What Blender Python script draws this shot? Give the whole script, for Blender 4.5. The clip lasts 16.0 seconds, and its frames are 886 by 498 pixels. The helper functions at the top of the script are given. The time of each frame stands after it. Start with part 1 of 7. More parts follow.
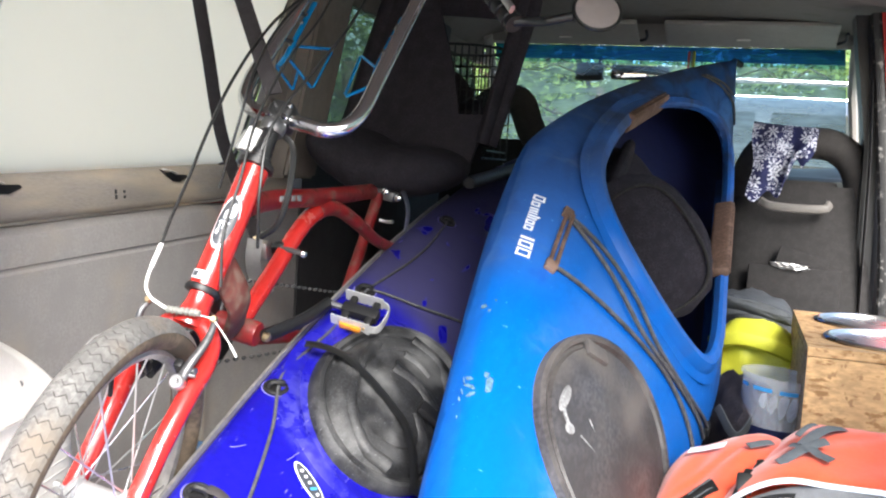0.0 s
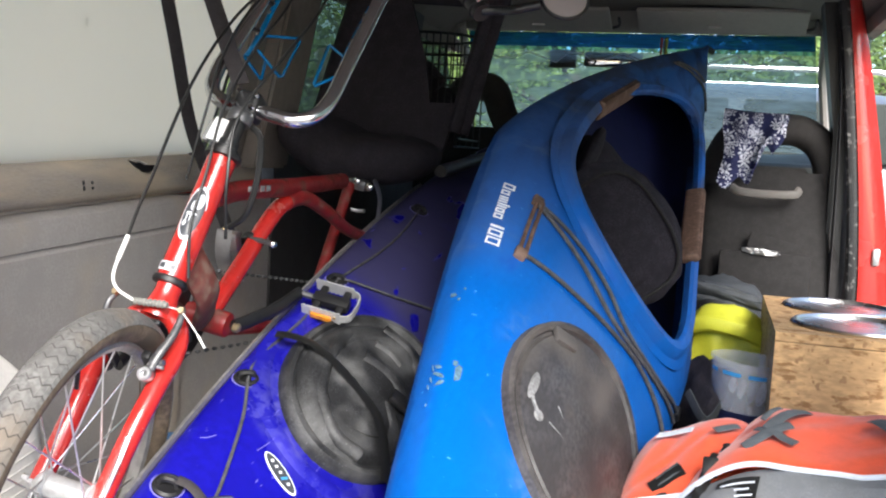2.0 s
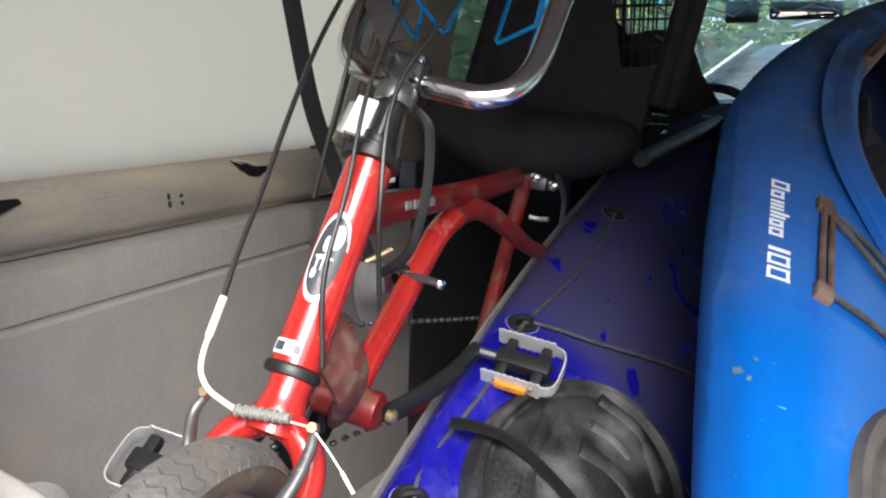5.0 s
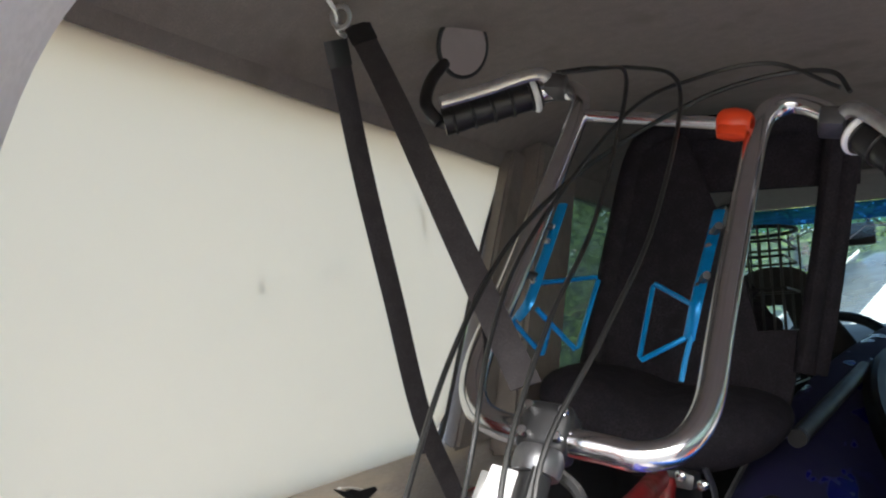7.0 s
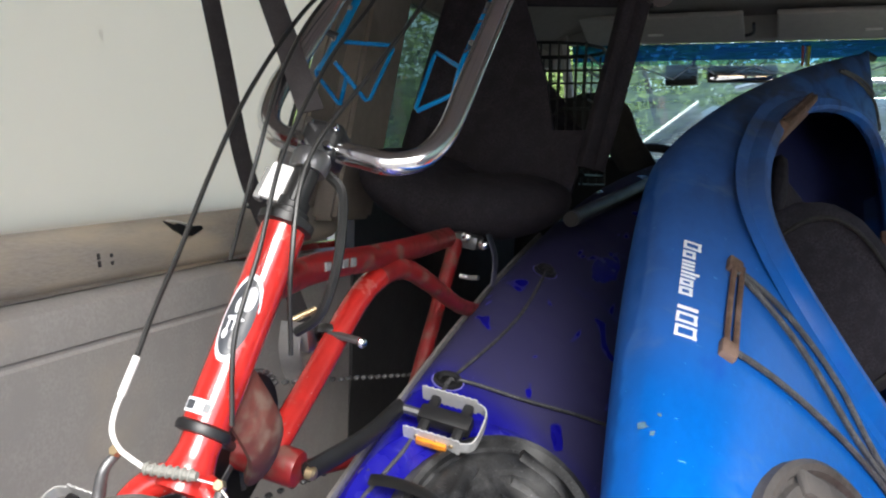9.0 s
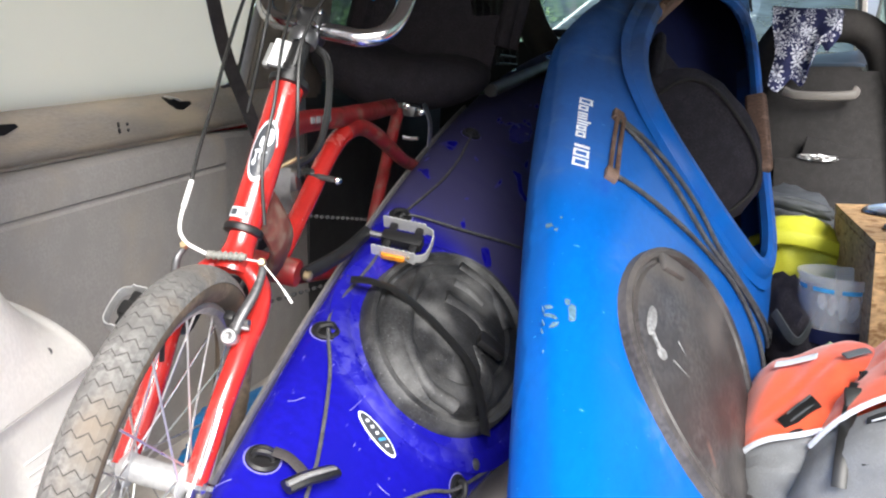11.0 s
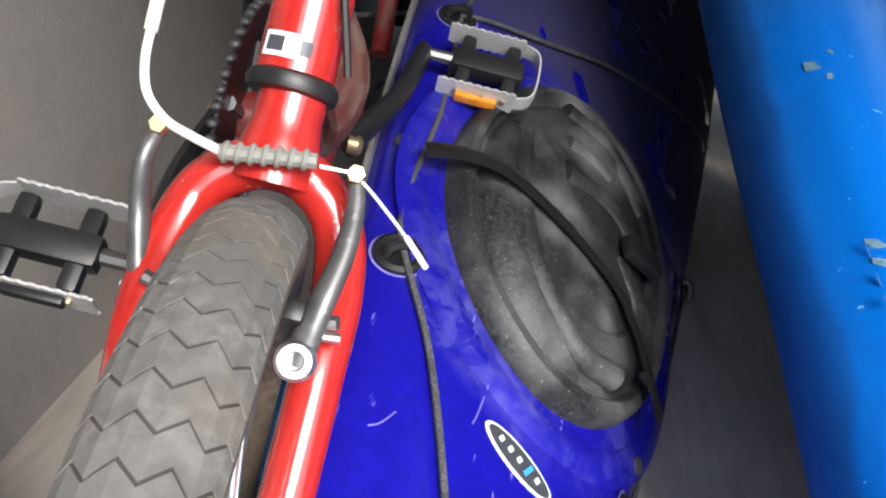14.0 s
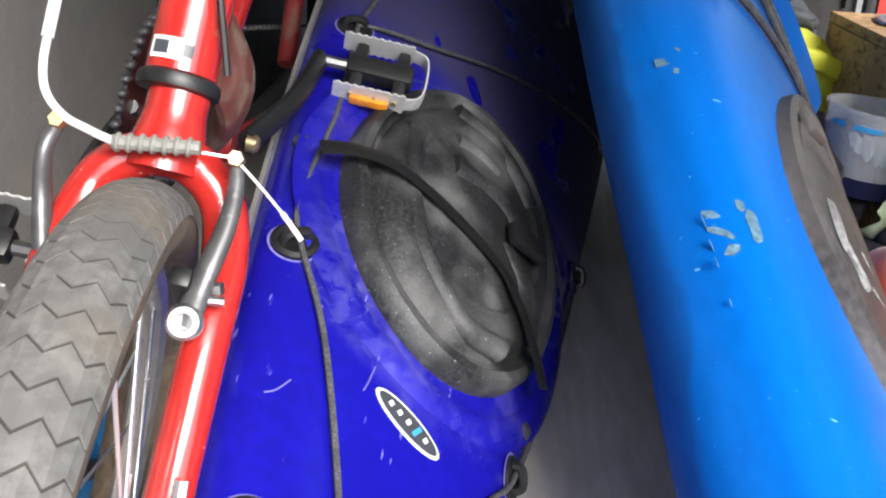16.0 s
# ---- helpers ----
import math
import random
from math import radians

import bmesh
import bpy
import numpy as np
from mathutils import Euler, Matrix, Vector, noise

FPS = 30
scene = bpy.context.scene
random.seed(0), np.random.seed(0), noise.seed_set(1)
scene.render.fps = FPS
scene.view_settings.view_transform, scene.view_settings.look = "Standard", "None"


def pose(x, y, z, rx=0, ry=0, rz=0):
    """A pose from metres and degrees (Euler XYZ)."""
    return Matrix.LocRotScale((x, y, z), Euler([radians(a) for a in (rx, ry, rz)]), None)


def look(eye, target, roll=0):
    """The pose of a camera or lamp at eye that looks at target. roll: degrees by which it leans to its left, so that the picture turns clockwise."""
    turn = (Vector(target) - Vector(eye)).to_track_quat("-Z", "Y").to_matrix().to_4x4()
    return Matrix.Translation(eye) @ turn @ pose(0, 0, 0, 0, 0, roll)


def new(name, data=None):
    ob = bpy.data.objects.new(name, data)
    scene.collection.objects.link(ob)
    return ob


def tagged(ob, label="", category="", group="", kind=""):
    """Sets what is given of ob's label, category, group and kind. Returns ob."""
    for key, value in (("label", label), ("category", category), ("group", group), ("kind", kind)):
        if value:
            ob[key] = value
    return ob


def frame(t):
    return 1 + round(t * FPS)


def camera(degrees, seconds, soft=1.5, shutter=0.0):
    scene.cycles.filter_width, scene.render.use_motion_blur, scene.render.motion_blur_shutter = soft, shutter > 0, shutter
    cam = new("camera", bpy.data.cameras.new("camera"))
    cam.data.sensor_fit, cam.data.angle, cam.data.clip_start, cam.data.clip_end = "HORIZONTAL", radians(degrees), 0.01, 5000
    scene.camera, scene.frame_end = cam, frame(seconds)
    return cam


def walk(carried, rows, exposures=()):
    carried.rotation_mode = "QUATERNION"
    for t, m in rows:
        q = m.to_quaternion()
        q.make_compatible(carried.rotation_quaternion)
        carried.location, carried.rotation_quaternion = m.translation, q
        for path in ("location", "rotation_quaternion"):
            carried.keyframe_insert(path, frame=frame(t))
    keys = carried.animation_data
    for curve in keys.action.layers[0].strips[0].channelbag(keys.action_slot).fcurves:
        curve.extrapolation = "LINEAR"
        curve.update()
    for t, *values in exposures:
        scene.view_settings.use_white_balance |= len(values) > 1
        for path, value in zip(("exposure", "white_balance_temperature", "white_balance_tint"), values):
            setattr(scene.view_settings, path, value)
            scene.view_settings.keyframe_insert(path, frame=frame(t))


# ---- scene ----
cam = camera(50.4, 16.0, 2.1)
PATH = [
    (0, (0.340, -0.021, 0.673), (-0.252, 1.881, 0.497), 3.50),
    (0.5, (0.335, -0.033, 0.673), (-0.290, 1.855, 0.460), 3.48),
    (1, (0.340, -0.039, 0.667), (-0.353, 1.826, 0.462), 2.74),
    (1.5, (0.348, -0.026, 0.669), (-0.324, 1.846, 0.455), 2.42),
    (2, (0.356, -0.021, 0.677), (-0.191, 1.892, 0.477), 3.16),
    (2.5, (0.355, -0.026, 0.669), (-0.217, 1.879, 0.455), 1.27),
    (3, (0.320, -0.021, 0.670), (-0.333, 1.854, 0.427), -0.02),
    (3.5, (0.262, 0.006, 0.677), (-0.430, 1.862, 0.398), -1.06),
    (3.7, (0.248, 0.060, 0.673), (-0.444, 1.914, 0.386), -1.57),
    (5.8, (-0.063, 0.611, 0.729), (-0.866, 2.432, 0.528), 2.95),
    (6, (-0.072, 0.623, 0.742), (-0.871, 2.449, 0.572), 1.77),
    (6.5, (-0.060, 0.618, 0.759), (-0.917, 2.424, 0.703), -0.63),
    (7, (-0.053, 0.594, 0.806), (-0.993, 2.349, 1.005), -2.57),
    (7.5, (-0.069, 0.572, 0.789), (-1.047, 2.301, 1.019), -1.73),
    (8, (-0.068, 0.603, 0.740), (-0.892, 2.425, 0.757), 3.19),
    (8.2, (-0.044, 0.607, 0.740), (-0.803, 2.454, 0.628), 1.52),
    (8.5, (0.009, 0.565, 0.732), (-0.730, 2.419, 0.598), 0.99),
    (8.7, (0.063, 0.522, 0.715), (-0.665, 2.380, 0.576), 1.23),
    (10.8, (0.176, 0.088, 0.672), (-0.294, 2.009, 0.380), 0.61),
    (11, (0.174, 0.088, 0.662), (-0.347, 1.986, 0.306), -0.18),
    (11.5, (0.067, 0.166, 0.624), (-0.573, 1.983, 0.087), 0.66),
    (12, (-0.066, 0.270, 0.599), (-0.552, 2.052, -0.168), -1.24),
    (12.5, (-0.122, 0.431, 0.603), (-0.531, 2.225, -0.180), 2.15),
    (13, (-0.184, 0.558, 0.616), (-0.561, 2.352, -0.185), 3.17),
    (13.5, (-0.237, 0.650, 0.610), (-0.456, 2.473, -0.185), 5.76),
    (14, (-0.234, 0.652, 0.610), (-0.417, 2.467, -0.211), 3.70),
    (14.5, (-0.228, 0.651, 0.607), (-0.385, 2.461, -0.229), 4.30),
    (15, (-0.219, 0.641, 0.606), (-0.335, 2.454, -0.229), 3.05),
    (15.5, (-0.215, 0.633, 0.615), (-0.270, 2.474, -0.165), 4.15),
    (16, (-0.186, 0.580, 0.618), (-0.245, 2.419, -0.165), 3.33),
]
walk(cam, [(t, look(eye, target, roll)) for t, eye, target, roll in PATH],
     [(0, 2.15), (0.5, 1.85), (1, 1.8), (2, 1.6), (3, 1.7), (3.5, 1.75), (6, 1.6), (6.5, 1.75), (7, 1.9), (7.5, 2.0), (8, 1.75), (8.5, 1.7), (11, 1.78), (11.5, 1.55), (12, 1.35), (12.5, 1.1), (13, 1.1), (13.5, 1.25), (14.5, 1.5), (16, 1.55)])

# ---- light ----
world = bpy.data.worlds.new("sky")
scene.world = world
world.use_nodes = True
wn = world.node_tree.nodes
sky = wn.new("ShaderNodeTexSky")
sky.sky_type = "NISHITA"
sky.sun_disc = False
sky.sun_elevation = radians(42)
sky.sun_rotation = radians(148)
sky.air_density = 1.0
sky.dust_density = 2.0
wn["Background"].inputs["Strength"].default_value = 0.15
world.node_tree.links.new(sky.outputs["Color"], wn["Background"].inputs["Color"])
sun_data = bpy.data.lights.new("sun", "SUN")
sun_data.energy = 2.6
sun_data.angle = radians(32)
sun_data.color = (1.0, 0.985, 0.945)
sun = new("sun", sun_data)
sun.matrix_world = look((3.6, -5.4, 6.2), (0, 1.5, 0.3))


# ---- materials ----
def material(name, color, rough=0.5, metal=0.0, scale=40.0, vary=0.12, bump=0.0, stain=None, stain_scale=4.0,
             stain_at=(0.5, 0.65), stretch=(1, 1, 1), coat=0.0, rough_vary=0.1, sheen=0.0, alpha=1.0, random_tint=0.0,
             spec=0.5, speck=None, speck_at=0.72, speck_scale=60.0, speck_stretch=(1, 1, 1)):
    m = bpy.data.materials.new(name)
    m.use_nodes = True
    n, l = m.node_tree.nodes, m.node_tree.links
    p = n["Principled BSDF"]
    co = n.new("ShaderNodeTexCoord")
    mp = n.new("ShaderNodeMapping")
    mp.inputs["Scale"].default_value = stretch
    l.new(co.outputs["Object"], mp.inputs["Vector"])

    def noise_tex(sc, detail=4.0, vec=None):
        t = n.new("ShaderNodeTexNoise")
        t.inputs["Scale"].default_value = sc
        t.inputs["Detail"].default_value = detail
        l.new((vec or mp).outputs["Vector"], t.inputs["Vector"])
        return t

    def ramp(src, a, b):
        r = n.new("ShaderNodeMapRange")
        r.interpolation_type = "SMOOTHSTEP"
        r.inputs["From Min"].default_value, r.inputs["From Max"].default_value = a, b
        l.new(src, r.inputs["Value"])
        return r.outputs["Result"]

    def mix(fac, a, b):
        x = n.new("ShaderNodeMix")
        x.data_type = "RGBA"
        l.new(fac, x.inputs["Factor"])
        for sock, v in ((x.inputs["A"], a), (x.inputs["B"], b)):
            if isinstance(v, tuple):
                sock.default_value = (*v, 1)
            else:
                l.new(v, sock)
        return x.outputs["Result"]

    fine = noise_tex(scale)
    broad = noise_tex(scale * 0.12, 3.0)
    lo = tuple(c * (1 - vary) for c in color)
    hi = tuple(min(1, c * (1 + vary)) for c in color)
    col = mix(ramp(fine.outputs["Fac"], 0.3, 0.7), lo, hi)
    col = mix(ramp(broad.outputs["Fac"], 0.35, 0.75), col, tuple(c * (1 - vary * 0.8) for c in color))
    rough_add = None
    if stain:
        st = noise_tex(stain_scale, 6.0)
        fac = ramp(st.outputs["Fac"], *stain_at)
        col = mix(fac, col, stain)
        rough_add = fac
    if speck:
        mp2 = n.new("ShaderNodeMapping")
        mp2.inputs["Scale"].default_value = speck_stretch
        mp2.inputs["Rotation"].default_value = (0.3, 0.5, 0.4)
        l.new(co.outputs["Object"], mp2.inputs["Vector"])
        sp = noise_tex(speck_scale, 2.0, mp2)
        col = mix(ramp(sp.outputs["Fac"], speck_at, speck_at + 0.05), col, speck)
    if random_tint:
        info = n.new("ShaderNodeObjectInfo")
        hsv = n.new("ShaderNodeHueSaturation")
        l.new(col, hsv.inputs["Color"])
        l.new(ramp(info.outputs["Random"], -1 / random_tint, 1 / random_tint), hsv.inputs["Value"])
        col = hsv.outputs["Color"]
    l.new(col, p.inputs["Base Color"])
    p.inputs["Metallic"].default_value = metal
    rr = n.new("ShaderNodeMapRange")
    rr.inputs["To Min"].default_value, rr.inputs["To Max"].default_value = max(0.02, rough - rough_vary), min(1, rough + rough_vary)
    l.new(broad.outputs["Fac"], rr.inputs["Value"])
    if rough_add is not None:
        ad = n.new("ShaderNodeMath")
        ad.operation = "MULTIPLY_ADD"
        ad.inputs[1].default_value = 0.3
        ad.use_clamp = True
        l.new(rough_add, ad.inputs[0])
        l.new(rr.outputs["Result"], ad.inputs[2])
        l.new(ad.outputs[0], p.inputs["Roughness"])
    else:
        l.new(rr.outputs["Result"], p.inputs["Roughness"])
    if bump:
        b = n.new("ShaderNodeBump")
        b.inputs["Strength"].default_value = 0.6
        b.inputs["Distance"].default_value = bump
        l.new(fine.outputs["Fac"], b.inputs["Height"])
        l.new(b.outputs["Normal"], p.inputs["Normal"])
    p.inputs["Coat Weight"].default_value = coat
    p.inputs["Sheen Weight"].default_value = sheen
    p.inputs["Alpha"].default_value = alpha
    p.inputs["Specular IOR Level"].default_value = spec
    return m


def glass_material(name, color, rough=0.02, dirt=0.0, dirt_color=(0.6, 0.66, 0.62)):
    m = bpy.data.materials.new(name)
    m.use_nodes = True
    n, l = m.node_tree.nodes, m.node_tree.links
    out = n["Material Output"]
    n.remove(n["Principled BSDF"])
    tr, gl, mx = n.new("ShaderNodeBsdfTransparent"), n.new("ShaderNodeBsdfGlossy"), n.new("ShaderNodeMixShader")
    tr.inputs["Color"].default_value = (*color, 1)
    gl.inputs["Roughness"].default_value = rough
    mx.inputs["Fac"].default_value = 0.05
    l.new(tr.outputs["BSDF"], mx.inputs[1])
    l.new(gl.outputs["BSDF"], mx.inputs[2])
    last = mx
    if dirt:
        df, m2 = n.new("ShaderNodeBsdfTranslucent"), n.new("ShaderNodeMixShader")
        df.inputs["Color"].default_value = (*dirt_color, 1)
        nz, rp = n.new("ShaderNodeTexNoise"), n.new("ShaderNodeMapRange")
        nz.inputs["Scale"].default_value = 9.0
        nz.inputs["Detail"].default_value = 8.0
        for k, v in (("From Min", 0.35), ("From Max", 0.75), ("To Min", dirt * 0.6), ("To Max", dirt * 1.6)):
            rp.inputs[k].default_value = v
        l.new(nz.outputs["Fac"], rp.inputs["Value"])
        l.new(rp.outputs["Result"], m2.inputs["Fac"])
        l.new(mx.outputs["Shader"], m2.inputs[1])
        l.new(df.outputs["BSDF"], m2.inputs[2])
        last = m2
    l.new(last.outputs["Shader"], out.inputs["Surface"])
    return m


def dust_shade_layer(m, color, grow, amount, fine=7.0, spread=(0.38, 0.62), drops=None, ring_at=None, stretch=(1, 1, 1), edge=None, below=None):
    """Dust and painted shade over a surface: grows along y, broken into smears."""
    n, l = m.node_tree.nodes, m.node_tree.links
    p = n["Principled BSDF"]
    base = p.inputs["Base Color"].links[0].from_socket
    rough = p.inputs["Roughness"].links[0].from_socket
    co = n.new("ShaderNodeTexCoord")
    sep = n.new("ShaderNodeSeparateXYZ")
    l.new(co.outputs["Object"], sep.inputs[0])

    def rng(src, a, b, lo=0.0, hi=1.0):
        r = n.new("ShaderNodeMapRange")
        r.interpolation_type = "SMOOTHSTEP"
        for k, v in (("From Min", a), ("From Max", b), ("To Min", lo), ("To Max", hi)):
            r.inputs[k].default_value = v
        l.new(src, r.inputs["Value"])
        return r.outputs["Result"]

    def calc(op, a, b):
        q = n.new("ShaderNodeMath")
        q.operation = op
        q.use_clamp = op in ("ADD", "SUBTRACT")
        for s, v in zip(q.inputs, (a, b)):
            if isinstance(v, (int, float)):
                s.default_value = v
            else:
                l.new(v, s)
        return q.outputs[0]

    def tex(scale, detail=5.0, st=stretch):
        mp = n.new("ShaderNodeMapping")
        mp.inputs["Scale"].default_value = st
        l.new(co.outputs["Object"], mp.inputs["Vector"])
        t = n.new("ShaderNodeTexNoise")
        t.inputs["Scale"].default_value = scale
        t.inputs["Detail"].default_value = detail
        t.inputs["Distortion"].default_value = 0.6
        l.new(mp.outputs["Vector"], t.inputs["Vector"])
        return t.outputs["Fac"]

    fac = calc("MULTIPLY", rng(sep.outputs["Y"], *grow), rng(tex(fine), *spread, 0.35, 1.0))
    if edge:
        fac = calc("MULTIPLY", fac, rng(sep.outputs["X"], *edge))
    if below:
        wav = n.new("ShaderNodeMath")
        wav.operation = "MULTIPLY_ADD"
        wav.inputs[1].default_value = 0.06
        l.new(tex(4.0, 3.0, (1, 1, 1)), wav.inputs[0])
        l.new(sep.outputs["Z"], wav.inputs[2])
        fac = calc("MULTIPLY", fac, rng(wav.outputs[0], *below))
    if drops:
        fac = calc("MULTIPLY", fac, rng(tex(drops, 2.0, (1, 0.55, 1)), 0.60, 0.63, 1.0, 0.0))
    fac = calc("MULTIPLY", fac, amount)
    if ring_at:
        cx, cy, rx, ry, gain, reach = ring_at
        dx = calc("DIVIDE", sep.outputs["X"], rx)
        sub = n.new("ShaderNodeMath")
        sub.operation = "SUBTRACT"
        l.new(sep.outputs["Y"], sub.inputs[0])
        sub.inputs[1].default_value = cy
        dy = calc("DIVIDE", sub.outputs[0], ry)
        rad = n.new("ShaderNodeMath")
        rad.operation = "SQRT"
        sm = n.new("ShaderNodeMath")
        l.new(calc("MULTIPLY", dx, dx), sm.inputs[0])
        l.new(calc("MULTIPLY", dy, dy), sm.inputs[1])
        l.new(sm.outputs[0], rad.inputs[0])
        near = rng(rad.outputs[0], 1.0, 1.0 + reach, gain, 0.0)
        fac = calc("ADD", fac, calc("MULTIPLY", near, calc("MULTIPLY", rng(tex(70.0, 8.0), 0.28, 0.80), rng(tex(9.0, 8.0), 0.44, 0.78))))
    mx = n.new("ShaderNodeMix")
    mx.data_type = "RGBA"
    mx.inputs["B"].default_value = (*color, 1)
    l.new(base, mx.inputs["A"])
    l.new(fac, mx.inputs["Factor"])
    l.new(mx.outputs["Result"], p.inputs["Base Color"])
    l.new(calc("ADD", rough, calc("MULTIPLY", fac, 0.55)), p.inputs["Roughness"])


M = {}
M["blue"] = material("blue_polyethylene", (0.0005, 0.102, 0.43), 0.30, 0, 90, 0.06, 0.0005, (0.002, 0.075, 0.40), 14.0, (0.6, 0.82), rough_vary=0.08, spec=0.18, stretch=(1, 0.45, 1),
                     speck=(0.10, 0.32, 0.68), speck_at=0.73, speck_scale=26, speck_stretch=(1.2, 7, 4))
# far deck: dust, with the light's falloff towards the bow in its dark tone
dust_shade_layer(M["blue"], (0.050, 0.062, 0.095), (1.55, 2.3), 0.80, 6.0, (0.42, 0.62), stretch=(2.2, 0.8, 1))
# left edge: dark blue paints the flank's shade over a little dust
dust_shade_layer(M["blue"], (0.008, 0.030, 0.12), (1.05, 1.5), 0.55, 7.0, (0.34, 0.62), stretch=(1.5, 0.7, 1), edge=(-0.22, -0.345))
dust_shade_layer(M["blue"], (0.20, 0.26, 0.34), (1.42, 1.62), 0.30, 16.0, (0.55, 0.75), stretch=(0.7, 1.4, 1), edge=(-0.16, -0.26))
dust_shade_layer(M["blue"], (0.12, 0.21, 0.36), (1.3, 1.36), 0.0, 16.0, (0.52, 0.72), ring_at=(0.0, 1.313, 0.185, 0.235, 0.4, 0.25))
# lower hull under a ragged line: dusty band, its shade put in as darker blue
dust_shade_layer(M["blue"], (0.003, 0.052, 0.21), (0.1, 0.2), 0.7, 9.0, (0.30, 0.6), stretch=(1, 0.5, 1), below=(0.022, 0.012))
M["purple"] = material("indigo_polyethylene", (0.0075, 0.006, 0.255), 0.24, 0, 70, 0.10, 0.0005, (0.03, 0.025, 0.33), 7.0, (0.55, 0.8), rough_vary=0.08, spec=0.4,
                       speck=(0.13, 0.12, 0.48), speck_at=0.71, speck_scale=30, speck_stretch=(5, 1.2, 4))
# dust behind the hatch, toned down further for the dim light there
dust_shade_layer(M["purple"], (0.036, 0.033, 0.085), (1.10, 1.22), 0.92, 9.0, (0.12, 0.42), drops=15.0)
dust_shade_layer(M["purple"], (0.34, 0.34, 0.44), (1.3, 1.36), 0.0, 16.0, (0.52, 0.72), ring_at=(0.0, 0.925, 0.165, 0.225, 0.28, 0.22))
# painted shade for the cockpit interior; also the tub's navy print
M["navy_lining"] = material("dark_navy_shade_print", (0.003, 0.006, 0.045), 0.6, 0, 40, 0.2, 0.0005)
M["hatch"] = material("dusty_black_hatch_rubber", (0.020, 0.0205, 0.022), 0.5, 0, 260, 0.7, 0.0010, (0.12, 0.12, 0.12), 11.0, (0.42, 0.74), speck=(0.20, 0.20, 0.20), speck_at=0.69, speck_scale=380)
M["hatch_grey"] = material("scuffed_brown_grey_hatch_plastic", (0.050, 0.045, 0.046), 0.5, 0, 170, 0.45, 0.0008, (0.105, 0.095, 0.09), 9.0, (0.45, 0.72), stretch=(1, 0.5, 1), speck=(0.17, 0.085, 0.065), speck_at=0.66, speck_scale=9.0)
M["black"] = material("black_plastic", (0.012, 0.012, 0.013), 0.42, 0, 80, 0.25, 0.0003)
M["black_cloth"] = material("black_cloth", (0.028, 0.025, 0.031), 0.9, 0, 300, 0.3, 0.0006, spec=0.12)
M["cord"] = material("black_braided_cord", (0.075, 0.075, 0.08), 0.7, 0, 500, 0.6, 0.001)
M["brown_pad"] = material("brown_worn_foam", (0.11, 0.062, 0.042), 0.8, 0, 120, 0.35, 0.002, (0.2, 0.13, 0.1), 20, (0.5, 0.7))
M["white_print"] = material("white_print", (0.72, 0.75, 0.8), 0.5, 0, 90, 0.08)
M["red"] = material("red_gloss_paint", (0.42, 0.021, 0.017), 0.20, 0, 60, 0.12, 0, (0.40, 0.10, 0.08), 34.0, (0.60, 0.8), coat=0.7,
                    speck=(0.48, 0.34, 0.30), speck_at=0.73, speck_scale=190)
# darker copy of the red: dust, plus the dimmer light further in
M["red_dull"] = material("dusty_shaded_red_paint", (0.21, 0.012, 0.013), 0.4, 0, 60, 0.15, 0, (0.17, 0.07, 0.055), 38.0, (0.5, 0.72))
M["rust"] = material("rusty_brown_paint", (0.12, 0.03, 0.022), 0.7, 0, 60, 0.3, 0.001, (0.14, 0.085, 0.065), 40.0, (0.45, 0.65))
M["van_red"] = material("red_car_paint", (0.42, 0.022, 0.018), 0.25, 0, 30, 0.06, 0, (0.35, 0.06, 0.05), 8.0, (0.55, 0.8), coat=0.7)
M["chrome"] = material("chrome", (0.72, 0.72, 0.73), 0.16, 1.0, 60, 0.06, rough_vary=0.06)
M["alloy"] = material("brushed_alloy", (0.62, 0.62, 0.63), 0.36, 1.0, 120, 0.1, 0.0002)
M["cage_steel"] = material("bright_cage_steel", (0.55, 0.55, 0.55), 0.38, 0.35, 120, 0.12, 0.0002)
M["dark_alloy"] = material("dark_grey_alloy", (0.16, 0.16, 0.165), 0.4, 0.8, 120, 0.15)
M["brake_alloy"] = material("worn_grey_alloy", (0.15, 0.15, 0.155), 0.42, 0.6, 90, 0.3, 0.0003, (0.40, 0.40, 0.40), 60.0, (0.6, 0.72))
M["steel_spoke"] = material("spoke_steel", (0.75, 0.75, 0.75), 0.28, 0.9, 60, 0.1)
M["tyre"] = material("dusty_tyre_rubber", (0.125, 0.122, 0.117), 0.8, 0, 160, 0.3, 0.0008, (0.15, 0.125, 0.10), 12.0, (0.50, 0.75))
M["tyre_groove"] = material("dark_tyre_rubber", (0.042, 0.038, 0.034), 0.85, 0, 160, 0.3, 0.0005)
M["tyre_wall"] = material("brown_tyre_sidewall", (0.13, 0.095, 0.065), 0.8, 0, 120, 0.35, 0.0008, (0.07, 0.055, 0.042), 14.0, (0.45, 0.65))
M["rim_grey"] = material("grey_rim", (0.42, 0.41, 0.39), 0.4, 0.6, 80, 0.15)
M["cable_black"] = material("black_cable", (0.012, 0.012, 0.012), 0.4, 0, 80, 0.15)
M["strap"] = material("grey_webbing", (0.034, 0.029, 0.031), 0.75, 0, 500, 0.3, 0.0008)
M["cable_white"] = material("white_cable_sleeve", (0.78, 0.77, 0.75), 0.4, 0, 80, 0.05)
M["white_plastic"] = material("white_reflector_plastic", (0.86, 0.86, 0.85), 0.25, 0, 60, 0.03)
M["reflector_shell"] = material("clear_reflector_plastic", (0.22, 0.22, 0.215), 0.3, 0, 200, 0.25)
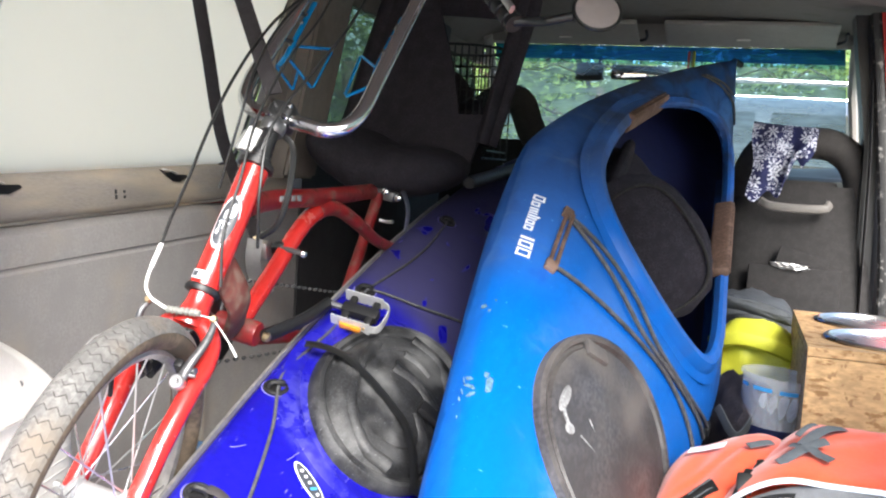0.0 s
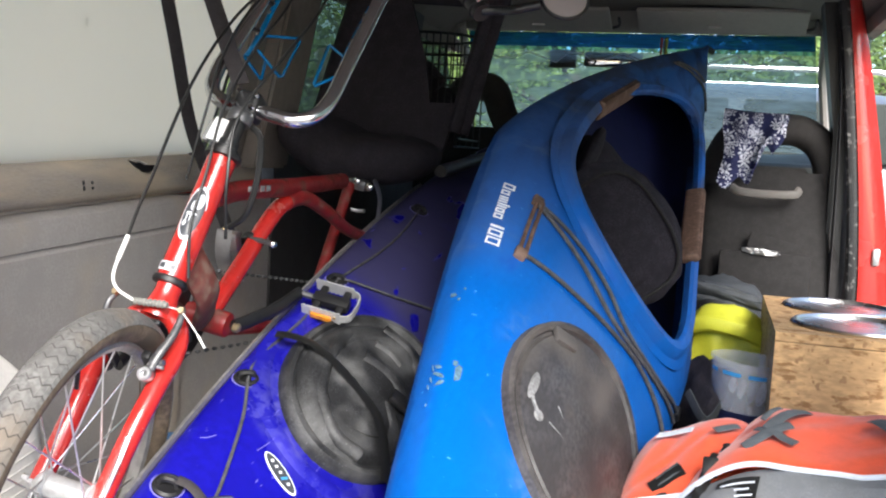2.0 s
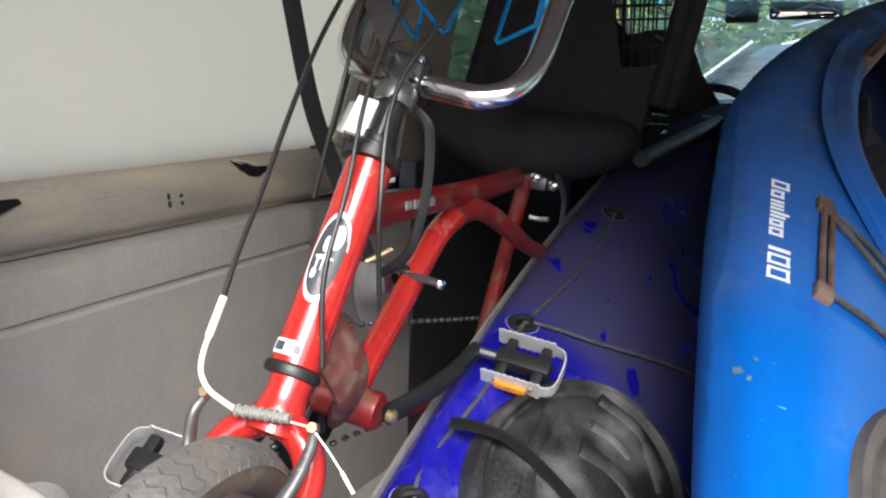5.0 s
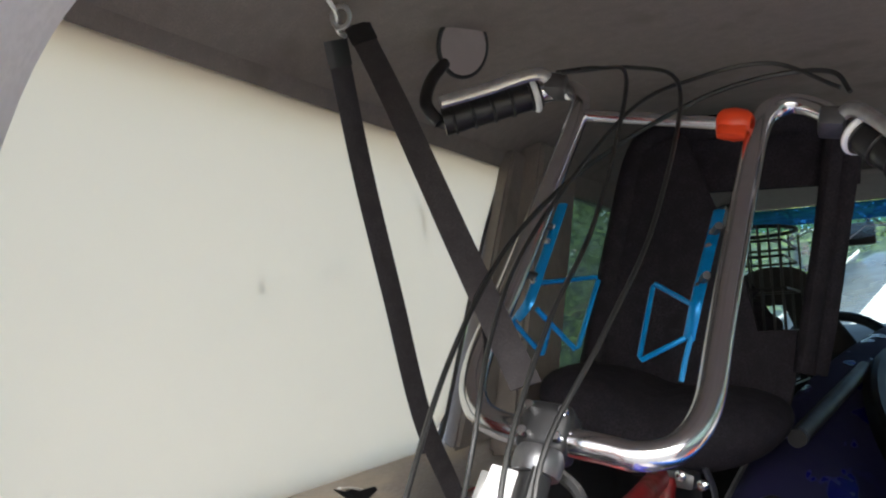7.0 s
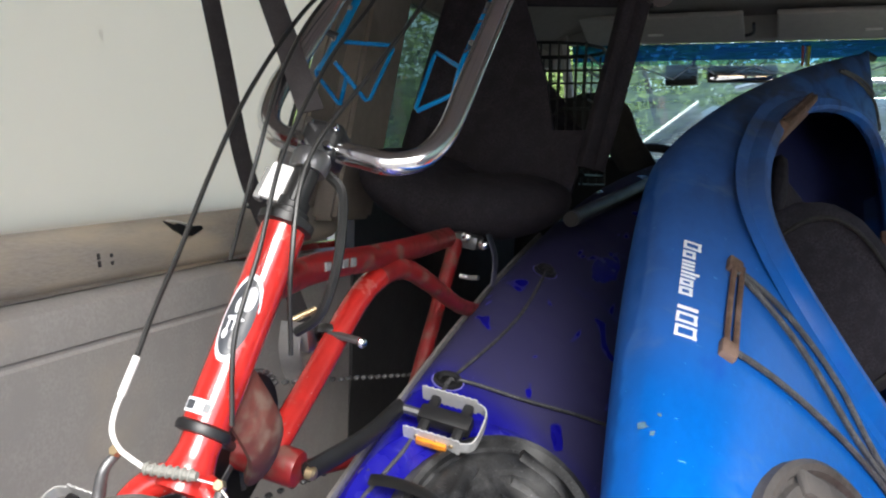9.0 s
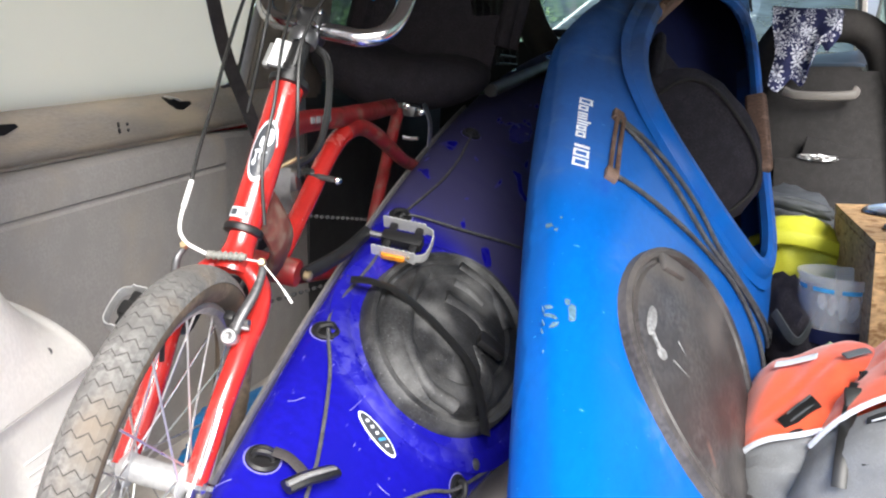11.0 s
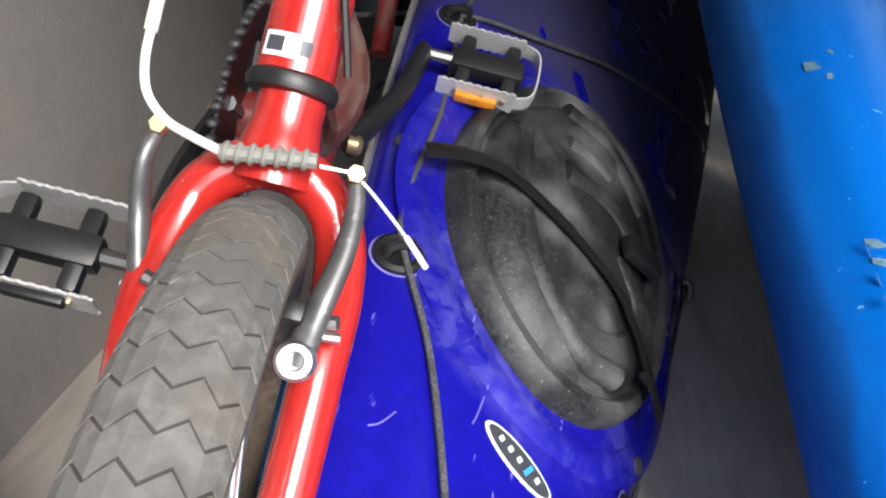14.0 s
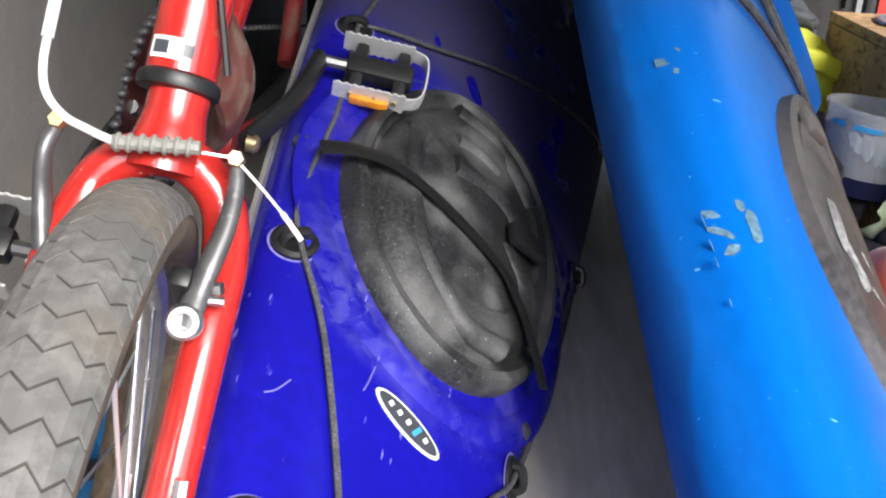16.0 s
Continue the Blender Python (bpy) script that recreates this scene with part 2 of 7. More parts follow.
M["orange_plastic"] = material("amber_reflector", (0.62, 0.22, 0.02), 0.3, 0, 80, 0.2)
M["orange_clip"] = material("orange_red_plastic", (0.72, 0.06, 0.015), 0.35, 0, 60, 0.08)
M["cage_blue"] = material("blue_anodised_alloy", (0.0, 0.20, 0.48), 0.25, 0.4, 80, 0.1)
M["boot"] = material("grey_rubber_boot", (0.22, 0.22, 0.2), 0.6, 0, 100, 0.15)
M["bronze_bolt"] = material("yellowed_steel_bolt", (0.52, 0.40, 0.24), 0.35, 0.9, 60, 0.15)
M["trim_grey"] = material("grey_beige_trim_plastic", (0.355, 0.338, 0.325), 0.6, 0, 220, 0.08, 0.0006, (0.42, 0.37, 0.31), 5.0, (0.5, 0.75))
M["ledge"] = material("worn_taupe_ledge", (0.36, 0.325, 0.29), 0.62, 0, 200, 0.1, 0.0008, (0.56, 0.47, 0.35), 6.0, (0.44, 0.66), stretch=(1, 0.4, 2))
M["pillar"] = material("light_grey_pillar_trim", (0.74, 0.725, 0.695), 0.45, 0, 160, 0.05, 0.0004, (0.62, 0.59, 0.53), 5.0, (0.5, 0.75))
M["white_board"] = material("thin_white_sheet", (0.90, 0.87, 0.81), 0.42, 0, 40, 0.025, 0, (0.70, 0.66, 0.56), 3.0, (0.55, 0.8))
bt = M["white_board"].node_tree
bl, bx = bt.nodes.new("ShaderNodeBsdfTranslucent"), bt.nodes.new("ShaderNodeMixShader")
bl.inputs["Color"].default_value = (1.0, 0.925, 0.81, 1)
bx.inputs["Fac"].default_value = 0.88
bt.links.new(bt.nodes["Principled BSDF"].outputs["BSDF"], bx.inputs[1])
bt.links.new(bl.outputs["BSDF"], bx.inputs[2])
bt.links.new(bx.outputs["Shader"], bt.nodes["Material Output"].inputs["Surface"])
# pillar plastic made paler: the crease's highlight is in the colour
M["pillar_pale"] = material("crease_highlight_plastic", (0.82, 0.81, 0.79), 0.4, 0, 160, 0.04)
M["headliner"] = material("taupe_headliner_cloth", (0.215, 0.188, 0.168), 0.9, 0, 400, 0.1, 0.0008, (0.17, 0.145, 0.125), 7.0, (0.56, 0.72))
M["visor_cloth"] = material("pale_taupe_visor_cloth", (0.40, 0.37, 0.34), 0.9, 0, 400, 0.08, 0.0006)
M["floor"] = material("grey_vinyl_floor", (0.60, 0.555, 0.51), 0.55, 0, 60, 0.12, 0.0008, (0.36, 0.32, 0.285), 9.0, (0.45, 0.68), stretch=(1, 0.2, 1))
# pale flecks in the colour stand for glints on the wrinkled rubber
M["rubber"] = material("black_rubber_seal", (0.016, 0.016, 0.017), 0.42, 0, 120, 0.4, 0.0008, (0.22, 0.21, 0.20), 45, (0.56, 0.70))
M["dark_trim"] = material("dark_grey_trim", (0.045, 0.043, 0.045), 0.55, 0, 120, 0.15, 0.0005)
M["seat_cloth"] = material("charcoal_seat_cloth", (0.028, 0.0265, 0.0265), 0.9, 0, 350, 0.2, 0.0008, spec=0.15)
M["seat_grey"] = material("grey_seat_cloth", (0.045, 0.042, 0.041), 0.9, 0, 350, 0.2, 0.0008, spec=0.15)
M["handle_grey"] = material("taupe_handle_plastic", (0.13, 0.12, 0.11), 0.45, 0, 80, 0.06)
M["foil"] = material("silver_wrapper", (0.5, 0.5, 0.5), 0.35, 1.0, 30, 0.1, 0.004)
M["osb"] = material("strand_board", (0.50, 0.31, 0.145), 0.65, 0, 50, 0.25, 0.0008, (0.27, 0.145, 0.06), 30.0, (0.54, 0.66), stretch=(1, 1, 2.6),
                    speck=(0.30, 0.17, 0.075), speck_at=0.62, speck_scale=60, speck_stretch=(1, 2, 0.7))
M["steel_bowl"] = material("polished_steel", (0.68, 0.68, 0.68), 0.28, 1.0, 40, 0.05)
M["vest_orange"] = material("orange_nylon", (0.86, 0.10, 0.03), 0.62, 0, 500, 0.1, 0.0005, (0.72, 0.12, 0.06), 8.0, (0.5, 0.75), sheen=0.3)
M["vest_grey"] = material("grey_nylon", (0.17, 0.175, 0.18), 0.7, 0, 500, 0.12, 0.0005)
M["webbing_grey"] = material("dark_grey_webbing", (0.09, 0.10, 0.11), 0.7, 0, 500, 0.2, 0.0006)
M["yellow"] = material("neon_yellow_nylon", (0.60, 0.60, 0.04), 0.55, 0, 300, 0.06, 0.0005)
M["bag_grey"] = material("dark_grey_bag_cloth", (0.05, 0.055, 0.06), 0.75, 0, 300, 0.2, 0.0006)
M["tub"] = material("clear_tub_plastic", (0.62, 0.64, 0.68), 0.2, 0, 40, 0.05, alpha=0.3)
M["leafy"] = material("pale_green_crinkled_film", (0.36, 0.42, 0.27), 0.35, 0, 90, 0.3, 0.002, alpha=0.8)
M["blue_bag"] = material("blue_nylon_bag", (0.01, 0.16, 0.42), 0.45, 0, 250, 0.15, 0.0008)
M["glass"] = glass_material("window_glass", (0.48, 0.58, 0.55), dirt=0.30, dirt_color=(0.42, 0.52, 0.50))
M["tint_glass"] = glass_material("blue_tinted_glass", (0.012, 0.09, 0.24), dirt=0.72, dirt_color=(0.010, 0.060, 0.150))
M["tint_edge"] = glass_material("pale_blue_tinted_glass", (0.14, 0.36, 0.48), dirt=0.12)
M["scrape"] = material("scraped_plastic", (0.085, 0.175, 0.25), 0.7, 0, 200, 0.4, 0.0006)
M["pale_scratch"] = material("pale_scratch", (0.16, 0.15, 0.46), 0.6, 0, 200, 0.2)
M["grey_scuff"] = material("pale_grey_scuff", (0.22, 0.22, 0.225), 0.7, 0, 150, 0.35)
# darker, hazier glass than the windscreen, for the left panes
M["side_glass"] = glass_material("dark_hazy_side_glass", (0.34, 0.40, 0.37), dirt=0.25, dirt_color=(0.20, 0.25, 0.23))
M["shaft_grey"] = material("dark_blue_grey_plastic", (0.035, 0.038, 0.055), 0.45, 0, 120, 0.2, 0.0004)
M["mirror"] = material("mirror_silver", (0.9, 0.9, 0.9), 0.03, 1.0, 20, 0.0, rough_vary=0.0)
# right mirror's back, and the left one's painted reflection of the ceiling
M["pink_disc"] = material("pinkish_back_and_reflection", (0.32, 0.27, 0.26), 0.5, 0, 60, 0.08)
M["scuff_tan"] = material("tan_scuff", (0.34, 0.31, 0.25), 0.7, 0, 300, 0.3)
M["print_grey"] = material("badge_grey_print", (0.05, 0.055, 0.065), 0.4, 0, 60, 0.1)
M["print_blue"] = material("sky_blue_print", (0.05, 0.32, 0.66), 0.4, 0, 60, 0.1)
M["leaf"] = material("green_leaves", (0.10, 0.17, 0.045), 0.6, 0, 3, 0.45, 0, (0.17, 0.25, 0.065), 0.8, (0.45, 0.65))
M["bark"] = material("grey_brown_bark", (0.13, 0.10, 0.075), 0.9, 0, 30, 0.3, 0.01)
# ground is out of sight; pale so that it bounces light into the van
M["asphalt"] = material("pale_bounce_ground", (0.24, 0.23, 0.21), 0.9, 0, 120, 0.3, 0.004, (0.30, 0.285, 0.26), 1.5, (0.45, 0.7))
M["car_silver"] = material("silver_car_paint", (0.20, 0.21, 0.215), 0.3, 0.4, 20, 0.04, coat=0.6)
M["car_glass"] = material("dark_car_glass", (0.022, 0.028, 0.025), 0.25, 0, 10, 0.1, spec=0.08)


# ---- building helpers ----
WM = {}


def thing(name, at, label, category, group="", kind="", m=None):
    """An empty that carries the parts of one thing."""
    ob = new(name)
    ob.empty_display_size = 0.05
    mat = m.copy() if m else Matrix.Translation(at)
    ob.matrix_basis = mat
    WM[ob] = mat
    return tagged(ob, label, category, group, kind)


def part(name, bm, mat, parent=None, label="", smooth=True, kind="", category=""):
    """Links a bmesh in world coordinates as one mesh object."""
    if parent is not None:
        bm.transform(WM[parent].inverted())
    bmesh.ops.recalc_face_normals(bm, faces=bm.faces)
    me = bpy.data.meshes.new(name)
    bm.to_mesh(me)
    bm.free()
    for p in me.polygons:
        p.use_smooth = smooth
    if smooth:
        me.set_sharp_from_angle(angle=radians(38))
    for k in mat if isinstance(mat, (list, tuple)) else [mat]:
        me.materials.append(M[k])
    ob = new(name, me)
    if parent is not None:
        ob.parent = parent
        WM[ob] = WM[parent]
    else:
        WM[ob] = Matrix()
    return tagged(ob, label, category, "", kind)


def spline(points, n=8):
    """Points along a smooth line through the given ones."""
    p = [Vector(q) for q in points]
    if len(p) < 3:
        return p
    ext = [p[0] * 2 - p[1], *p, p[-1] * 2 - p[-2]]
    out = []
    for i in range(1, len(ext) - 2):
        a, b, c, d = ext[i - 1:i + 3]
        for k in range(n):
            t = k / n
            out.append(0.5 * (2 * b + (c - a) * t + (2 * a - 5 * b + 4 * c - d) * t * t + (3 * b - a - 3 * c + d) * t ** 3))
    return out + [p[-1]]


def tube(points, r, seg=10, bm=None, m=None, flat=None, r_end=None, up=None):
    """A closed tube along points; r a radius, or (a, b) for an oval one."""
    bm = bm or bmesh.new()
    pts = [(m @ Vector(p)) if m else Vector(p) for p in points]
    rings, last = [], None
    for i, p in enumerate(pts):
        d = (pts[min(i + 1, len(pts) - 1)] - pts[max(i - 1, 0)]).normalized()
        if last is None:
            ref = Vector(up) if up else (Vector((0, 0, 1)) if abs(d.z) < 0.9 else Vector((1, 0, 0)))
            last = ref - d * ref.dot(d)
        else:
            last = last - d * last.dot(d)
        last.normalize()
        side = d.cross(last)
        k = i / max(1, len(pts) - 1)
        ra, rb = r if isinstance(r, tuple) else (r, r)
        if r_end:
            ra, rb = ra + (r_end - ra) * k, rb + (r_end - rb) * k
        rings.append([bm.verts.new(p + side * (ra * math.cos(a)) + last * (rb * math.sin(a))) for a in (2 * math.pi * j / seg for j in range(seg))])
    for a, b in zip(rings, rings[1:]):
        for j in range(seg):
            bm.faces.new((a[j], a[(j + 1) % seg], b[(j + 1) % seg], b[j]))
    bm.faces.new(rings[0][::-1])
    bm.faces.new(rings[-1])
    return bm


def ring(center, axis, radius, r, seg=40, sub=10, bm=None, ry=None):
    """A torus round center; r may be (across, radial)."""
    bm = bm or bmesh.new()
    ax = Vector(axis).normalized()
    u = ax.orthogonal().normalized()
    v = ax.cross(u)
    ra, rb = r if isinstance(r, tuple) else (r, r)
    rows = []
    for i in range(seg):
        a = 2 * math.pi * i / seg
        o = u * math.cos(a) + v * math.sin(a) * (ry or 1)
        rows.append([bm.verts.new(Vector(center) + o * (radius + rb * math.cos(b)) + ax * (ra * math.sin(b))) for b in (2 * math.pi * j / sub for j in range(sub))])
    for i in range(seg):
        a, b = rows[i], rows[(i + 1) % seg]
        for j in range(sub):
            bm.faces.new((a[j], b[j], b[(j + 1) % sub], a[(j + 1) % sub]))
    return bm


def box(size, m=None, bevel=0.0, bm=None, seg=2):
    """A box of that size round the origin of m, with rounded edges."""
    tmp = bmesh.new()
    bmesh.ops.create_cube(tmp, size=1)
    bmesh.ops.scale(tmp, vec=size, verts=tmp.verts)
    if bevel:
        bmesh.ops.bevel(tmp, geom=tmp.edges[:], offset=bevel, segments=seg, affect="EDGES", profile=0.6)
    if m:
        tmp.transform(m)
    if bm is None:
        return tmp
    me = bpy.data.meshes.new("tmp")
    tmp.to_mesh(me)
    bm.from_mesh(me)
    tmp.free()
    bpy.data.meshes.remove(me)
    return bm


def sheet(f, nu, nv, bm=None, closed_u=False, thick=0.0):
    """A grid surface from f(u, v), u and v from 0 to 1."""
    bm = bm or bmesh.new()
    rows = [[bm.verts.new(f(i / (nu if closed_u else nu - 1), j / (nv - 1))) for j in range(nv)] for i in range(nu)]
    faces = []
    for i in range(nu if closed_u else nu - 1):
        for j in range(nv - 1):
            a, b = rows[i], rows[(i + 1) % nu]
            faces.append(bm.faces.new((a[j], b[j], b[j + 1], a[j + 1])))
    if thick:
        bmesh.ops.recalc_face_normals(bm, faces=faces)
        bmesh.ops.solidify(bm, geom=faces, thickness=thick)
    return bm


def lathe(profile, m, seg=28, bm=None):
    """Turns (radius, height) pairs round the z axis of m."""
    bm = bm or bmesh.new()
    rows = []
    for r, h in profile:
        rows.append([bm.verts.new(m @ Vector((r * math.cos(a), r * math.sin(a), h))) for a in (2 * math.pi * k / seg for k in range(seg))])
    for a, b in zip(rows, rows[1:]):
        for k in range(seg):
            bm.faces.new((a[k], a[(k + 1) % seg], b[(k + 1) % seg], b[k]))
    if profile[0][0] > 1e-5:
        bm.faces.new(rows[0])
    if profile[-1][0] > 1e-5:
        bm.faces.new(rows[-1])
    bmesh.ops.remove_doubles(bm, verts=bm.verts, dist=1e-6)
    return bm


def along(a, b, roll=None):
    """A pose at a whose z axis points to b."""
    a, b = Vector(a), Vector(b)
    z = (b - a).normalized()
    x = Vector(roll) if roll else z.orthogonal()
    x = (x - z * x.dot(z)).normalized()
    y = z.cross(x)
    return Matrix.Translation(a) @ Matrix((x, y, z)).transposed().to_4x4()


def rod(a, b, r, seg=10, bm=None):
    return tube([a, b], r, seg, bm)


def soft_blob(m, size, seed=0, rough=0.12, freq=3.0, n=28, flat=2.4):
    """A soft, uneven, box-like body: stuffed bags and cushions."""
    bm = bmesh.new()
    bmesh.ops.create_icosphere(bm, subdivisions=4 if n > 20 else 3, radius=1)
    for v in bm.verts:
        d = v.co.normalized()
        k = 1 / (abs(d.x) ** flat + abs(d.y) ** flat + abs(d.z) ** flat) ** (1 / flat)
        q = d * k
        q *= 1 + rough * noise.noise(d * freq + Vector((seed * 7.3, seed, 0))) + rough * 0.4 * noise.noise(d * freq * 3 + Vector((seed, 3, 1)))
        v.co = Vector((q.x * size[0] / 2, q.y * size[1] / 2, q.z * size[2] / 2))
    bm.transform(m)
    return bm


# ---- the van ----
def profile_run(points, y0, y1, n=2, bm=None, close=False):
    """A profile in x and z, drawn along y."""
    bm = bm or bmesh.new()
    rows = [[bm.verts.new((x, y0 + (y1 - y0) * k / (n - 1), z)) for x, z in points] for k in range(n)]
    for a, b in zip(rows, rows[1:]):
        for i in range(len(points) - (0 if close else 1)):
            j = (i + 1) % len(points)
            bm.faces.new((a[i], a[j], b[j], b[i]))
    if close:
        bm.faces.new(rows[0])
        bm.faces.new(rows[-1])
    return bm


def slab(corners, thick, bevel=0.0):
    """A plate from its corner loop, thickened along its normal."""
    bm = bmesh.new()
    f = bm.faces.new([bm.verts.new(c) for c in corners])
    f.normal_update()
    r = bmesh.ops.extrude_face_region(bm, geom=[f])
    bmesh.ops.translate(bm, vec=f.normal * -thick, verts=[v for v in r["geom"] if isinstance(v, bmesh.types.BMVert)])
    if bevel:
        bmesh.ops.bevel(bm, geom=bm.edges[:], offset=bevel, segments=2, affect="EDGES")
    return bm


XL, XR = -0.75, 0.80

# floor: a main sheet and a joint strip near the sill
floor = thing("floor", (0, 2.4, 0), "grey worn vinyl load floor of the van with a joint", "floor", kind="structure")
JX = -0.181
for x0, x1 in ((-0.77, JX - 0.002), (JX + 0.002, 0.81)):
    part("panel", box((x1 - x0, 3.865, 0.03), pose((x0 + x1) / 2, 2.6675, -0.015), 0.002), "floor", floor, smooth=False)
part("joint_strip", box((0.003, 3.8, 0.004), pose(JX, 2.66, -0.004), 0.0005), "brown_pad", floor, "brown dirt in the joint", smooth=False)
part("backing", box((1.58, 3.8, 0.02), pose(0.02, 2.66, -0.045)), "dark_trim", floor, smooth=False)
sill = thing("sill", (0, 0.69, -0.03), "grey plastic scuff plate along the load sill", "sill", kind="structure")
part("scuff_plate", box((1.56, 0.09, 0.05), pose(0.02, 0.688, -0.03), 0.012), "trim_grey", sill)
part("bumper", box((1.7, 0.16, 0.2), pose(0.02, 0.60, -0.17), 0.03), "dark_trim", sill)

# left side, lower trim with its ledge
low = [(-0.800, 0.622), (-0.768, 0.619), (-0.750, 0.609), (-0.742, 0.594), (-0.746, 0.552), (-0.754, 0.542), (-0.766, 0.538), (-0.764, 0.533),
       (-0.742, 0.530), (-0.730, 0.522), (-0.725, 0.504), (-0.725, 0.474), (-0.730, 0.470), (-0.730, 0.466), (-0.726, 0.462), (-0.730, 0.3), (-0.740, -0.01), (-0.80, -0.01)]
wall_left = thing("wall_left", (-0.75, 2.4, 0), "grey trim side wall of the van with a worn ledge below the window", "wall", kind="structure")
def rising(bm, k=0.045, y0=1.15):
    """Tips a run up a little towards the front of the van."""
    for v in bm.verts:
        if v.co.z > 0.1:
            v.co.z += k * (v.co.y - y0)
    return bm


part("ledge", rising(profile_run([p for p in low[:8]] + [(-0.80, 0.533)], 0.90, 2.12, 2, close=True)), "ledge", wall_left)
part("lower_panel", rising(profile_run([(-0.80, 0.531)] + low[8:18], 0.90, 1.76, 2, close=True)), "trim_grey", wall_left)
part("panel_end", profile_run([(-0.80, 0.558), (-0.762, 0.556), (-0.752, 0.545), (-0.752, -0.01), (-0.80, -0.01)], 1.76, 2.2, 2, close=True), "trim_grey", wall_left)
part("door_panel", profile_run([(-0.79, 0.66), (-0.76, 0.66), (-0.745, 0.62), (-0.745, 0.3), (-0.76, -0.01), (-0.79, -0.01)], 2.2, 3.95, 2, close=True), "dark_trim", wall_left)
part("upper_rail", profile_run([(-0.80, 1.12), (-0.755, 1.115), (-0.745, 1.13), (-0.74, 1.16), (-0.80, 1.2)], 0.88, 3.95, 2, close=True), "headliner", wall_left)
for y0, y1, k in ((2.17, 2.34, "headliner"), (3.02, 3.2, "dark_trim")):
    part("pillar", slab([(-0.742, y0 - 0.17, 0.62), (-0.742, y1 - 0.17, 0.62), (-0.742, y1 + 0.05, 1.17), (-0.742, y0 + 0.03, 1.17)], 0.05, 0.008), k, wall_left)
for y0, y1, z0, z1 in ((0.66, 2.3, -0.1, 0.57), (0.66, 0.87, 0.57, 1.2), (0.87, 2.2, 1.145, 1.2)):
    part("back_sheet", slab([(-0.81, y0, z0), (-0.81, y1, z0), (-0.81, y1, z1), (-0.81, y0, z1)], 0.02), "van_red", wall_left, smooth=False)
part("door_skin", slab([(-0.81, 2.3, -0.1), (-0.81, 3.95, -0.1), (-0.81, 3.95, 0.66), (-0.81, 2.3, 0.66)], 0.02), "van_red", wall_left, smooth=False)
# two dark slots torn into the ledge, with a raised lip of cracked plastic
for y in (1.147, 1.612):
    dz = 0.043 * (y - 1.147)
    b = slab([(-0.7425, y - 0.040, 0.612 + dz), (-0.7405, y - 0.018, 0.606 + dz), (-0.7395, y - 0.006, 0.609 + dz), (-0.7390, y + 0.006, 0.603 + dz), (-0.7385, y + 0.044, 0.603 + dz), (-0.7385, y + 0.050, 0.598 + dz), (-0.7390, y + 0.022, 0.588 + dz), (-0.7392, y + 0.002, 0.589 + dz), (-0.7400, y - 0.018, 0.598 + dz)], 0.004)
    part("slot", b, "black", wall_left, "dark torn slot", smooth=False)
    part("torn_lip", tube([(-0.7395, y - 0.036, 0.613 + dz), (-0.7375, y - 0.012, 0.610 + dz), (-0.7375, y + 0.008, 0.605 + dz)], (0.004, 0.0015), 6), "pillar", wall_left, "pale torn edge")
for y, h in ((1.436, 0.012), (1.461, 0.007)):
    for dy, dz in ((0, 0), (0.002, -0.010)):
        part("peg_hole", box((0.003, 0.004, h * 0.7), pose(-0.7425, y + dy, 0.590 + dz, 12), 0.001), "dark_trim", wall_left, smooth=False)

# white board that closes the side window
window_1 = thing("window_1", (-0.76, 1.6, 0.65), "side window closed by a thin translucent white sheet, scuffed and marked", "window", kind="structure")
part("board", slab([(-0.772, 0.88, 0.600), (-0.772, 1.83, 0.640), (-0.769, 1.905, 0.70), (-0.766, 2.045, 0.966), (-0.762, 2.135, 1.10), (-0.760, 2.155, 1.137), (-0.760, 0.88, 1.135)], 0.008, 0.002), "white_board", window_1, smooth=False)
part("edge_strip", tube(spline([(-0.764, 1.82, 0.644), (-0.765, 1.87, 0.655), (-0.762, 1.905, 0.70), (-0.758, 2.045, 0.966), (-0.754, 2.14, 1.11), (-0.752, 2.15, 1.128)], 5), 0.0055, 6), "dark_trim", window_1)
part("top_strip", tube([(-0.756, 0.88, 1.134), (-0.752, 2.15, 1.136)], (0.005, 0.009), 6), "webbing_grey", window_1, "dark edge strip")
for y, z, w, h, k in ((1.459, 0.879, 0.005, 0.013, "strap"), (1.849, 0.990, 0.005, 0.034, "scuff_tan"), (1.842, 1.010, 0.012, 0.005, "scuff_tan"), (1.601, 0.907, 0.012, 0.003, "scuff_tan"), (1.617, 0.902, 0.006, 0.003, "strap"), (1.654, 0.898, 0.006, 0.003, "strap"),
                      (1.574, 0.754, 0.002, 0.018, "scuff_tan"), (1.766, 1.067, 0.004, 0.014, "white_print"), (1.80, 1.058, 0.004, 0.012, "white_print"), (1.831, 1.013, 0.004, 0.006, "strap"), (1.31, 1.06, 0.006, 0.004, "white_print")):
    x = -0.772 + (z - 0.60) * 0.0225
    part("scuff", box((0.002, w, h), pose(x + 0.0016, y, z, 8), 0.0008), k, window_1, smooth=False)

part("inner_panel", slab([(-0.790, 2.2, -0.02), (-0.790, 3.1, -0.02), (-0.790, 3.1, 0.655), (-0.790, 2.2, 0.655)], 0.010), "trim_grey", wall_left, smooth=False)
part("side_pillar", slab([(-0.772, 1.895, 0.64), (-0.772, 2.20, 0.64), (-0.765, 2.30, 0.9), (-0.755, 2.36, 1.15), (-0.755, 2.14, 1.15), (-0.765, 2.0, 0.85)], 0.03, 0.006), "headliner", wall_left, "taupe pillar trim")

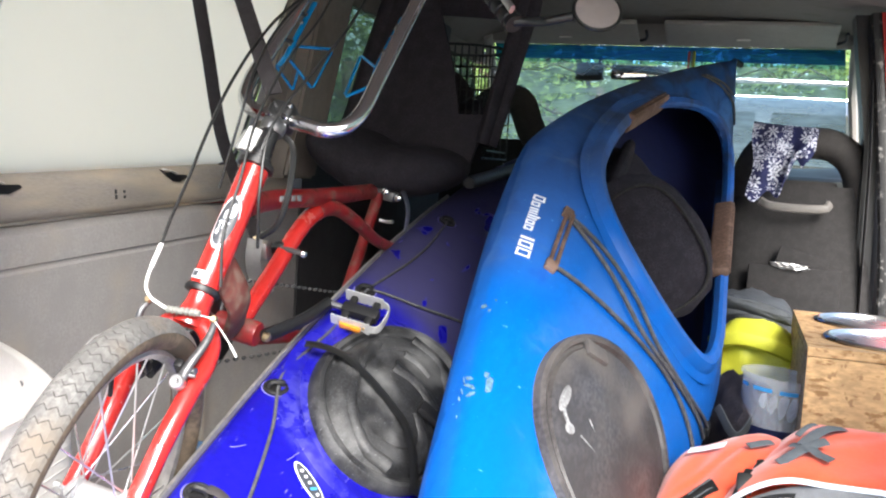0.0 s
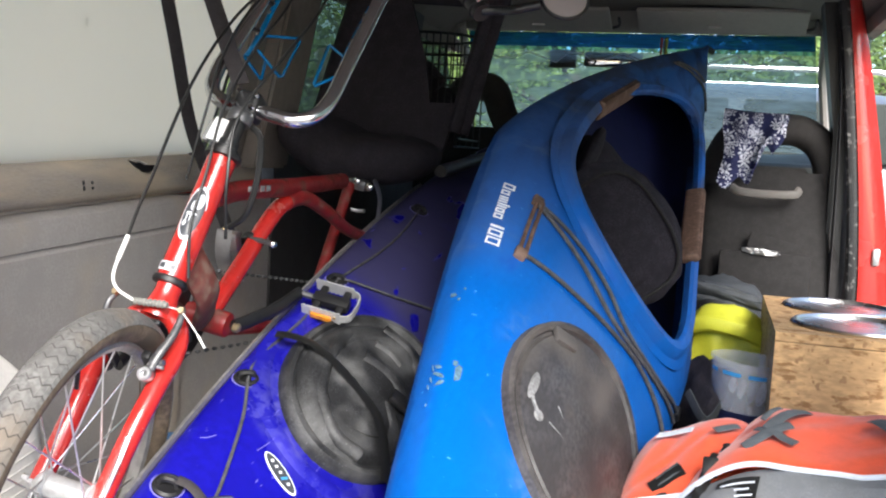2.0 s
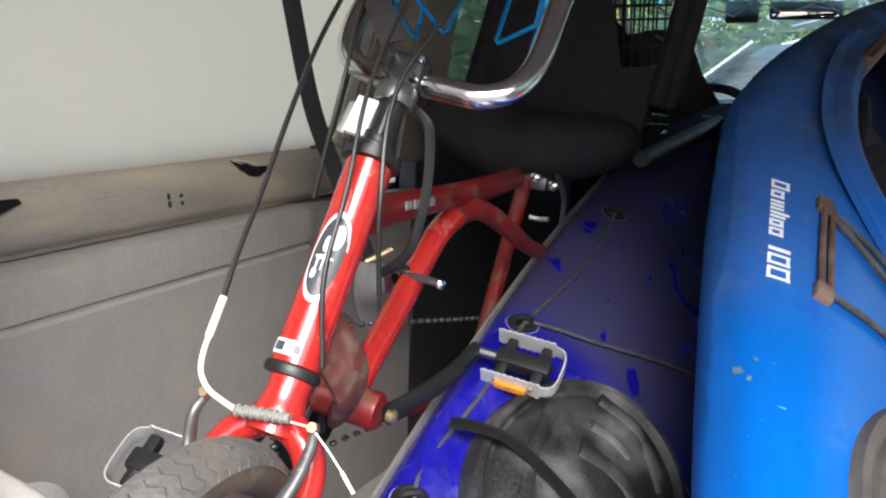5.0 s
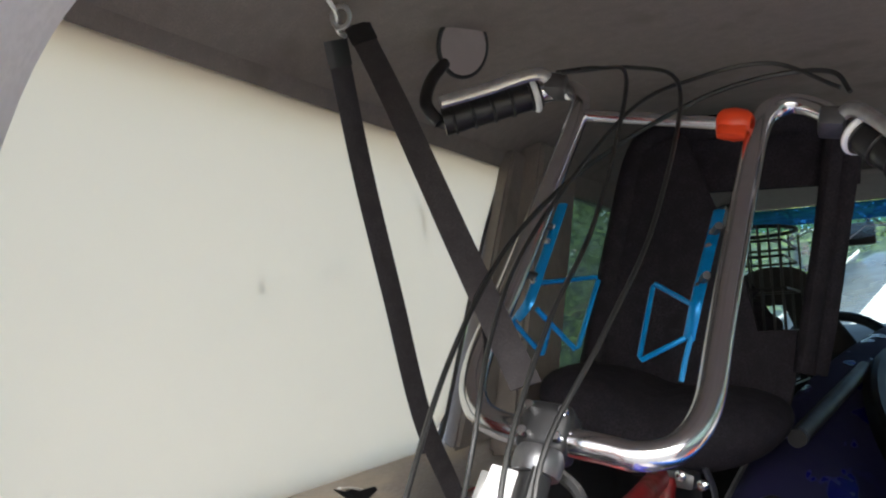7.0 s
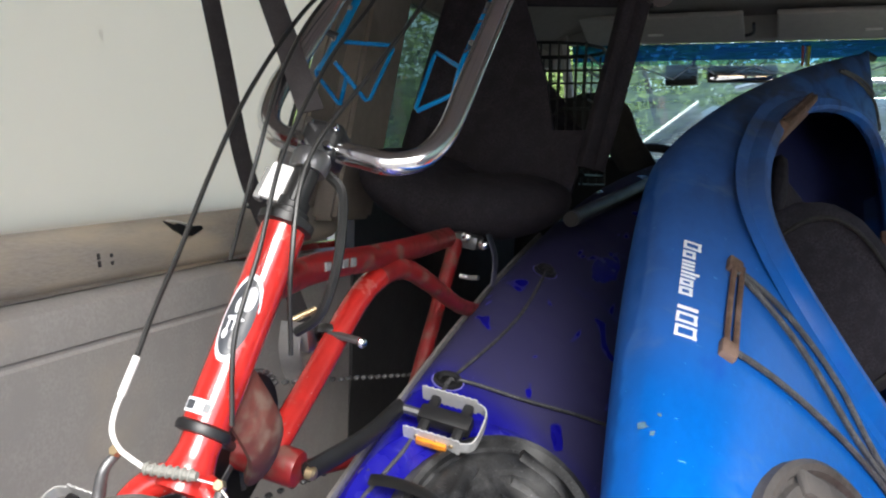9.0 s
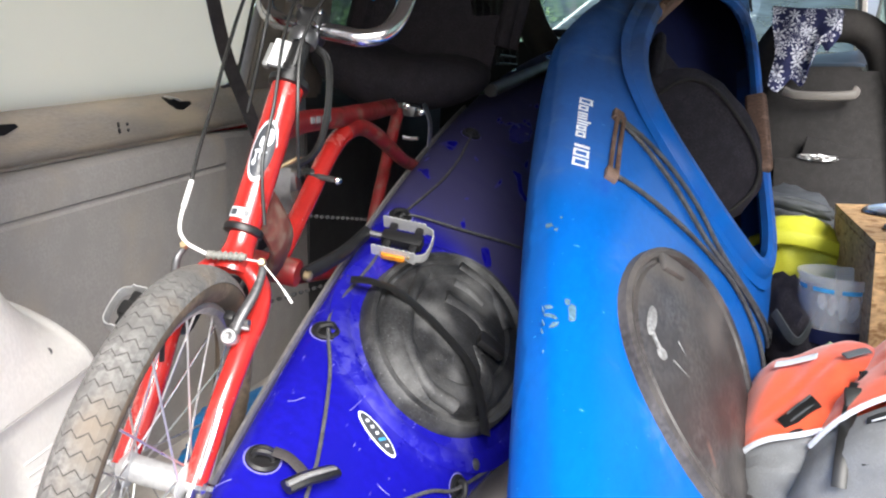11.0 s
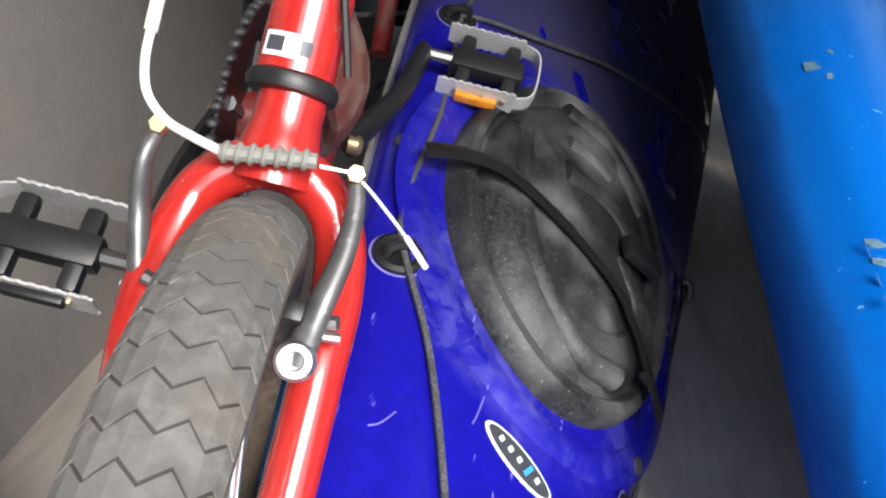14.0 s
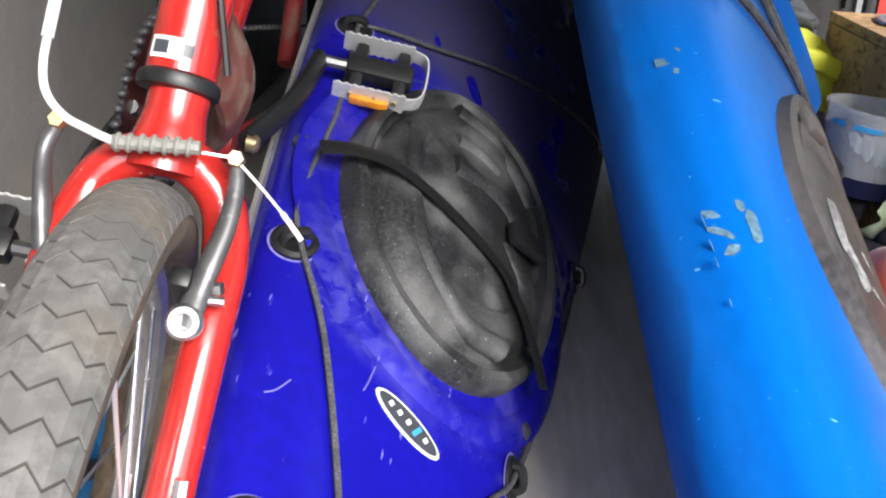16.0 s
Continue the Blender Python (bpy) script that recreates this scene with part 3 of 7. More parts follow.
# rear pillar, seal and painted frame of the hatch opening
pillar_rear = thing("pillar_rear", (-0.74, 1.04, 0), "light grey moulded rear pillar trim beside the hatch opening", "pillar", kind="structure")


EDGE_R = spline([(-0.552, 0.885, 0.486), (-0.553, 0.89, 0.62), (-0.553, 0.90, 0.72), (-0.529, 0.905, 0.82), (-0.487, 0.93, 0.97), (-0.412, 0.95, 1.04), (-0.212, 0.96, 1.10)], 6)
EDGE_L = spline([(-0.475, 0.735, 0.486), (-0.473, 0.74, 0.62), (-0.470, 0.75, 0.72), (-0.450, 0.765, 0.84), (-0.410, 0.79, 1.0), (-0.340, 0.80, 1.09), (-0.220, 0.81, 1.14)], 6)


def pillar_face(u, v):
    k = v * (len(EDGE_R) - 1)
    i0 = min(int(k), len(EDGE_R) - 2)
    a, b = EDGE_L[i0].lerp(EDGE_L[i0 + 1], k - i0), EDGE_R[i0].lerp(EDGE_R[i0 + 1], k - i0)
    return a.lerp(b, u) + Vector((0.020, -0.006, 0)) * math.sin(math.pi * u) ** 0.8


LOW_OUT = spline([(-0.478, 0.735, 0), (-0.510, 0.825, 0), (-0.536, 0.940, 0), (-0.560, 1.045, 0), (-0.586, 1.12, 0), (-0.66, 1.19, 0), (-0.745, 1.25, 0)], 8)
LOW_IN = spline([(-0.478, 0.735, 0), (-0.525, 0.83, 0), (-0.575, 0.905, 0), (-0.67, 0.955, 0), (-0.742, 1.02, 0), (-0.745, 1.14, 0), (-0.750, 1.25, 0)], 8)


def corner(u, z):
    """The moulded lining from the hatch to the side wall: a wheel arch that swells out below a crease."""
    k = u * (len(LOW_OUT) - 1)
    i0 = min(int(k), len(LOW_OUT) - 2)
    a, b = LOW_OUT[i0].lerp(LOW_OUT[i0 + 1], k - i0), LOW_IN[i0].lerp(LOW_IN[i0 + 1], k - i0)
    drop = min(1, max(0, (u - 0.56) / 0.3))
    low, top = 0.307 - 0.14 * drop ** 1.5, 0.486 - 0.055 * min(1, max(0, (u - 0.3) / 0.2)) - 0.12 * drop
    t = min(1, max(0, (z - low) / (top - low)))
    p = a.lerp(b, t ** 1.9)
    fold = -0.006 * math.exp(-((u - 0.25) / 0.05) ** 2) * min(1, max(0, (0.307 - z) / 0.1))
    flare = max(0, 0.302 - z) * (0.02 + 0.12 * min(1, u / 0.5))
    lip = 0.0045 * max(0, 1 - (z - 0.307) / 0.05) * min(1, u / 0.1) if z > 0.3069 and u < 0.6 else 0
    return Vector((p.x + fold + flare + lip, p.y - 0.4 * flare - 0.4 * lip, z))


part("upper_cover", sheet(pillar_face, 14, 40, thick=0.006), "pillar", pillar_rear)
part("lower_cover", sheet(lambda u, v: corner(u, 0.3072 + 0.1788 * v), 72, 30, thick=0.005), "pillar", pillar_rear)
part("clip_hole", lathe([(0.005, 0.0), (0.005, 0.002), (0.0, 0.002)], along(corner(0.42, 0.35) + Vector((0.004, -0.003, 0)), corner(0.42, 0.35) + Vector((1, -1, 0.2))), 10), "dark_trim", pillar_rear)
seal = thing("door_seal", (-0.44, 0.70, 0), "black rubber seal round the hatch opening", "seal", kind="structure")
strip = tube(spline([(-0.440, 0.71, -0.03), (-0.448, 0.708, 0.2), (-0.456, 0.708, 0.42)] + [tuple(p + Vector((0.014, -0.028, 0))) for p in EDGE_L[3::5]] + [(0.0, 0.80, 1.17), (0.4, 0.80, 1.17), (0.72, 0.77, 1.1), (0.79, 0.71, 0.8), (0.79, 0.70, 0.4), (0.79, 0.70, -0.02)], 14), (0.0085, 0.0105), 12)
for v in strip.verts:
    v.co += 0.0030 * Vector(noise.noise_vector(v.co * 42.0)) + 0.0016 * Vector(noise.noise_vector(v.co * 110.0))
part("strip", strip, "rubber", seal)
frame_rear = thing("hatch_frame", (-0.6, 0.66, 0), "red painted metal frame of the hatch opening", "frame", kind="structure")
for x0, x1 in ((-0.86, -0.457), (0.80, 0.90)):
    part("post", profile_run([(x0, -0.3), (x1 + (0.022 if x0 < 0 else 0), -0.3), (x1, 0.45), (x1 + (0.02 if x0 < 0 else -0.02), 0.8), (x1 + (0.10 if x0 < 0 else -0.06), 1.2), (x0, 1.2)], 0.60, 0.684, 2, close=True), "van_red", frame_rear)
for dx, w in ((-0.012, 0.006), (-0.034, 0.005), (-0.075, 0.012)):
    part("bead", tube([(-0.445 + dx, 0.6, -0.28), (-0.455 + dx, 0.6, 0.5), (-0.443 + dx, 0.6, 0.8), (-0.41 + dx, 0.6, 0.95)], w, 8), "van_red", frame_rear)
part("header", box((1.7, 0.10, 0.10), pose(0.02, 0.72, 1.25), 0.015), "trim_grey", frame_rear, "grey trimmed header")

# raised tailgate over the opening: unseen, added and angled to block overhead sky
tailgate = thing("tailgate", (0, 0.70, 1.3), "unseen red tailgate raised above the sill, added to cut overhead light", "tailgate", kind="structure")
part("shell", slab([(-0.78, 0.70, 1.32), (0.82, 0.70, 1.32), (0.78, -0.17, 1.99), (-0.74, -0.17, 1.99)], 0.05, 0.012), "van_red", tailgate)
part("lining", slab([(-0.77, 0.69, 1.30), (-0.73, -0.16, 1.955), (0.77, -0.16, 1.955), (0.81, 0.69, 1.30)], 0.012, 0.004), "trim_grey", tailgate)

# wheel arch hump with ribbed mat edge
arch = thing("wheel_arch", (-0.6, 1.0, 0), "pale grey moulded wheel arch cover with a crease line", "wheel arch", kind="structure")


part("cover", sheet(lambda u, v: corner(u, -0.01 + 0.317 * v), 72, 30, thick=0.005), "pillar", arch)
# tube along the crease, its highlight painted on
part("crease", tube([corner(k / 48, 0.3075) + Vector((0.0005, 0, 0)) for k in range(28)], 0.0022, 6), "pillar_pale", arch)
for i in range(15):
    z = 0.250 - 0.0145 * i
    part("rib", tube([corner(0.275 + 0.007 * i + 0.036 * k, z) + Vector((0.0022, -0.0014, 0)) for k in range(11)], 0.0042, 6), "pillar", arch)

# ceiling
ceiling = part("ceiling", sheet(lambda u, v: Vector((-0.78 + 1.6 * u, 0.76 + 3.14 * v, 1.225 - 0.10 * abs(2 * u - 1) ** 9 - 0.02 * abs(2 * u - 1) ** 2 + 0.012 * math.sin(v * 9) * (1 - abs(2 * u - 1)) + 0.045 * v ** 2)), 30, 24, thick=-0.02), "headliner",
               label="taupe cloth headliner with stains", kind="structure", category="ceiling")
roof = part("roof", sheet(lambda u, v: Vector((-0.82 + 1.68 * u, 0.70 + 3.25 * v, 1.30 - 0.10 * abs(2 * u - 1) ** 4)), 14, 10, thick=-0.02), "van_red",
            label="red painted outer roof of the van", kind="structure", category="roof")

# right side: rear quarter, open side door, front door
wall_right = thing("wall_right", (0.8, 2.4, 0), "right side of the van with an open side door", "wall", kind="structure")
part("quarter", slab([(0.80, 0.70, -0.1), (0.80, 0.70, 0.6), (0.80, 1.75, 0.6), (0.80, 1.75, -0.1)], 0.06), "trim_grey", wall_right, smooth=False)
# unseen window opening, added to let light in from the right
for y0, y1 in ((0.70, 0.84), (1.67, 1.75)):
    part("quarter_post", slab([(0.80, y0, 0.6), (0.79, y0, 1.15), (0.79, y1, 1.15), (0.80, y1, 0.6)], 0.05), "headliner", wall_right, smooth=False)
added_window_5 = thing("added_window_5", (0.81, 1.38, 0.6), "unseen quarter window added to let light onto the left wall", "window", kind="structure")
part("pane", slab([(0.82, 0.84, 0.6), (0.81, 0.84, 1.15), (0.81, 1.67, 1.15), (0.82, 1.67, 0.6)], 0.004), "glass", added_window_5, smooth=False).visible_shadow = False
part("sill_step", box((0.08, 1.3, 0.08), pose(0.84, 2.4, -0.05), 0.01), "dark_trim", wall_right)
part("pillar", profile_run([(0.70, -0.05), (0.75, -0.05), (0.725, 0.8), (0.665, 1.2), (0.625, 1.2), (0.685, 0.8)], 3.1, 3.2, 2, close=True), "black", wall_right)
part("pillar_back", slab([(0.70, 3.2, -0.05), (0.80, 3.2, -0.05), (0.765, 3.2, 0.78), (0.69, 3.2, 0.78)], 0.02), "dark_trim", wall_right, smooth=False)


def skin_post(u, v):
    z = -0.1 + 1.3 * v
    k = max(0.0, (z - 0.3) / 0.9)
    return Vector((0.791 - 0.098 * k ** 1.4 + (0.085 - 0.060 * k) * u, 3.06 + 0.012 * math.sin(math.pi * u) * -1 + 0.03 * u, z))


part("pillar_skin", sheet(skin_post, 8, 24, thick=0.015), "van_red", wall_right, "red painted door pillar")
part("pillar_seal", tube([skin_post(0, k / 24) + Vector((-0.014, 0.004, 0)) for k in range(25)], (0.016, 0.02), 8), "rubber", wall_right)
part("latch", box((0.02, 0.02, 0.05), pose(0.83, 3.045, 0.44), 0.004), "alloy", wall_right, "steel door latch")
part("front_door", profile_run([(0.79, 0.62), (0.77, 0.62), (0.755, 0.58), (0.755, 0.3), (0.775, -0.05), (0.79, -0.05)], 3.22, 3.95, 2, close=True), "dark_trim", wall_right)
part("top_rail", profile_run([(0.80, 1.12), (0.765, 1.115), (0.755, 1.15), (0.80, 1.21)], 0.72, 3.95, 2, close=True), "headliner", wall_right)
part("belt", tube(spline([(0.665, 3.08, 1.14), (0.685, 3.075, 1.0), (0.70, 3.07, 0.75), (0.71, 3.07, 0.3)]), (0.02, 0.003), 6), "strap", wall_right)

# windscreen and dash
windscreen = thing("windscreen", (0.0, 4.1, 0.95), "windscreen with a blue sunshade band and a long white crack", "windscreen", kind="structure")


def screen(u, v):
    x = (2 * u - 1)
    w = 0.66 + 0.1 * v
    return Vector((0.0 + w * x, 3.84 + 0.62 * v - 0.10 * x * x, 1.195 - 0.42 * v - 0.012 * x * x))


part("pane", sheet(lambda u, v: screen(u, 0.145 + 0.855 * v), 20, 10), "glass", windscreen).visible_shadow = False
part("band_edge", sheet(lambda u, v: screen(u, 0.115 + 0.03 * v), 20, 2), "tint_edge", windscreen).visible_shadow = False
part("tint_band", sheet(lambda u, v: screen(u, 0.115 * v), 20, 4), "tint_glass", windscreen, "blue sunshade band").visible_shadow = False
crack = [(0.05 + 0.9 * k / 22, 0.20 + 0.035 * math.sin(k * 1.7) + 0.02 * math.sin(k * 4.1)) for k in range(23)]
part("crack", tube([screen(u, v) + Vector((0, -0.003, 0)) for u, v in crack], 0.0028, 5), "white_print", windscreen, "white crack line")
part("header_trim", box((1.40, 0.07, 0.085), pose(0, 3.81, 1.238), 0.012), "visor_cloth", windscreen)
for s in (-1, 1):
    part("a_pillar", tube([(s * 0.695, 3.74, 1.22), (s * 0.715, 3.95, 1.06), (s * 0.80, 4.4, 0.75)], (0.018, 0.035), 8), "visor_cloth", windscreen)
dash = thing("dashboard", (0, 4.3, 0.5), "black moulded dashboard below the windscreen", "dashboard")
part("top", sheet(lambda u, v: Vector((-0.78 + 1.56 * u, 3.95 + 0.6 * v, 0.72 + 0.06 * math.sin(math.pi * v) + 0.03 * math.sin(6 * u))), 24, 10, thick=0.03), "black", dash)
part("face", box((1.5, 0.08, 0.5), pose(0, 3.98, 0.47, 12), 0.03), "black", dash)
part("vent", box((0.12, 0.02, 0.06), pose(-0.2, 3.93, 0.66, 12), 0.01), "dark_alloy", dash)
wheel = thing("steering_wheel", (-0.38, 3.75, 0.65), "black steering wheel in front of the driver seat", "steering wheel")
part("rim", ring((-0.38, 3.72, 0.68), (0, -0.85, 0.5), 0.18, 0.016), "black", wheel)
part("hub", lathe([(0.0, 0.03), (0.06, 0.025), (0.07, 0.0), (0.0, -0.02)], along((-0.38, 3.73, 0.67), (-0.38, 3.6, 0.75))), "black", wheel)
part("spoke", rod((-0.55, 3.72, 0.68), (-0.21, 3.72, 0.68), 0.014), "black", wheel)


def sun_visor(x0, x1):
    v = thing("sun_visor", ((x0 + x1) / 2, 3.75, 1.2), "taupe cloth sun visor folded up under the headliner", "sun visor", "sun visors")
    cx, w = (x0 + x1) / 2, abs(x1 - x0)
    part("flap", box((w, 0.17, 0.018), pose(cx, 3.64, 1.220, -19), 0.008, seg=3), "visor_cloth", v)
    part("tag", box((0.05, 0.002, 0.014), pose(cx - 0.02, 3.66, 1.2025, -19), 0.0005), "pillar", v, "pale label")
    part("hinge", tube(spline([(x1 - 0.02, 3.72, 1.195), (x1 + 0.025, 3.7, 1.205), (x1 + 0.03, 3.64, 1.225)]), 0.006, 6), "dark_trim", v)


sun_visor(-0.60, -0.08)
sun_visor(0.02, 0.625)
mirror_in = thing("rear_view_mirror", (-0.32, 4.0, 1.1), "black rear view mirror below the windscreen header", "mirror")
part("housing", box((0.115, 0.03, 0.075), pose(-0.31, 3.99, 1.105), 0.01), "black", mirror_in)
part("stalk", rod((-0.28, 4.0, 1.12), (-0.27, 4.04, 1.17), 0.008), "black", mirror_in)
mirror_b = thing("interior_mirror", (-0.1, 3.98, 1.1), "long black framed interior mirror showing the cabin", "mirror")
part("housing", box((0.24, 0.025, 0.062), pose(-0.1, 3.99, 1.105, 0, 0, 8), 0.012), "black", mirror_b)
part("pane", box((0.215, 0.004, 0.045), pose(-0.102, 3.9755, 1.105, 0, 0, 8), 0.001), "mirror", mirror_b, "mirror glass")
ribbon = thing("ribbon", (0.12, 3.9, 1.15), "small red and green ribbon hanging from the mirror mount", "ribbon")
for dx, k in ((0, "orange_clip"), (0.012, "leafy"), (0.02, "yellow")):
    part("strand", box((0.008, 0.004, 0.07), pose(0.10 + dx, 3.86, 1.15, 0, 12 * dx), 0.001), k, ribbon)

# side windows on the left
window_2 = thing("window_2", (-0.77, 2.7, 0.9), "left side door window with clear glass", "window", kind="structure")
part("pane", slab([(-0.78, 2.2, 0.66), (-0.78, 3.1, 0.66), (-0.775, 3.1, 1.13), (-0.775, 2.2, 1.13)], 0.004), "side_glass", window_2, smooth=False).visible_shadow = False
window_3 = thing("window_3", (-0.77, 3.5, 0.9), "driver door window with clear glass", "window", kind="structure")
part("pane", slab([(-0.78, 3.16, 0.66), (-0.78, 4.1, 0.66), (-0.775, 3.8, 1.13), (-0.775, 3.16, 1.13)], 0.004), "side_glass", window_3, smooth=False).visible_shadow = False
window_4 = thing("window_4", (0.79, 3.5, 0.9), "passenger door window with clear glass", "window", kind="structure")
part("pane", slab([(0.79, 3.24, 0.62), (0.79, 4.1, 0.62), (0.78, 3.8, 1.13), (0.78, 3.24, 1.13)], 0.004), "glass", window_4, smooth=False).visible_shadow = False


# front seats: shell back, rolled top with a gap, pocket
def front_seat(cx, y, label, top=0.83, arch=1.0, shoulder=0.10, group="front seats"):
    s = thing("front_seat", (cx, y + 0.3, 0), label, "car seat", group)

    def back(u, v):
        a = 2 * math.pi * u
        w = 0.225 - 0.03 * max(0, v - 0.6) - 0.02 * (1 - v)
        c, q = math.cos(a), math.sin(a)
        return Vector((cx + w * abs(c) ** 0.55 * (1 if c > 0 else -1), y + 0.06 + 0.1 * (1 - v) * 0 + 0.055 * abs(q) ** 0.7 * (1 if q > 0 else -1) + 0.10 * v, 0.14 + (top - 0.14 - shoulder) * v))

    part("backrest", sheet(back, 36, 16, closed_u=True), "seat_cloth", s)
    roll = [(-0.175, 0.16, -0.2), (-0.165, 0.165, -0.10), (-0.11, 0.165, -0.03), (0, 0.165, -0.015), (0.09, 0.165, -0.03), (0.155, 0.16, -0.11), (0.175, 0.15, -0.3), (0.175, 0.1, 0.2 - top)]
    part("top_roll", tube(spline([(cx + dx * (arch if dz > -0.25 else 1), y + dy, top + dz) for dx, dy, dz in roll], 6), (0.058 if arch == 1 else 0.046, 0.05), 16), "seat_grey", s)
    part("head_panel", box((0.2, 0.05, 0.07), pose(cx, y + 0.17, top - 0.15 - 0.4 * (shoulder - 0.10), -8), 0.02), "seat_cloth", s)
    part("cushion", box((0.46, 0.46, 0.16), pose(cx, y + 0.38, 0.28), 0.05, seg=3), "seat_cloth", s)
    part("pedestal", box((0.36, 0.36, 0.2), pose(cx, y + 0.38, 0.10), 0.02), "dark_trim", s)
    return s


seat_r = front_seat(0.53, 3.02, "charcoal cloth passenger seat with a rolled top and a pocket", 0.83, 1.0, 0.15)
part("handle", tube(spline([(0.40, 3.07, 0.625), (0.43, 3.055, 0.612), (0.51, 3.05, 0.608), (0.585, 3.055, 0.612), (0.60, 3.07, 0.628)]), (0.010, 0.014), 8), "handle_grey", seat_r, "taupe grab handle")
part("pocket", box((0.27, 0.02, 0.20), pose(0.515, 3.035, 0.33, -4), 0.009), "seat_cloth", seat_r, "slack back pocket")
front_seat(-0.45, 3.0, "black cloth driver seat with a gap below its rolled top", 0.93, 0.55, 0.19)
wrapper = thing("snack_wrapper", (0.53, 3.03, 0.45), "crumpled silver wrapper stuck out of the seat pocket", "wrapper")
part("film", soft_blob(pose(0.50, 3.03, 0.432, 0, 4), (0.10, 0.024, 0.018), 3, 0.4, 4), "foil", wrapper)
folder = thing("notebook", (0.54, 3.03, 0.45), "dark grey notebook in the seat pocket", "book")
part("cover", box((0.15, 0.012, 0.07), pose(0.535, 3.05, 0.440, -5, 14), 0.003), "seat_cloth", folder)

# patterned bandana over the seat
bandana = thing("bandana", (0.44, 3.1, 0.75), "navy bandana with white flowers draped over the passenger seat", "bandana")
m_band = material("navy_floral_cotton", (0.012, 0.016, 0.075), 0.8, 0, 300, 0.2, 0.0004)


def floral(m):
    n, l = m.node_tree.nodes, m.node_tree.links
    p = n["Principled BSDF"]
    old = p.inputs["Base Color"].links[0].from_socket
    co = n.new("ShaderNodeTexCoord")
    def calc(op, a, b=None):
        q = n.new("ShaderNodeMath")
        q.operation = op
        for s, v in zip(q.inputs, (a, b)):
            if isinstance(v, (int, float)):
                s.default_value = v
            elif v is not None:
                l.new(v, s)
        return q.outputs[0]

    flat = n.new("ShaderNodeMapping")
    flat.inputs["Scale"].default_value = (1, 0, 1)
    l.new(co.outputs["Object"], flat.inputs["Vector"])
    marks = []
    for scale, size, petals, shift in ((24, 0.020, 7, 0.0), (33, 0.016, 5, 0.31)):
        mv = n.new("ShaderNodeMapping")
        mv.inputs["Location"].default_value = (shift, 0, shift)
        l.new(flat.outputs["Vector"], mv.inputs["Vector"])
        vo = n.new("ShaderNodeTexVoronoi")
        vo.inputs["Scale"].default_value = scale
        l.new(mv.outputs["Vector"], vo.inputs["Vector"])
        df = n.new("ShaderNodeVectorMath")
        df.operation = "SUBTRACT"
        l.new(mv.outputs["Vector"], df.inputs[0])
        l.new(vo.outputs["Position"], df.inputs[1])
        ln = n.new("ShaderNodeVectorMath")
        ln.operation = "LENGTH"
        l.new(df.outputs["Vector"], ln.inputs[0])
        sp = n.new("ShaderNodeSeparateXYZ")
        l.new(df.outputs["Vector"], sp.inputs[0])
        ang = calc("ARCTAN2", sp.outputs["X"], sp.outputs["Z"])
        lobe_r = calc("MULTIPLY", calc("ADD", calc("ABSOLUTE", calc("COSINE", calc("MULTIPLY", ang, petals / 2))), 0.12), size)
        ratio = calc("DIVIDE", ln.outputs["Value"], lobe_r)
        if petals == 7:
            marks.append(calc("MULTIPLY", calc("LESS_THAN", ratio, 0.9), calc("GREATER_THAN", ratio, 0.42)))
        else:
            marks.append(calc("MULTIPLY", calc("LESS_THAN", ratio, 1.0), calc("GREATER_THAN", ratio, 0.72)))
    th = n.new("ShaderNodeMath")
    th.operation = "MAXIMUM"
    l.new(marks[0], th.inputs[0])
    l.new(marks[1], th.inputs[1])
    mx = n.new("ShaderNodeMix")
    mx.data_type = "RGBA"
    mx.inputs["B"].default_value = (0.62, 0.64, 0.72, 1)
    l.new(th.outputs[0], mx.inputs["Factor"])
    l.new(old, mx.inputs["A"])
    l.new(mx.outputs["Result"], p.inputs["Base Color"])


floral(m_band)
M["bandana"] = m_band


def drape(u, v):
    x = 0.362 + 0.195 * u + 0.010 * math.sin(9 * v + 2) * v
    fold = 0.014 * math.sin(10 * u + 4 * v) * (0.2 + v) + 0.012 * noise.noise(Vector((u * 5, v * 5, 3)))
    if v < 0.25:
        return Vector((x, 3.23 - 0.13 * (v / 0.25), 0.862 + 0.010 * math.sin(math.pi * v / 0.25) + 0.3 * fold - 0.012 * u))
    k = (v - 0.25) / 0.75
    drop = 0.215 - 0.11 * (1 / (1 + math.exp(-22 * (u - 0.62)))) + 0.02 * math.sin(13 * u)
    return Vector((x - 0.05 * k * max(0, u - 0.3), 3.10 - 0.035 * math.sin(math.pi / 2 * min(1, k * 3)) + fold, 0.856 - 0.012 * u - drop * k))


part("cloth", sheet(drape, 34, 26, thick=0.003), "bandana", bandana)


# ---- outside ----
ground = part("ground", sheet(lambda u, v: Vector(((u - 0.5) * 3000 * abs(2 * u - 1) ** 2, (v - 0.5) * 3000 * abs(2 * v - 1) ** 2, -0.52 + 0.30 * min(1, max(0, ((v - 0.5) * 3000 * abs(2 * v - 1) ** 2 - 4.6) / 2)))), 301, 301), "asphalt", label="unseen car park ground, toned pale to bounce light", kind="structure", category="ground")


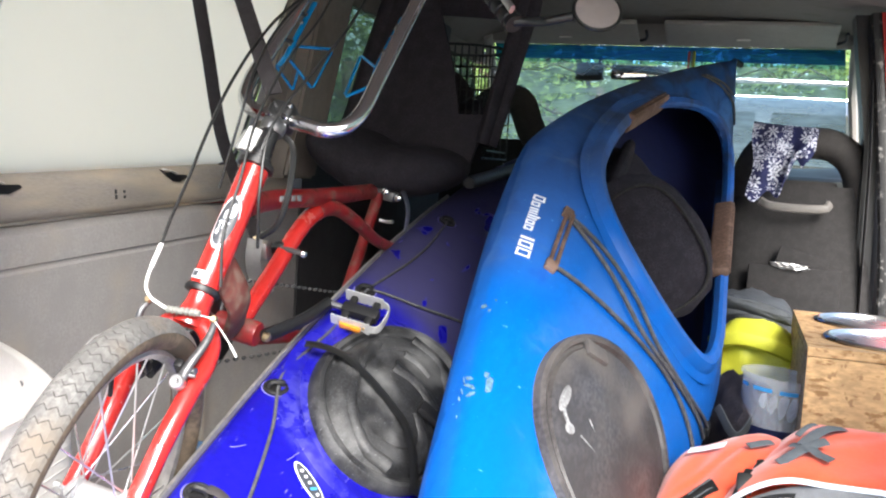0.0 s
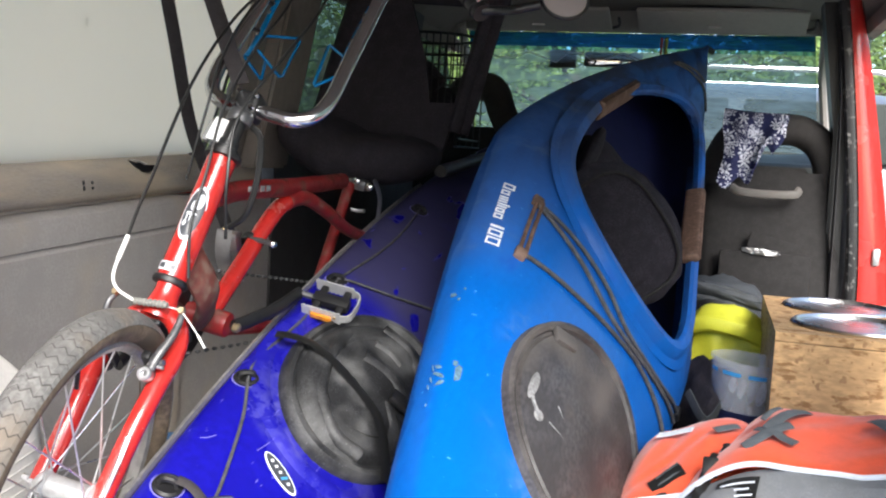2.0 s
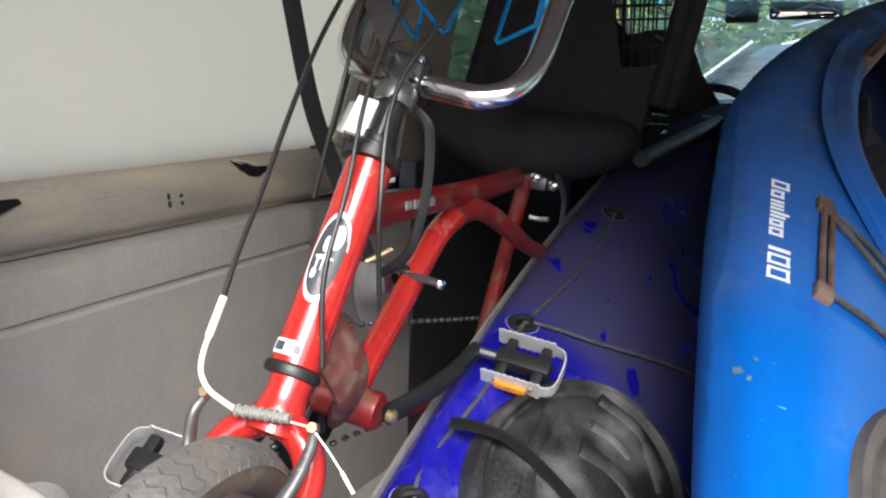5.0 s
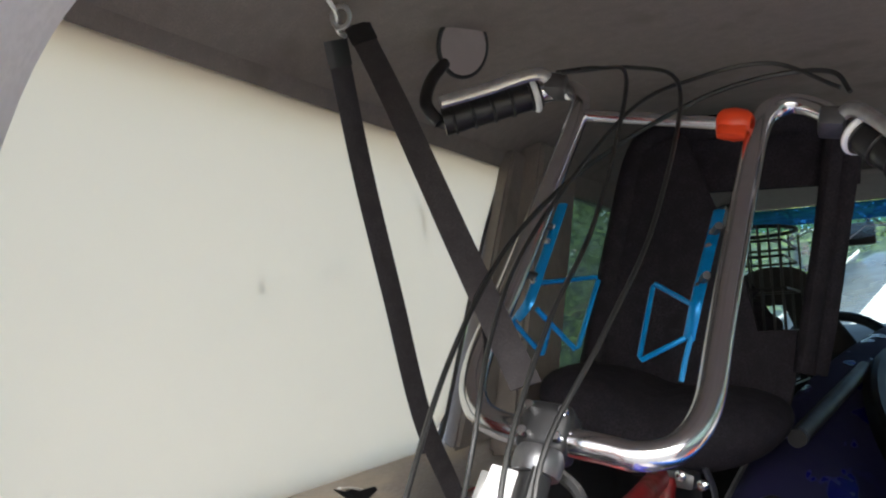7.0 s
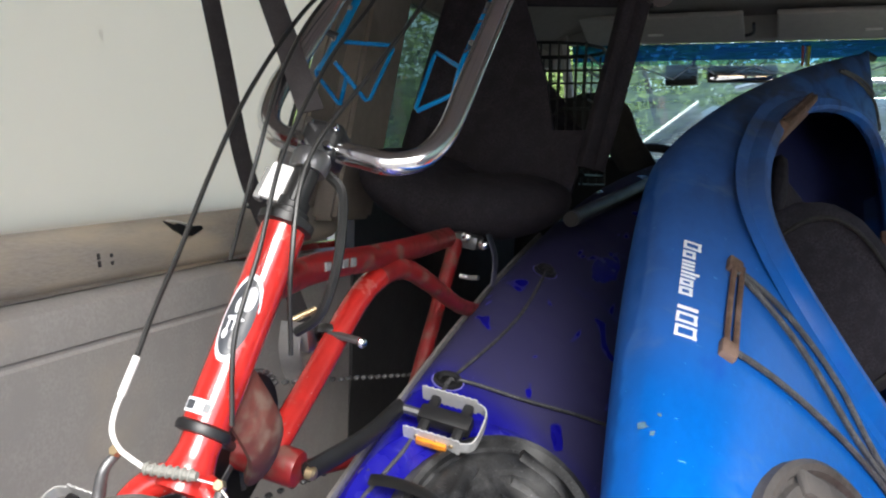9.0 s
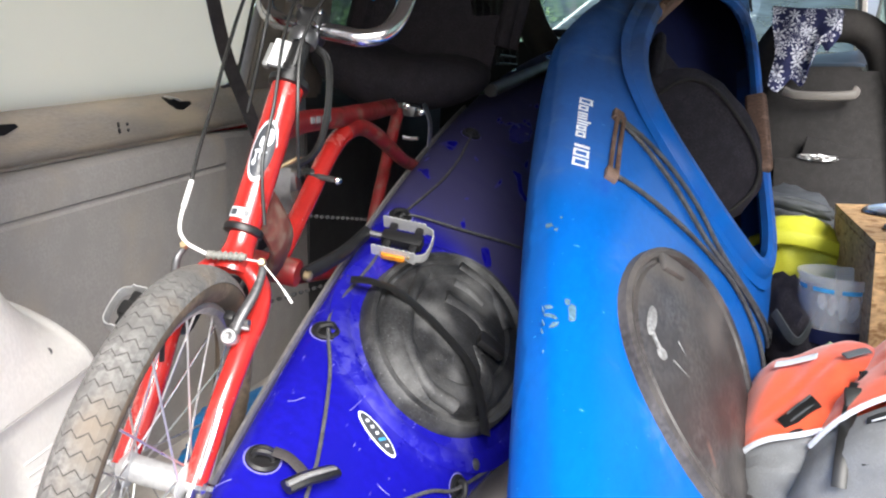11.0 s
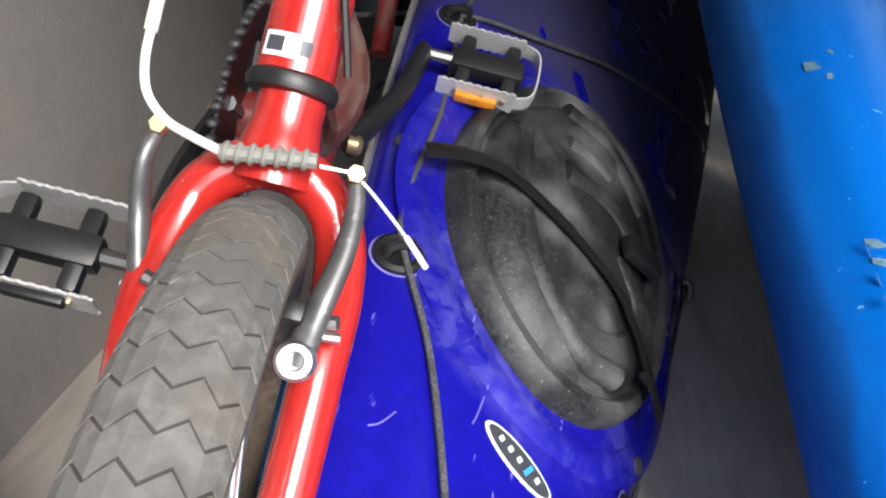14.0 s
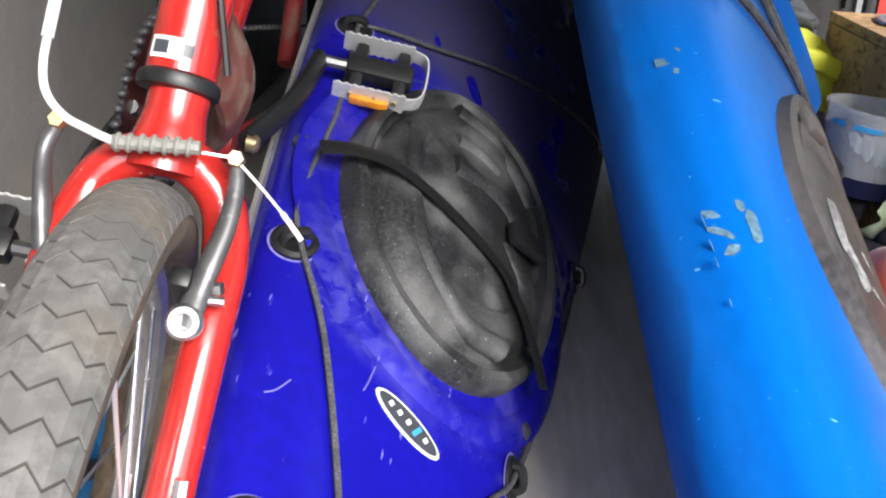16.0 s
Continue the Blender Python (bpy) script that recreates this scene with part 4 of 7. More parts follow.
def parked_car(m):
    c = thing("parked_car", (0, 0, 0), "silver estate car with roof rails parked across in front", "car", m=m)

    def sec(u, v):
        x = -2.1 + 4.2 * u
        if x < -1.0:
            top = 0.86 + 0.1 * (x + 2.1)
        elif x < -0.35:
            top = 0.97 + 0.50 * (x + 1.0) / 0.65
        elif x < 1.7:
            top = 1.47 + 0.06 * math.sin(math.pi * (x + 0.35) / 2.05)
        else:
            top = 1.47 - 0.45 * (x - 1.7) / 0.4
        a = math.pi * v
        w = 0.86 - 0.14 * max(0, math.sin(a)) ** 3
        return m @ Vector((x, -w * math.cos(a), 0.28 + (top - 0.28) * math.sin(a) ** 0.45))

    part("body", sheet(sec, 60, 26), "car_silver", c)
    # first pane is made white to stand in for an unidentified bright patch
    for x0, x1, i in ((-0.25, 0.02, 0), (0.07, 0.45, 3), (0.5, 1.15, 1), (1.2, 1.75, 2)):
        s = 0.30 if i == 0 else 0.02
        b = slab([m @ Vector(p) for p in ((x0 - s, -0.868, 0.98), (x1, -0.868, 0.98), (x1 - (0.15 if i == 2 else 0), -0.80, 1.36), (x0 + 0.06, -0.80, 1.36))], 0.02, 0.005)
        part("side_window", b, "car_glass" if i else "white_plastic", c, "" if i else "side window coloured white to stand for a bright patch")
    part("front_window", slab([m @ Vector(p) for p in ((-1.0, -0.7, 1.0), (-1.0, 0.7, 1.0), (-0.42, 0.62, 1.46), (-0.42, -0.62, 1.46))], 0.015), "white_plastic", c, "windscreen coloured white")
    for s in (-1, 1):
        part("roof_rail", tube([m @ Vector(p) for p in ((-0.2, s * 0.62, 1.53), (0.0, s * 0.63, 1.58), (1.4, s * 0.63, 1.58), (1.6, s * 0.62, 1.53))], 0.018, 8), "chrome", c)
        for x in (-1.35, 1.35):
            w = part("wheel", lathe([(0.0, -0.1), (0.28, -0.1), (0.31, -0.07), (0.31, 0.07), (0.28, 0.1), (0.0, 0.1)], m @ pose(x, s * 0.78, 0.31, 90)), "black", c)
            part("hubcap", lathe([(0.0, 0.02), (0.12, 0.015), (0.19, 0.0)], m @ pose(x, s * 0.885, 0.31, 90 * s)), "alloy", w)
    return c


parked_car(pose(-0.15, 7.2, -0.22, 0, 0, 6))


def tree(x, y, h, spread, seed):
    rnd = random.Random(seed)
    t = thing("tree", (x, y, -0.52 if y < 5 else -0.22), "leafy green broadleaf tree with a dense uneven crown", "tree", "trees round the car park")
    part("trunk", tube(spline([(x, y, -0.6), (x + 0.1, y, h * 0.25), (x - 0.05, y + 0.1, h * 0.6)]), 0.18, 8, r_end=0.07), "bark", t)
    lb = bmesh.new()
    for k in range(6):
        a = k * 1.05 + seed
        tube(spline([(x, y, h * (0.15 + 0.06 * k)), (x + 0.5 * spread * math.cos(a), y + 0.5 * spread * math.sin(a), h * (0.3 + 0.07 * k)), (x + 0.9 * spread * math.cos(a), y + 0.9 * spread * math.sin(a), h * (0.35 + 0.09 * k))], 4), 0.05, 5, bm=lb, r_end=0.015)
    part("limbs", lb, "bark", t)
    verts, faces = [], []
    for c in range(110):
        a, q, r = rnd.uniform(0, 6.283), rnd.random(), spread * rnd.uniform(0.25, 1.05)
        cz = h * (0.08 + 0.9 * q)
        r *= 0.55 + 0.6 * math.sin(math.pi * (0.15 + 0.8 * q))
        cx, cy, cr = x + r * math.cos(a), y + r * math.sin(a), rnd.uniform(0.35, 0.8)
        for k in range(110):
            d = Vector((rnd.gauss(0, 1), rnd.gauss(0, 1), rnd.gauss(0, 0.7)))
            p = Vector((cx, cy, cz)) + d * cr * 0.5
            s = rnd.uniform(0.022, 0.055)
            u = Vector((rnd.gauss(0, 1), rnd.gauss(0, 1), rnd.gauss(0, 0.6))).normalized() * s
            w = u.orthogonal().normalized() * s * 0.55
            i = len(verts)
            verts += [p - u, p + w, p + u, p - w]
            faces.append((i, i + 1, i + 2, i + 3))
    me = bpy.data.meshes.new("crown")
    me.from_pydata([v - Vector((x, y, -0.52 if y < 5 else -0.22)) for v in verts], [], faces)
    me.materials.append(M["leaf"])
    ob = new("crown", me)
    ob.parent = t


for i, (x, y, h, s) in enumerate([(-4.5, 11, 3.2, 2.4), (-1.6, 13, 3.1, 2.6), (1.6, 12.5, 3.0, 2.6), (4.6, 11.5, 3.2, 2.4), (-6.5, 7.5, 6, 2.4), (-7, 3.5, 6, 2.4), (8.5, 9, 7, 2.8), (9.5, 4.5, 7, 2.8), (-3.2, 16, 3.8, 3.0), (0.2, 17, 3.6, 3.0), (3.6, 16.5, 3.7, 3.0)]):
    tree(x, y, h, s, 11 + i)


# dense far growth round the car park
rw = random.Random(77)
verts, faces = [], []
for x0, y0, x1, y1, count in ((-16, 19, 16, 19, 520), (11, -3, 13, 19, 420), (-11, -3, -13, 19, 420)):
    for c in range(count):
        t = rw.random()
        cx, cy = x0 + (x1 - x0) * t + rw.uniform(-1, 1), y0 + (y1 - y0) * t + rw.uniform(-1, 1)
        top = (3.4 if y0 == y1 else 7.0) * (1 + 0.12 * math.sin(cx * 0.9) + 0.1 * math.sin(cy * 1.1 + 1))
        cz = -0.4 + top * rw.random()
        for k in range(42):
            p = Vector((cx + rw.gauss(0, 0.5), cy + rw.gauss(0, 0.5), cz + rw.gauss(0, 0.4)))
            u = Vector((rw.gauss(0, 1), rw.gauss(0, 1), rw.gauss(0, 0.6))).normalized() * rw.uniform(0.10, 0.2)
            w = u.orthogonal().normalized() * u.length * 0.6
            i = len(verts)
            verts += [p - u, p + w, p + u, p - w]
            faces.append((i, i + 1, i + 2, i + 3))
me = bpy.data.meshes.new("far_woods")
me.from_pydata(verts, [], faces)
me.materials.append(M["leaf"])
tagged(new("far_woods", me), "dense green woods behind the car park", "woods", "", "stuff")


# ---- kayaks ----
class Hull:
    """A kayak's shape in its own axes: x across, y from the near tip to the far one, z out of the deck."""

    def __init__(self, at, pitch, roll, yaw, half, e, length, crown, depth, sheer, skew=1.0, power=0.8, e_far=None, full=0.45, near=0.0):
        self.m = Matrix.Translation(at) @ Matrix.Rotation(yaw, 4, "Z") @ Matrix.Rotation(pitch, 4, "X") @ Matrix.Rotation(roll, 4, "Y")
        self.half, self.e, self.length, self.crown, self.depth, self.sheer = half, e, length, crown, depth, sheer
        self.skew, self.power, self.e_far, self.full, self.near = skew, power, e_far or e, full, near

    def width(self, y):
        w = 2 * min(1, max(0, y / self.length)) ** self.skew - 1
        return self.half * max(0.02, 1 - abs(w) ** (self.e_far if w > 0 else self.e))

    def keel(self, y):
        return self.depth * (self.width(y) / self.half) ** self.full + self.near * max(0, 1 - y / 1.25)

    def rise(self, y):
        return self.sheer * (2 * y / self.length - 1) ** 2

    def deck(self, x, y):
        b = self.width(y)
        c = min(1, abs(x) / b) ** (1 / self.power)
        return self.crown * (b / self.half) ** 0.7 * math.sqrt(max(0, 1 - c * c)) + self.rise(y)

    def at(self, x, y, up=0.0):
        return self.m @ Vector((x, y, self.deck(x, y) + up))

    def normal(self, x, y):
        e = 0.01
        a = self.at(x + e, y) - self.at(x - e, y)
        b = self.at(x, y + e) - self.at(x, y - e)
        return a.cross(b).normalized()

    def frame_at(self, x, y, turn=0.0, up=0.0):
        """A pose on the deck: z out of it, y along the boat."""
        n = self.normal(x, y)
        t = (self.at(x, y + 0.01) - self.at(x, y - 0.01)).normalized()
        return Matrix.Translation(self.at(x, y) + n * up) @ Matrix((t.cross(n), t, n)).transposed().to_4x4() @ Matrix.Rotation(turn, 4, "Z")

    def shell(self, hole=None, ns=110, na=64):
        bm = bmesh.new()
        rows = []
        for i in range(ns + 1):
            y = self.length * i / ns
            b = self.width(y)
            t = b / self.half
            row = []
            for j in range(na):
                a = 2 * math.pi * j / na
                c, s = math.cos(a), math.sin(a)
                x = b * math.copysign(abs(c) ** self.power, c)
                z = self.crown * t ** 0.7 * s if s >= 0 else -self.keel(y) * (-s) ** 0.6
                row.append(bm.verts.new((x, y, z + self.rise(y))))
            rows.append(row)
        for a, b in zip(rows, rows[1:]):
            for j in range(na):
                k = (j + 1) % na
                if hole and j < na // 2:
                    c = (a[j].co + a[k].co + b[j].co + b[k].co) / 4
                    if hole(c.x, c.y):
                        continue
                bm.faces.new((a[j], a[k], b[k], b[j]))
        bm.faces.new(rows[0])
        bm.faces.new(rows[-1])
        bm.transform(self.m)
        return bm

    def band(self, outline, prof, bm=None):
        """A rim: the profile of (outwards, up) pairs carried round an outline on the deck."""
        bm = bm or bmesh.new()
        n = len(outline)
        rows = []
        for i, (x, y) in enumerate(outline):
            (x0, y0), (x1, y1) = outline[i - 1], outline[(i + 1) % n]
            t = Vector((x1 - x0, y1 - y0)).normalized()
            rows.append([bm.verts.new(self.m @ Vector((x + t.y * o, y - t.x * o, self.deck(x, y) + h))) for o, h in prof])
        for i in range(n):
            a, b = rows[i], rows[(i + 1) % n]
            for j in range(len(prof) - 1):
                bm.faces.new((a[j], b[j], b[j + 1], a[j + 1]))
        return bm

    def disc(self, cx, cy, rx, ry, prof, seg=48, bm=None):
        """A lid on the deck from (share of radius, height) pairs, from the edge inwards."""
        bm = bm or bmesh.new()
        rows = []
        for s, h in prof:
            rows.append([bm.verts.new(self.at(cx + rx * s * math.cos(a), cy + ry * s * math.sin(a), h)) for a in (2 * math.pi * k / seg for k in range(seg))])
        for a, b in zip(rows, rows[1:]):
            for k in range(seg):
                bm.faces.new((a[k], a[(k + 1) % seg], b[(k + 1) % seg], b[k]))
        bm.faces.new(rows[-1])
        return bm

    def skin(self, y, a, up=0.0):
        """A point of the shell at the angle a round the section (0: right edge, pi: left edge, between them the deck)."""
        b = self.width(y)
        t = b / self.half
        c, s = math.cos(a), math.sin(a)
        x = b * math.copysign(abs(c) ** self.power, c)
        z = self.crown * t ** 0.7 * s if s >= 0 else -self.keel(y) * (-s) ** 0.6
        n = Vector((c * self.crown, 0, s * self.half)).normalized()
        return self.m @ (Vector((x, y, z + self.rise(y))) + n * up)

    def line(self, pts, r, up=0.006, n=8, seg=7):
        p = spline([(x, y, 0) for x, y in pts], n)
        return tube([self.at(q.x, q.y, up) for q in p], r, seg)


def egg(cy, hl, hw, skew, n=72):
    return [(hw * math.cos(a) * (1 + skew * math.sin(a)), cy + hl * math.sin(a)) for a in (2 * math.pi * k / n for k in range(n))]


def inside(outline):
    def test(x, y):
        hit = False
        for (x0, y0), (x1, y1) in zip(outline, outline[1:] + outline[:1]):
            if (y0 > y) != (y1 > y) and x < (x1 - x0) * (y - y0) / (y1 - y0) + x0:
                hit = not hit
        return hit
    return test


def padeye(hull, x, y, parent, turn=0.0, size=1.0):
    """A round deck fitting with a bridge."""
    m = hull.frame_at(x, y, turn)
    p = part("deck_fitting", lathe([(0.021 * size, 0.0), (0.021 * size, 0.003), (0.017 * size, 0.005), (0.012 * size, 0.003), (0.0, 0.003)], m, 20), "black", parent, "black deck fitting")
    part("worn_ring", ring(m.translation, m.col[2].to_3d(), 0.0225 * size, (0.0004, 0.0011), 28, 6), "pale_scratch", p)
    part("bridge", tube(spline([m @ Vector(v) for v in ((-0.012 * size, 0, 0.002), (-0.008 * size, 0, 0.011), (0.008 * size, 0, 0.011), (0.012 * size, 0, 0.002))]), 0.0045 * size, 7), "black", p)


BLUE = Hull((0.0799, 0.1941, -0.2476), 0.356, 1.0069, -0.0148, 0.3669, 1.2954, 3.66, 0.1109, 0.106, 0.1789, 1.1776, 0.8953, 1.3854, 0.2, 0.06)
CY, HL = 2.385, 0.592


def cockpit(a):
    """The rim of the wide cockpit: blunt near end, leaning far tip."""
    u = math.sin(a)
    w = (0.205 - 0.05 * u) * math.sqrt(max(0, 1 - abs(u) ** 6)) if u < 0 else (0.205 - 0.085 * u) * math.sqrt(max(0, 1 - u ** 2.6))
    return (w * (1 if math.cos(a) > 0 else -1) - 0.028 + 0.045 * (u + 0.15) ** 2, CY + HL * u)


B_RIM = [cockpit(2 * math.pi * (k + 0.5) / 96) for k in range(96)]
kayak_b = thing("kayak", (0.1, 1.5, 0), "bright blue plastic kayak with a wide cockpit, scuffed, lying on edge", "kayak", "kayaks", m=BLUE.m)
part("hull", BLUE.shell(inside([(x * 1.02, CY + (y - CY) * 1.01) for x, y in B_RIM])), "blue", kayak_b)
part("coaming", BLUE.band(B_RIM, [(0.012, -0.010), (-0.002, 0.002), (-0.004, 0.018), (0.003, 0.024), (0.02, 0.024), (0.03, 0.016), (0.036, 0.004), (0.055, -0.004)]), "blue", kayak_b)
hatch_b = part("hatch_cover", BLUE.disc(0.008, 1.313, 0.1735, 0.2240, [(1.03, 0.0), (1.02, 0.012), (0.985, 0.015), (0.95, 0.012), (0.935, 0.005), (0.91, 0.004), (0.89, 0.010), (0.7, 0.013), (0.4, 0.016), (0.1, 0.017)]), "hatch_grey", kayak_b, "scuffed grey hatch cover")
part("finger_tab", box((0.05, 0.03, 0.012), BLUE.frame_at(-0.097, 1.44, 0.5, 0.014), 0.005), "hatch_grey", hatch_b)
scuff = bmesh.new()
for x, y, rx, ry in ((-0.121, 1.276, 0.0080, 0.034), (-0.096, 1.228, 0.0090, 0.011)):
    BLUE.disc(x, y, rx, ry, [(1.0, 0.0118), (0.8, 0.0152), (0.3, 0.0156)], 20, scuff)
part("scuff", scuff, "grey_scuff", hatch_b, "pale scuff mark")
part("scuff", BLUE.line([(-0.118, 1.252), (-0.110, 1.240), (-0.098, 1.230)], 0.003, 0.0135), "grey_scuff", hatch_b, "pale scuff mark")
part("scuff", BLUE.line([(-0.070, 1.285), (-0.044, 1.262), (-0.022, 1.236)], 0.0018, 0.0142), "grey_scuff", hatch_b, "faint scuff line")
part("scuff", BLUE.line([(-0.076, 1.236), (-0.050, 1.237), (-0.022, 1.236)], 0.0012, 0.0142), "grey_scuff", hatch_b, "faint scuff line")
# cords behind the cockpit
for pts in ([(-0.247, 1.743), (-0.144, 1.744), (-0.043, 1.727), (0.054, 1.69), (0.18, 1.72), (0.303, 1.80)],
            [(-0.245, 1.735), (-0.12, 1.70), (0.0, 1.662), (0.14, 1.69), (0.29, 1.75)],
            [(-0.228, 1.562), (-0.101, 1.597), (0.0, 1.63), (0.10, 1.655), (0.2, 1.65), (0.28, 1.63)]):
    part("bungee_cord", BLUE.line(pts, 0.0042, 0.005), "cord", kayak_b, "black bungee cord")
for dx in (-0.006, 0.006):
    part("bungee_loop", BLUE.line([(-0.247 + dx, 1.75), (-0.238 + dx, 1.65), (-0.228 + dx, 1.555)], 0.0042, 0.007), "brown_pad", kayak_b, "faded brown cord loop")
for x, y in ((-0.249, 1.748), (-0.228, 1.558), (0.30, 1.80), (0.28, 1.64)):
    part("cord_clip", box((0.022, 0.03, 0.012), BLUE.frame_at(x, y, 0.1, 0.004), 0.004), "brown_pad" if x < 0 else "black", kayak_b)
part("bungee_cord", BLUE.line([(-0.10, 3.17), (-0.03, 3.24), (0.05, 3.28), (0.1, 3.2)], 0.004, 0.005), "cord", kayak_b)
part("bungee_cord", BLUE.line([(-0.09, 3.2), (-0.02, 3.29), (0.04, 3.33)], 0.004, 0.005), "cord", kayak_b)
part("toggle", tube([BLUE.m @ Vector((0.0, 3.655, 0.175)), BLUE.m @ Vector((0.03, 3.675, 0.185))], 0.012, 8), "black", kayak_b, "black grab toggle")
part("tail_cord", BLUE.line([(0.03, 1.03), (0.04, 0.97), (0.09, 0.93)], 0.004, 0.006), "cord", kayak_b)
# pads on the rim
for p0, p1, lean in (((-0.238, 2.318), (-0.177, 2.66), -14), ((0.178, 2.255), (0.142, 2.62), 10)):
    x, y = (p0[0] + p1[0]) / 2, (p0[1] + p1[1]) / 2
    long = math.hypot(p1[0] - p0[0], p1[1] - p0[1])
    m = BLUE.frame_at(x, y, -math.atan2(p1[0] - p0[0], p1[1] - p0[1]), 0.012) @ pose(0, 0, 0, 0, lean)
    pad = part("thigh_pad", box((0.022, long, 0.05), m, 0.009, seg=3), "brown_pad", kayak_b, "worn brown foam thigh pad")
    for k in (-0.007, 0.007):
        part("rib", box((0.005, long - 0.02, 0.004), m @ pose(k * 0.7, 0, 0.026), 0.0015), "brown_pad", pad)
# seat inside, and dark navy sheets that stand for the hull's inner shade
part("lining", sheet(lambda u, v: BLUE.skin(1.76 + 1.25 * u, math.pi * (1.02 + 0.94 * v), -0.007), 30, 24), "navy_lining", kayak_b, "dark navy sheet standing for the shade inside the hull")
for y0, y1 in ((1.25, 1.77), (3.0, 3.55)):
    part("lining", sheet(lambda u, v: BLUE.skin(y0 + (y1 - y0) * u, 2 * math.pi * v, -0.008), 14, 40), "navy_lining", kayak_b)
part("seat_pan", soft_blob(BLUE.m @ pose(0.0, 2.28, 0.012), (0.40, 0.52, 0.07), 4, 0.05), "black_cloth", kayak_b, "black padded seat pan")
part("seat_back", soft_blob(BLUE.m @ pose(-0.03, 2.02, 0.075, 62), (0.34, 0.26, 0.06), 6, 0.06), "black_cloth", kayak_b, "black padded seat back")
SB = BLUE.m @ pose(-0.03, 2.02, 0.075, 62)
part("seat_piping", tube([SB @ Vector((0.145 * math.copysign(abs(math.cos(a)) ** 0.7, math.cos(a)), 0.105 * math.copysign(abs(math.sin(a)) ** 0.7, math.sin(a)), 0.027)) for a in (2 * math.pi * k / 40 for k in range(41))], 0.004, 8), "seat_cloth", kayak_b)
part("seat_panel", soft_blob(SB @ pose(0, 0, 0.02), (0.24, 0.17, 0.03), 16, 0.08), "black_cloth", kayak_b)
part("seat_side", soft_blob(BLUE.m @ pose(-0.17, 2.2, 0.05, 0, 55), (0.10, 0.4, 0.04), 7, 0.06), "black_cloth", kayak_b)
# white print along the upper edge, as plain bars and frames
PRINT = BLUE.frame_at(-0.289, 1.647, 0.185, 0.0)


def print_mark(a, w, h, hollow):
    """A white bar or hollow frame, a metres along the line of print, w wide and h tall."""
    bm = bmesh.new()
    t = 0.0042
    for dx, dy, sx, sy in (((0, -w / 2 + t / 2, h, t), (0, w / 2 - t / 2, h, t), (h / 2 - t / 2, 0, t, w), (-h / 2 + t / 2, 0, t, w)) if hollow else ((0, 0, h, w),)):
        q = PRINT @ Vector((dx + h / 2 - 0.011, 0.108 - a + dy, 0))
        local = BLUE.m.inverted() @ q
        box((sx, sy, 0.0012), BLUE.frame_at(local.x, local.y, 0.185, 0.0008), 0.0003, bm, 1)
    part("print_mark", bm, "white_print", kayak_b, smooth=False)


for a, w, h, hollow in ((0.010, 0.017, 0.024, True), (0.031, 0.015, 0.017, True), (0.047, 0.0042, 0.017, False), (0.0545, 0.0042, 0.017, False), (0.062, 0.0042, 0.017, False), (0.0705, 0.0042, 0.024, False), (0.078, 0.0042, 0.019, False),
                        (0.0905, 0.013, 0.017, True), (0.108, 0.015, 0.017, True), (0.140, 0.006, 0.026, False), (0.158, 0.018, 0.026, True), (0.182, 0.020, 0.026, True)):
    print_mark(a * 1.12, w * 1.1, h, hollow)
# scraped patches on the upper edge, worn through to grey
rnd = random.Random(5)


def scrape(x, y, long, wide, turn, n=11):
    """A ragged worn patch on the deck."""
    m = BLUE.frame_at(x, y, turn, 0.0)
    loop = []
    for k in range(n):
        a = 2 * math.pi * k / n
        r = rnd.uniform(0.72, 1.1)
        q = m @ Vector((wide / 2 * math.copysign(abs(math.cos(a)) ** 0.6, math.cos(a)) * r, long / 2 * math.copysign(abs(math.sin(a)) ** 0.6, math.sin(a)) * r, 0))
        local = BLUE.m.inverted() @ q
        loop.append(BLUE.at(local.x, local.y, 0.0005))
    part("scrape", slab(loop, 0.0003), "scrape", kayak_b, "grey scrape in the plastic", smooth=False)


for x, y, long, wide, turn in ((-0.216, 1.203, 0.032, 0.011, 0.2), (-0.224, 1.222, 0.012, 0.010, 0.3), (-0.2245, 1.178, 0.012, 0.007, -0.2), (-0.229, 1.194, 0.018, 0.005, 0.9), (-0.232, 1.182, 0.012, 0.006, 0.9), (-0.237, 1.206, 0.013, 0.004, 0.8), (-0.2335, 1.212, 0.010, 0.004, 0.6), (-0.231, 1.163, 0.009, 0.006, 0.4), (-0.222, 1.13, 0.007, 0.004, 0.2), (-0.268, 1.385, 0.012, 0.005, 0.5), (-0.262, 1.372, 0.008, 0.004, 0.2), (-0.264, 1.40, 0.006, 0.004, 0.9)):
    scrape(x, y, long, wide, turn)

PURPLE = Hull((-0.3331, 0.5768, 0.0193), 0.2047, 0.8142, -0.0997, 0.3128, 1.7168, 4.2, 0.0789, 0.0823, 0.0309)
kayak_p = thing("kayak", (-0.25, 1.0, 0), "dark indigo plastic kayak with deck lines and a black round hatch", "kayak", "kayaks", m=PURPLE.m)
P_RIM = egg(2.35, 0.45, 0.21, 0.1)
part("hull", PURPLE.shell(inside(P_RIM)), "purple", kayak_p)
part("coaming", PURPLE.band(P_RIM, [(-0.004, -0.05), (-0.006, 0.0), (-0.004, 0.03), (0.004, 0.036), (0.022, 0.034), (0.03, 0.024), (0.03, 0.0)]), "black", kayak_p, "black cockpit coaming")
